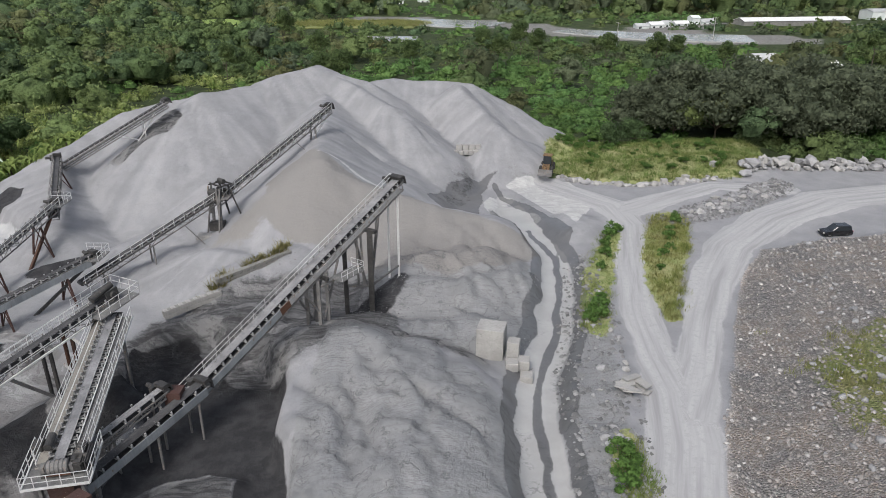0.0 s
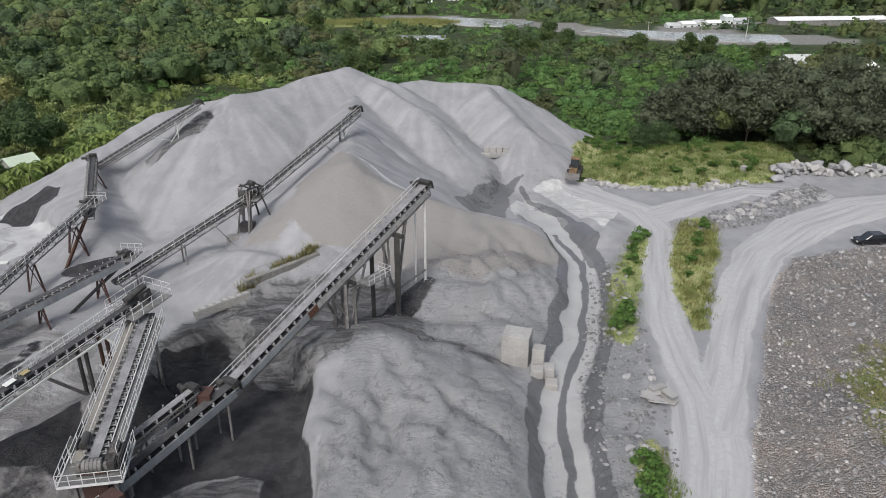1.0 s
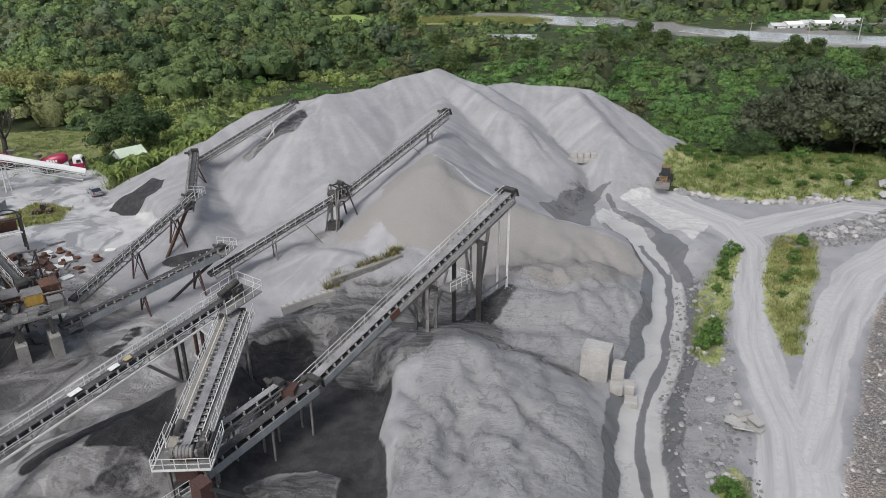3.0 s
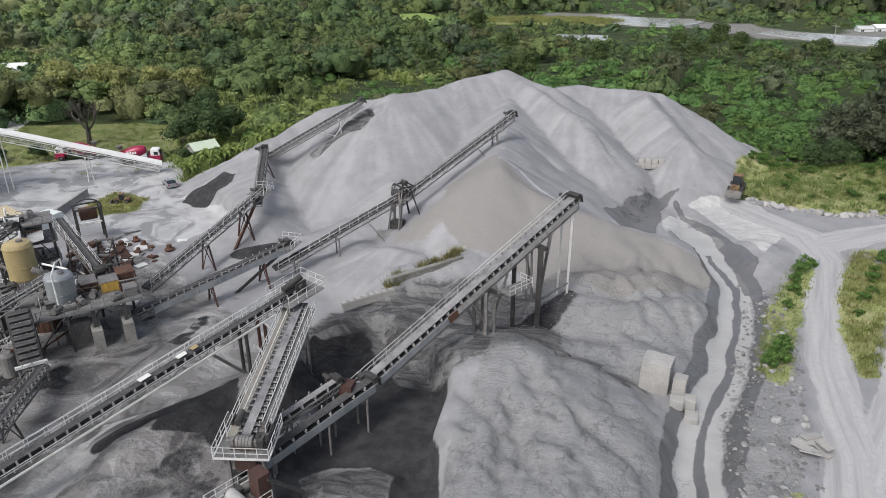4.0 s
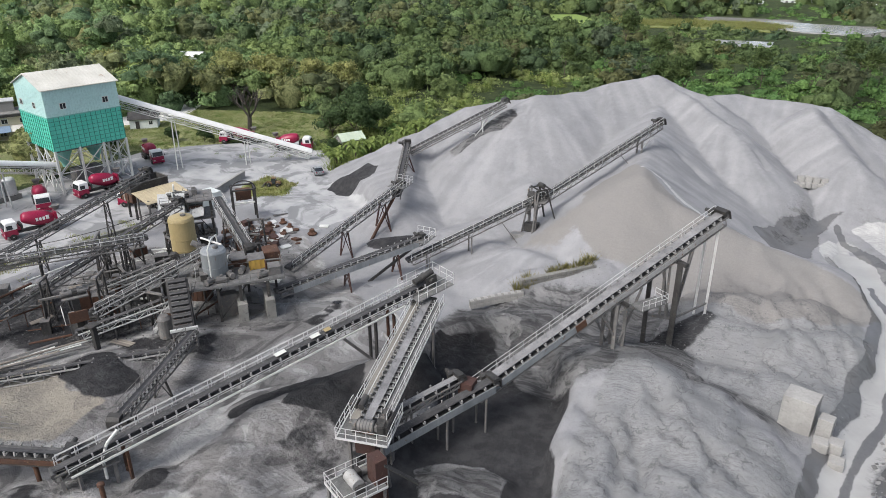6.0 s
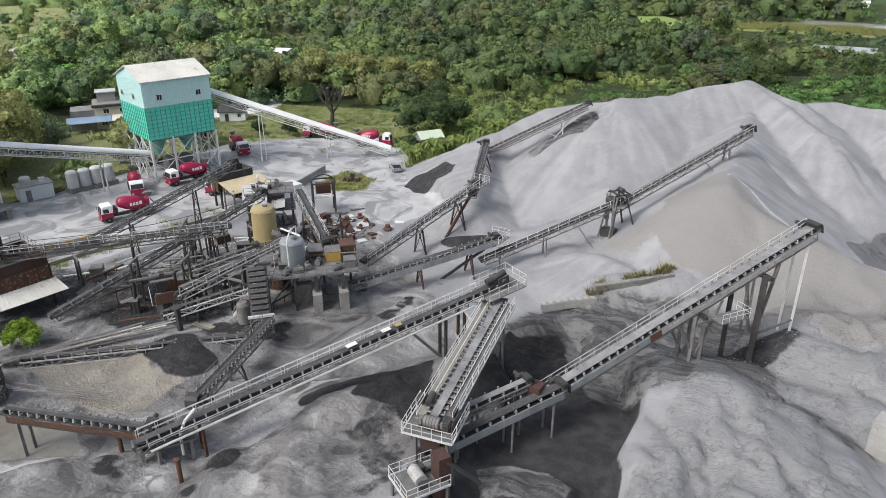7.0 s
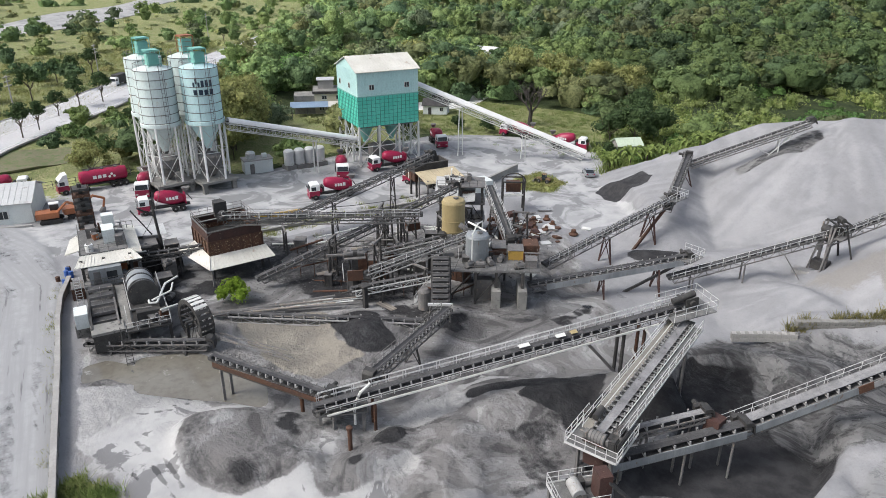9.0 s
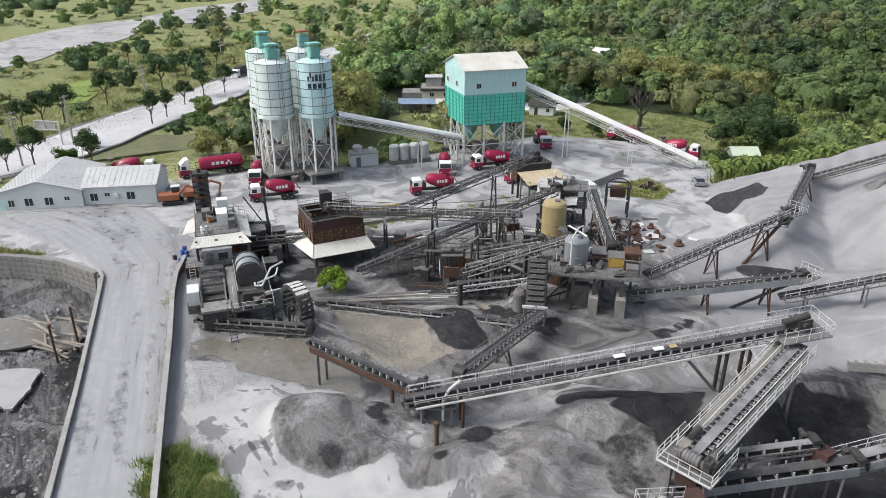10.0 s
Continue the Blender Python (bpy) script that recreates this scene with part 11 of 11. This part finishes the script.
# ---- houses and sheds ----
HM = pose(-166.0, 96.5, 0, 0, 0, 58)
hs = thing("house", (-166, 96.5, 0), "two storey cream house with dark flat roof edges", "house")
part("wall", box(B(), 0, 0, -0.3, 8.5, 7.5, 5.4, HM), CREAM, hs)
part("roof_edge", box(B(), -0.5, -0.5, 5.4, 9.0, 8.0, 6.0, HM), DARKSTEEL, hs, "dark roof edge")
part("roof_slab", box(B(), -0.3, -0.3, 6.0, 8.8, 7.8, 6.15, HM), OLDCONC, hs)
part("roof_room", box(B(), 1.0, 3.0, 6.15, 5.2, 7.0, 8.4, HM), CONC, hs, "grey roof room")
part("room_roof", box(B(), 0.7, 2.7, 8.4, 5.5, 7.3, 8.6, HM), ROOFGREY, hs)
part("side_wing", box(B(), -5.5, 0.5, -0.3, -0.01, 7.0, 4.8, HM), OLDCONC, hs, "dark weathered side wing")
BLUEROOF = surface("blue_sheet_roof", (0.18, 0.26, 0.36), (0.22, 0.30, 0.40), 0.6, 0.0, 0.4, 5)
bm = B()
p = [Vector(c) for c in ((-6.5, -3.6, 2.5), (3.5, -3.6, 2.5), (3.5, -0.02, 3.3), (-6.5, -0.02, 3.3))]
quad_box(bm, [HM @ c for c in p] + [HM @ (c + Vector((0, 0, 0.1))) for c in p])
part("awning", bm, BLUEROOF, hs, "blue sheet awning")
bm = B()
p = [Vector(c) for c in ((3.6, -3.0, 2.4), (9.0, -3.0, 2.4), (9.0, -0.02, 3.3), (3.6, -0.02, 3.3))]
quad_box(bm, [HM @ c for c in p] + [HM @ (c + Vector((0, 0, 0.1))) for c in p])
part("awning", bm, WHITEROOF, hs, "pale sheet awning")
for x in (-6.0, -2, 3.0, 8.5):
    part("awning_post", beam(B(), HM @ Vector((x, -3.3, -0.2)), HM @ Vector((x, -3.3, 2.5)), 0.14), DUSTY, hs)
for x, z in ((5.8, 3.9), (2.0, 3.9), (6.0, 1.0), (1.2, 1.0)):
    window(hs, HM, x, z, 1.2, 1.0)
sm = pose(-147.0, 118.6, 0, 0, 0, 40)
sh2 = thing("cottage", (-147, 118.6, 0), "small white cottage with dark tiled roof", "house")
gable_block(sh2, sm, 0, 6.5, 0, 4.5, 2.4, 3.8, "x", WALLWHITE, DARKSTEEL)
window(sh2, sm, 4.6, 1.0, 0.8, 0.9)
window(sh2, sm @ pose(6.5, 0, 0, 0, 0, 90), 1.8, 1.0, 0.8, 0.9)
part("door", box(B(), 1.4, -0.07, 0, 2.3, -0.004, 1.9, sm), DARKSTEEL, sh2)
sd = thing("garden_shed", (-87.5, 126.5, 0), "small shed with a pale green sheet roof", "shed")
GREENROOF = surface("pale_green_sheet", (0.42, 0.50, 0.38), (0.48, 0.55, 0.44), 0.6, 0.0, 0.4, 5)
gable_block(sd, pose(-88.4, 126.0, 0, 0, 0, 58), 0, 5.2, 0, 4.0, 2.0, 3.2, "x", OLDCONC, GREENROOF)
lw = thing("long_shed", (198, 412, 0), "long low white roofed shed far away", "building")
gable_block(lw, pose(167, 403, 0.8, 0, 0, 10), 0, 66, 0, 11, 3.6, 5.0, "x", OLDCONC, WHITEPAINT)
wb = thing("warehouse", (125, 242, 0), "white roofed warehouse among the trees", "building")
gable_block(wb, pose(116.2, 238, 0.5, 0, 0, 4), 0, 18, 0, 10, 4.4, 5.6, "x", GREENROOF, WHITEPAINT)
gw = thing("house", (118, 261, 0), "small grey roofed house among trees", "house")
gable_block(gw, pose(113.5, 259, 0.5, 0, 0, 5), 0, 9, 0, 7, 3.2, 5.0, "x", WALLWHITE, ROOFGREY)
for i, (x, y, w, d, h, mt) in enumerate(((104, 389, 7, 5, 2.4, ROOFGREY), (112, 391, 8, 6, 3, WHITEPAINT), (121, 397, 6, 5, 3.2, ROOFGREY), (129, 403, 8, 5, 2.6, WHITEPAINT), (140, 409, 5, 5, 5, WALLWHITE), (146, 410, 10, 6, 3, ROOFGREY), (-46, 566, 16, 8, 4, WHITEPAINT), (-18, 588, 30, 10, 5, WHITEPAINT), (22, 556, 18, 7, 3, WHITEPAINT), (262, 446, 16, 12, 6, ROOFGREY), (286, 520, 14, 12, 22, WALLWHITE), (-206, 190, 10, 7, 4, WHITEPAINT))):
    ob = thing("house" if h < 20 else "apartment_block", (x, y, 0), "distant low building with a pale roof" if h < 20 else "distant white apartment block", "building", "distant buildings")
    m = pose(x, y, 0.5, 0, 0, 8 + 7 * (i % 3))
    gable_block(ob, m, 0, w, 0, d, h, h + (1.2 if h < 20 else 0.3), "x", WALLWHITE, mt)
    for j in range(max(1, int(w / 4))):
        for k in range(max(1, int(h / 3.4))):
            window(ob, m, 1.2 + j * 4, 1.0 + k * 3.2, 1.4, 1.2)


# ---- poles, cables, signs ----
def power_pole(x, y, h=11.5, arms=3):
    z = ground_z(x, y)
    ob = thing("power_pole", (x, y, z), "grey concrete power pole with crossarms", "pole", "power poles")
    part("pole", tube(B(), (x, y, z - 0.4), (x, y, z + h), 0.2, 10, 0.13), CONC, ob)
    for i in range(arms):
        a = part("crossarm", beam(B(), (x - 0.9, y + 0.9, z + h - 0.5 - i * 1.1), (x + 0.9, y - 0.9, z + h - 0.5 - i * 1.1), 0.14), DUSTY, ob)
        for s in (-0.8, -0.3, 0.3, 0.8):
            part("insulator", lathe(B(), (x + s, y - s, z + h - 0.43 - i * 1.1), [(0.06, 0), (0.09, 0.1), (0.05, 0.26)], 8), PALESTEEL, a)
    return Vector((x, y, z + h - 0.4))


for x, y in ((-172.9, 10.8), (-160.6, 0.2), (-206.8, 32.7), (-258.1, 67.9), (-176.7, -2.4), (-341.0, 142.2)):
    power_pole(x, y)
for x, y in ((77.7, 322), (104, 332), (128.7, 344)):
    power_pole(x, y, 10, 1)
sg = thing("road_sign_gantry", (-174.2, 8.7, 0), "roadside sign frame on a steel post", "sign")
SGm = pose(-174.2, 8.7, 0, 0, 0, 228)
part("post", tube(B(), SGm @ Vector((0, 0, 0.2)), SGm @ Vector((0, 0, 6.4)), 0.18, 10), GALV, sg)
for z_ in (6.2, 4.3):
    part("frame_bar", beam(B(), SGm @ Vector((0, 0, z_)), SGm @ Vector((6.0, 0, z_)), 0.16), GALV, sg)
for x_ in (1.0, 3.5, 6.0):
    part("frame_bar", beam(B(), SGm @ Vector((x_, 0, 4.3)), SGm @ Vector((x_, 0, 6.2)), 0.12), GALV, sg)
part("panel", box(B(), 1.1, -0.16, 4.4, 5.9, -0.1, 6.1, SGm), SHEETGREY, sg, "back of a grey sign panel")
lp = thing("lamp_post", (-149, 12, 0), "thin pale lamp post beside the plot", "lamp post")
part("post", tube(B(), (-156.5, 11.0, -0.2), (-156.5, 11.0, 5.5), 0.08, 8), PALESTEEL, lp)
part("head", box(B(), -156.7, 10.8, 5.5, -156.0, 11.2, 5.6), PALESTEEL, lp)

# fence and kerb behind the mixer yard
fn = thing("yard_fence", (-140, 34, 0), "dark mesh fence behind the tank truck", "fence")
for a, b_ in (((-143.5, 22.0), (-142.6, 40.0)),):
    a, b_ = Vector((*a, 0)), Vector((*b_, 0))
    for i in range(10):
        c = lerp(a, b_, i / 9)
        part("post", beam(B(), c - Vector((0, 0, 0.2)), c + Vector((0, 0, 1.6)), 0.1), DUSTY, fn)
    for z in (0.4, 0.9, 1.5):
        part("rail", beam(B(), a + Vector((0, 0, z)), b_ + Vector((0, 0, z)), 0.06), DARKSTEEL, fn)
kb = thing("yard_kerb", (-96, 50, 0), "low concrete edge of the mixer yard", "kerb")
for p, q in (((-101.5, 24, 0.1), (-99, 40, 0.1)), ((-99, 40, 0.1), (-95.5, 60, 0.1)), ((-95.5, 60, 0.1), (-92.5, 73, 0.1))):
    part("edge", beam(B(), p, q, 0.4, 0.9), OLDCONC, kb)
tg = thing("dump_trough", (-99.6, 50, 0), "yellow rimmed concrete trough at the yard edge", "trough")
TM_ = pose(-101.0, 45.5, 0, 0, 0, 76)
part("wall", box(B(), 0, 0, -0.2, 9.0, 0.3, 1.1, TM_), OLDCONC, tg)
part("wall", box(B(), 0, 2.2, -0.2, 9.0, 2.5, 1.1, TM_), YELLOWMC, tg, "faded yellow painted side")
part("wall", box(B(), 0, 0.3, -0.2, 0.3, 2.2, 1.1, TM_), OLDCONC, tg)

# ---- scrap beside the frame ----
for i in range(90):
    x, y = -73.0 + rk.gauss(0, 3.4), 80.0 + rk.gauss(0, 3.0)
    kind = i % 5
    a = rk.uniform(0, 360)
    z = ground_z(x, y)
    m = pose(x, y, z, rk.uniform(-8, 8), rk.uniform(-8, 8), a) @ Matrix.Scale(rk.uniform(0.45, 0.9), 4)
    if kind == 0:
        bm = lathe(B(), (0, 0, 0), [(0.7, 0.0), (0.9, 0.3), (0.5, 0.6), (0.45, 1.1), (0.2, 1.2)], 14, m)
        whole("worn_cone", bm, RUST, "rusty worn crusher cone lying as scrap", "scrap", "scrap parts")
    elif kind == 1:
        bm = box(B(), -0.9, -0.6, 0, 0.9, 0.6, rk.uniform(0.4, 1.0), m)
        whole("scrap_box", bm, RUST if i % 2 else RUSTRED, "rusty steel scrap box on the ground", "scrap", "scrap parts")
    elif kind == 2:
        ob = thing("steel_sections", m.translation, "bundle of grey steel sections", "scrap", "scrap parts")
        for j in range(4):
            part("section", beam(B(), m @ Vector((-1.5, j * 0.22, 0.1 + 0.05 * j)), m @ Vector((1.5, j * 0.2 + 0.1, 0.12)), 0.12), DUSTY, ob)
    elif kind == 3:
        bm = box(B(), -1.1, -0.7, 0.25, 1.1, 0.7, 0.32, m)
        box(bm, -1.0, -0.6, 0.0, 1.0, 0.6, 0.25, m)
        whole("sheet_metal_scrap", bm, GALV if i % 2 else PALESTEEL, "pale sheet metal panel thrown on the heap", "scrap", "scrap parts")
    else:
        bm = lathe(B(), (0, 0, 0), [(0.5, 0.0), (0.8, 0.05), (0.8, 0.3), (0.5, 0.35)], 16, m)
        whole("old_ring", bm, RUST, "rusty ring casting on the ground", "scrap", "scrap parts")

# slabs on the creek bank and sheets in the pit
for i in range(9):
    x, y = 18.6 + rk.uniform(-1.2, 1.2), 57.2 + rk.uniform(-1.2, 1.2)
    bm = box(B(), -0.9, -0.4, 0, 0.9, 0.4, 0.14, pose(x, y, ground_z(x, y) + 0.1 + 0.08 * i, rk.uniform(-12, 12), rk.uniform(-12, 12), rk.uniform(0, 360)))
    whole("concrete_slab", bm, CONC, "broken pale concrete slab on the bank", "slab", "broken slabs")
for i in range(14):
    x, y = -91.5 + rk.uniform(-6, 4), 1.0 + rk.uniform(-4.0, 1.0)
    m = pose(x, y, max(ground_z(x, y), -4.4) + 0.25 + 0.09 * i, rk.uniform(-8, 8), 0, 20 + rk.uniform(-25, 25))
    bm = beam(B(), m @ Vector((-3, 0, 0)), m @ Vector((3, 0, 0.2)), 0.3, 0.14)
    whole("timber_beam", bm, TIMBER, "weathered timber beam lying in the pit", "beam", "timber beams")
for x, y in ((-90.0, 1.6), (-86.5, -1.0)):
    ob = thing("rusty_post", (x, y, -4), "rusty post with crossarm in the pit", "post", "rusty posts")
    part("column", tube(B(), (x, y, -4.6), (x + 0.3, y, 1.2), 0.14, 8), RUST, ob)
    part("arm", beam(B(), (x - 0.8, y, 0.8), (x + 1.2, y + 0.4, 1.0), 0.14), RUST, ob)

# ---- clutter in and round the crushing plant ----
cl = random.Random(77)


def clutter_spot():
    while True:
        x, y = cl.uniform(-94, -54), cl.uniform(22, 76)
        if area(np.array([x]), np.array([y]), [(-92, 44), (-84, 66), (-68, 76), (-58, 66), (-58, 55), (-64, 46), (-73, 44), (-84, 42)], 1.0)[0] > 0.5:
            return x, y


for i in range(26):
    x, y = clutter_spot()
    w, d, h = cl.uniform(0.8, 2.2), cl.uniform(0.8, 2.2), cl.uniform(1.0, 3.2)
    m = pose(x, y, 0, 0, 0, cl.choice((47, 47, 77, 20)))
    machine_box("plant_housing", m, -w / 2, -d / 2, ground_z(x, y) - 0.1, w, d, h, cl.choice((DARKSTEEL, DARKSTEEL, DUSTY, RUST)), "dusty steel machine housing under the conveyors")
for i in range(22):
    x, y = clutter_spot()
    z = ground_z(x, y)
    a = cl.uniform(0, 6.28)
    ob = thing("support_bent", (x, y, z), "dark braced steel support bent", "support", "support bents")
    s_ = Vector((math.cos(a), math.sin(a), 0)) * cl.uniform(0.8, 1.6)
    h = cl.uniform(3.0, 6.5)
    c = Vector((x, y, z))
    for sg in (-1, 1):
        part("leg", beam(B(), c + s_ * sg - Vector((0, 0, 0.2)), c + s_ * sg * 0.8 + Vector((0, 0, h)), 0.2), DARKSTEEL, ob)
    part("cap", beam(B(), c - s_ * 1.1 + Vector((0, 0, h)), c + s_ * 1.1 + Vector((0, 0, h)), 0.26), DUSTY, ob)
    part("brace", beam(B(), c + s_ * 0.95 + Vector((0, 0, 0.4)), c - s_ * 0.84 + Vector((0, 0, h - 0.3)), 0.11), DARKSTEEL, ob)
    part("brace", beam(B(), c - s_ * 0.95 + Vector((0, 0, 0.4)), c + s_ * 0.84 + Vector((0, 0, h - 0.3)), 0.11), DARKSTEEL, ob)
for i in range(40):
    x, y = clutter_spot()
    z = ground_z(x, y)
    a = cl.choice((0.82, 0.82, 1.35, -0.6)) + cl.uniform(-0.2, 0.2)
    L = cl.uniform(3, 9)
    d = Vector((math.cos(a), math.sin(a), cl.uniform(-0.05, 0.25)))
    c = Vector((x, y, z + cl.uniform(0.2, 2.4)))
    if i % 2:
        c.z = z + 0.12
        d.z = 0.02
    bm = tube(B(), c - d * L / 2, c + d * L / 2, cl.uniform(0.06, 0.16), 7)
    for f_ in (0.2, 0.5, 0.8):
        q = lerp(c - d * L / 2, c + d * L / 2, f_)
        tube(bm, q - d * 0.08, q + d * 0.08, 0.2, 7)
        if not i % 2:
            beam(bm, (q.x, q.y, z - 0.2), q, 0.08)
    whole("plant_pipe", bm, cl.choice((DUSTY, PALESTEEL, DARKSTEEL, RUST)), "weathered pipe run across the plant", "pipe", "plant pipes")
for i in range(26):
    x, y = clutter_spot()
    z = ground_z(x, y)
    m = pose(x, y, z + 0.05, cl.uniform(-6, 6), cl.uniform(-6, 6), cl.uniform(0, 360))
    w = cl.uniform(0.8, 1.8)
    mt = cl.choice((TIMBER, DUSTY, PALESTEEL))
    ob = thing("plank_stack", (x, y, z), "stack of weathered boards and sections", "boards", "board stacks")
    for j in range(5):
        part("plank", box(B(), -w, -0.5 + j * 0.22, 0.0 + 0.03 * j, w, -0.32 + j * 0.22, 0.08 + 0.03 * j, m), mt, ob)
# stairs and ladders on the plant platform
st = thing("steel_stair", PMm @ Vector((-1.8, 2, 0)), "steep galvanised stair up to the plant platform", "stair")
for s_ in (0, 0.9):
    part("stringer", beam(B(), PMm @ Vector((-4.8, 2.0 + s_, 0.0)), PMm @ Vector((-1.3, 2.0 + s_, 5.0)), 0.08, 0.22), GALV, st)
for i in range(16):
    f_ = (i + 0.5) / 16
    part("tread", box(B(), -4.8 + 3.5 * f_ - 0.12, 2.05, 5.0 * f_, -4.8 + 3.5 * f_ + 0.12, 2.85, 5.0 * f_ + 0.04, PMm), GALV, st)
handrail(st, PMm @ Vector((-4.8, 2.0, 0.0)), PMm @ Vector((-1.3, 2.0, 5.0)), 1.0, 1.0, GALV)
# water hoses and cables across the plant
for i, (a, b_) in enumerate((((-60.5, 55.5, 9.6), (-70.6, 45.4, 5.8)), ((-74, 66, 9.5), (-88, 38, 8.8)), ((-77.0, 20.5, 9.0), (-87.0, 34, 7.2)), ((-62, 57, 8.0), (-57, 47, 3.5)), ((-85.0, 24.0, 9.5), (-118, 38, 6.0)))):
    pts = []
    for k in range(9):
        p = lerp(a, b_, k / 8)
        p.z -= 1.2 * math.sin(math.pi * k / 8)
        pts.append(p)
    whole("cable", rope(pts, 0.04), DARKSTEEL, "slack dark cable across the plant", "cable", "cables")

# machines, pipes and rails crowded on the platform and the crusher floors
DECKS = ((PMm, 5.05, 0.2, 10.0, 1.8, 8.0), (CHm, 5.96, 0.2, 5.0, 0.0, 3.4), (CHm, 8.66, 0.2, 5.0, 0.0, 3.4), (WM, 2.5, 2.8, 6.6, 1.2, 4.6), (WM, 2.7, -0.6, 5.0, 17.6, 20.4), (WM, 5.95, -0.4, 4.0, 22.0, 26.4))
for i in range(72):
    m, z, xa, xb, ya, yb = DECKS[i % 6]
    x, y = cl.uniform(xa, xb), cl.uniform(ya, yb)
    mm = m @ pose(x, y, z, 0, 0, cl.choice((0, 90, 20)))
    kind = (i // 6) % 4
    if kind == 0:
        ob = thing("valve_pipe", mm.translation, "weathered pipe with a flange on the deck", "pipe", "deck pipes")
        h = cl.uniform(0.8, 2.0)
        part("riser", tube(B(), mm @ Vector((0, 0, 0)), mm @ Vector((0, 0, h)), 0.12, 8), cl.choice((PALESTEEL, RUST, DUSTY)), ob)
        part("run", tube(B(), mm @ Vector((0, 0, h)), mm @ Vector((cl.uniform(1.0, 2.6), 0, h - 0.1)), 0.12, 8), cl.choice((PALESTEEL, RUST, DUSTY)), ob)
        part("flange", tube(B(), mm @ Vector((0, 0, 0.02)), mm @ Vector((0, 0, 0.12)), 0.22, 10), ROLLER, ob)
    elif kind == 1:
        machine_box("deck_box", mm, 0, 0, 0.0, cl.uniform(0.5, 1.1), cl.uniform(0.5, 1.1), cl.uniform(0.4, 1.2), cl.choice((RUST, DARKSTEEL, ORANGE)), "small weathered machine box on the deck")
    elif kind == 2:
        motor(mm, 0, 0, 0, 0.28, 0.9)
    else:
        ob = thing("rail_panel", mm.translation, "short steel railing on the deck", "railing", "deck rails")
        handrail(ob, mm @ Vector((0, 0, 0)), mm @ Vector((cl.uniform(1.4, 2.6), 0, 0)), 1.05, 0.9, cl.choice((GALV, DUSTY)))
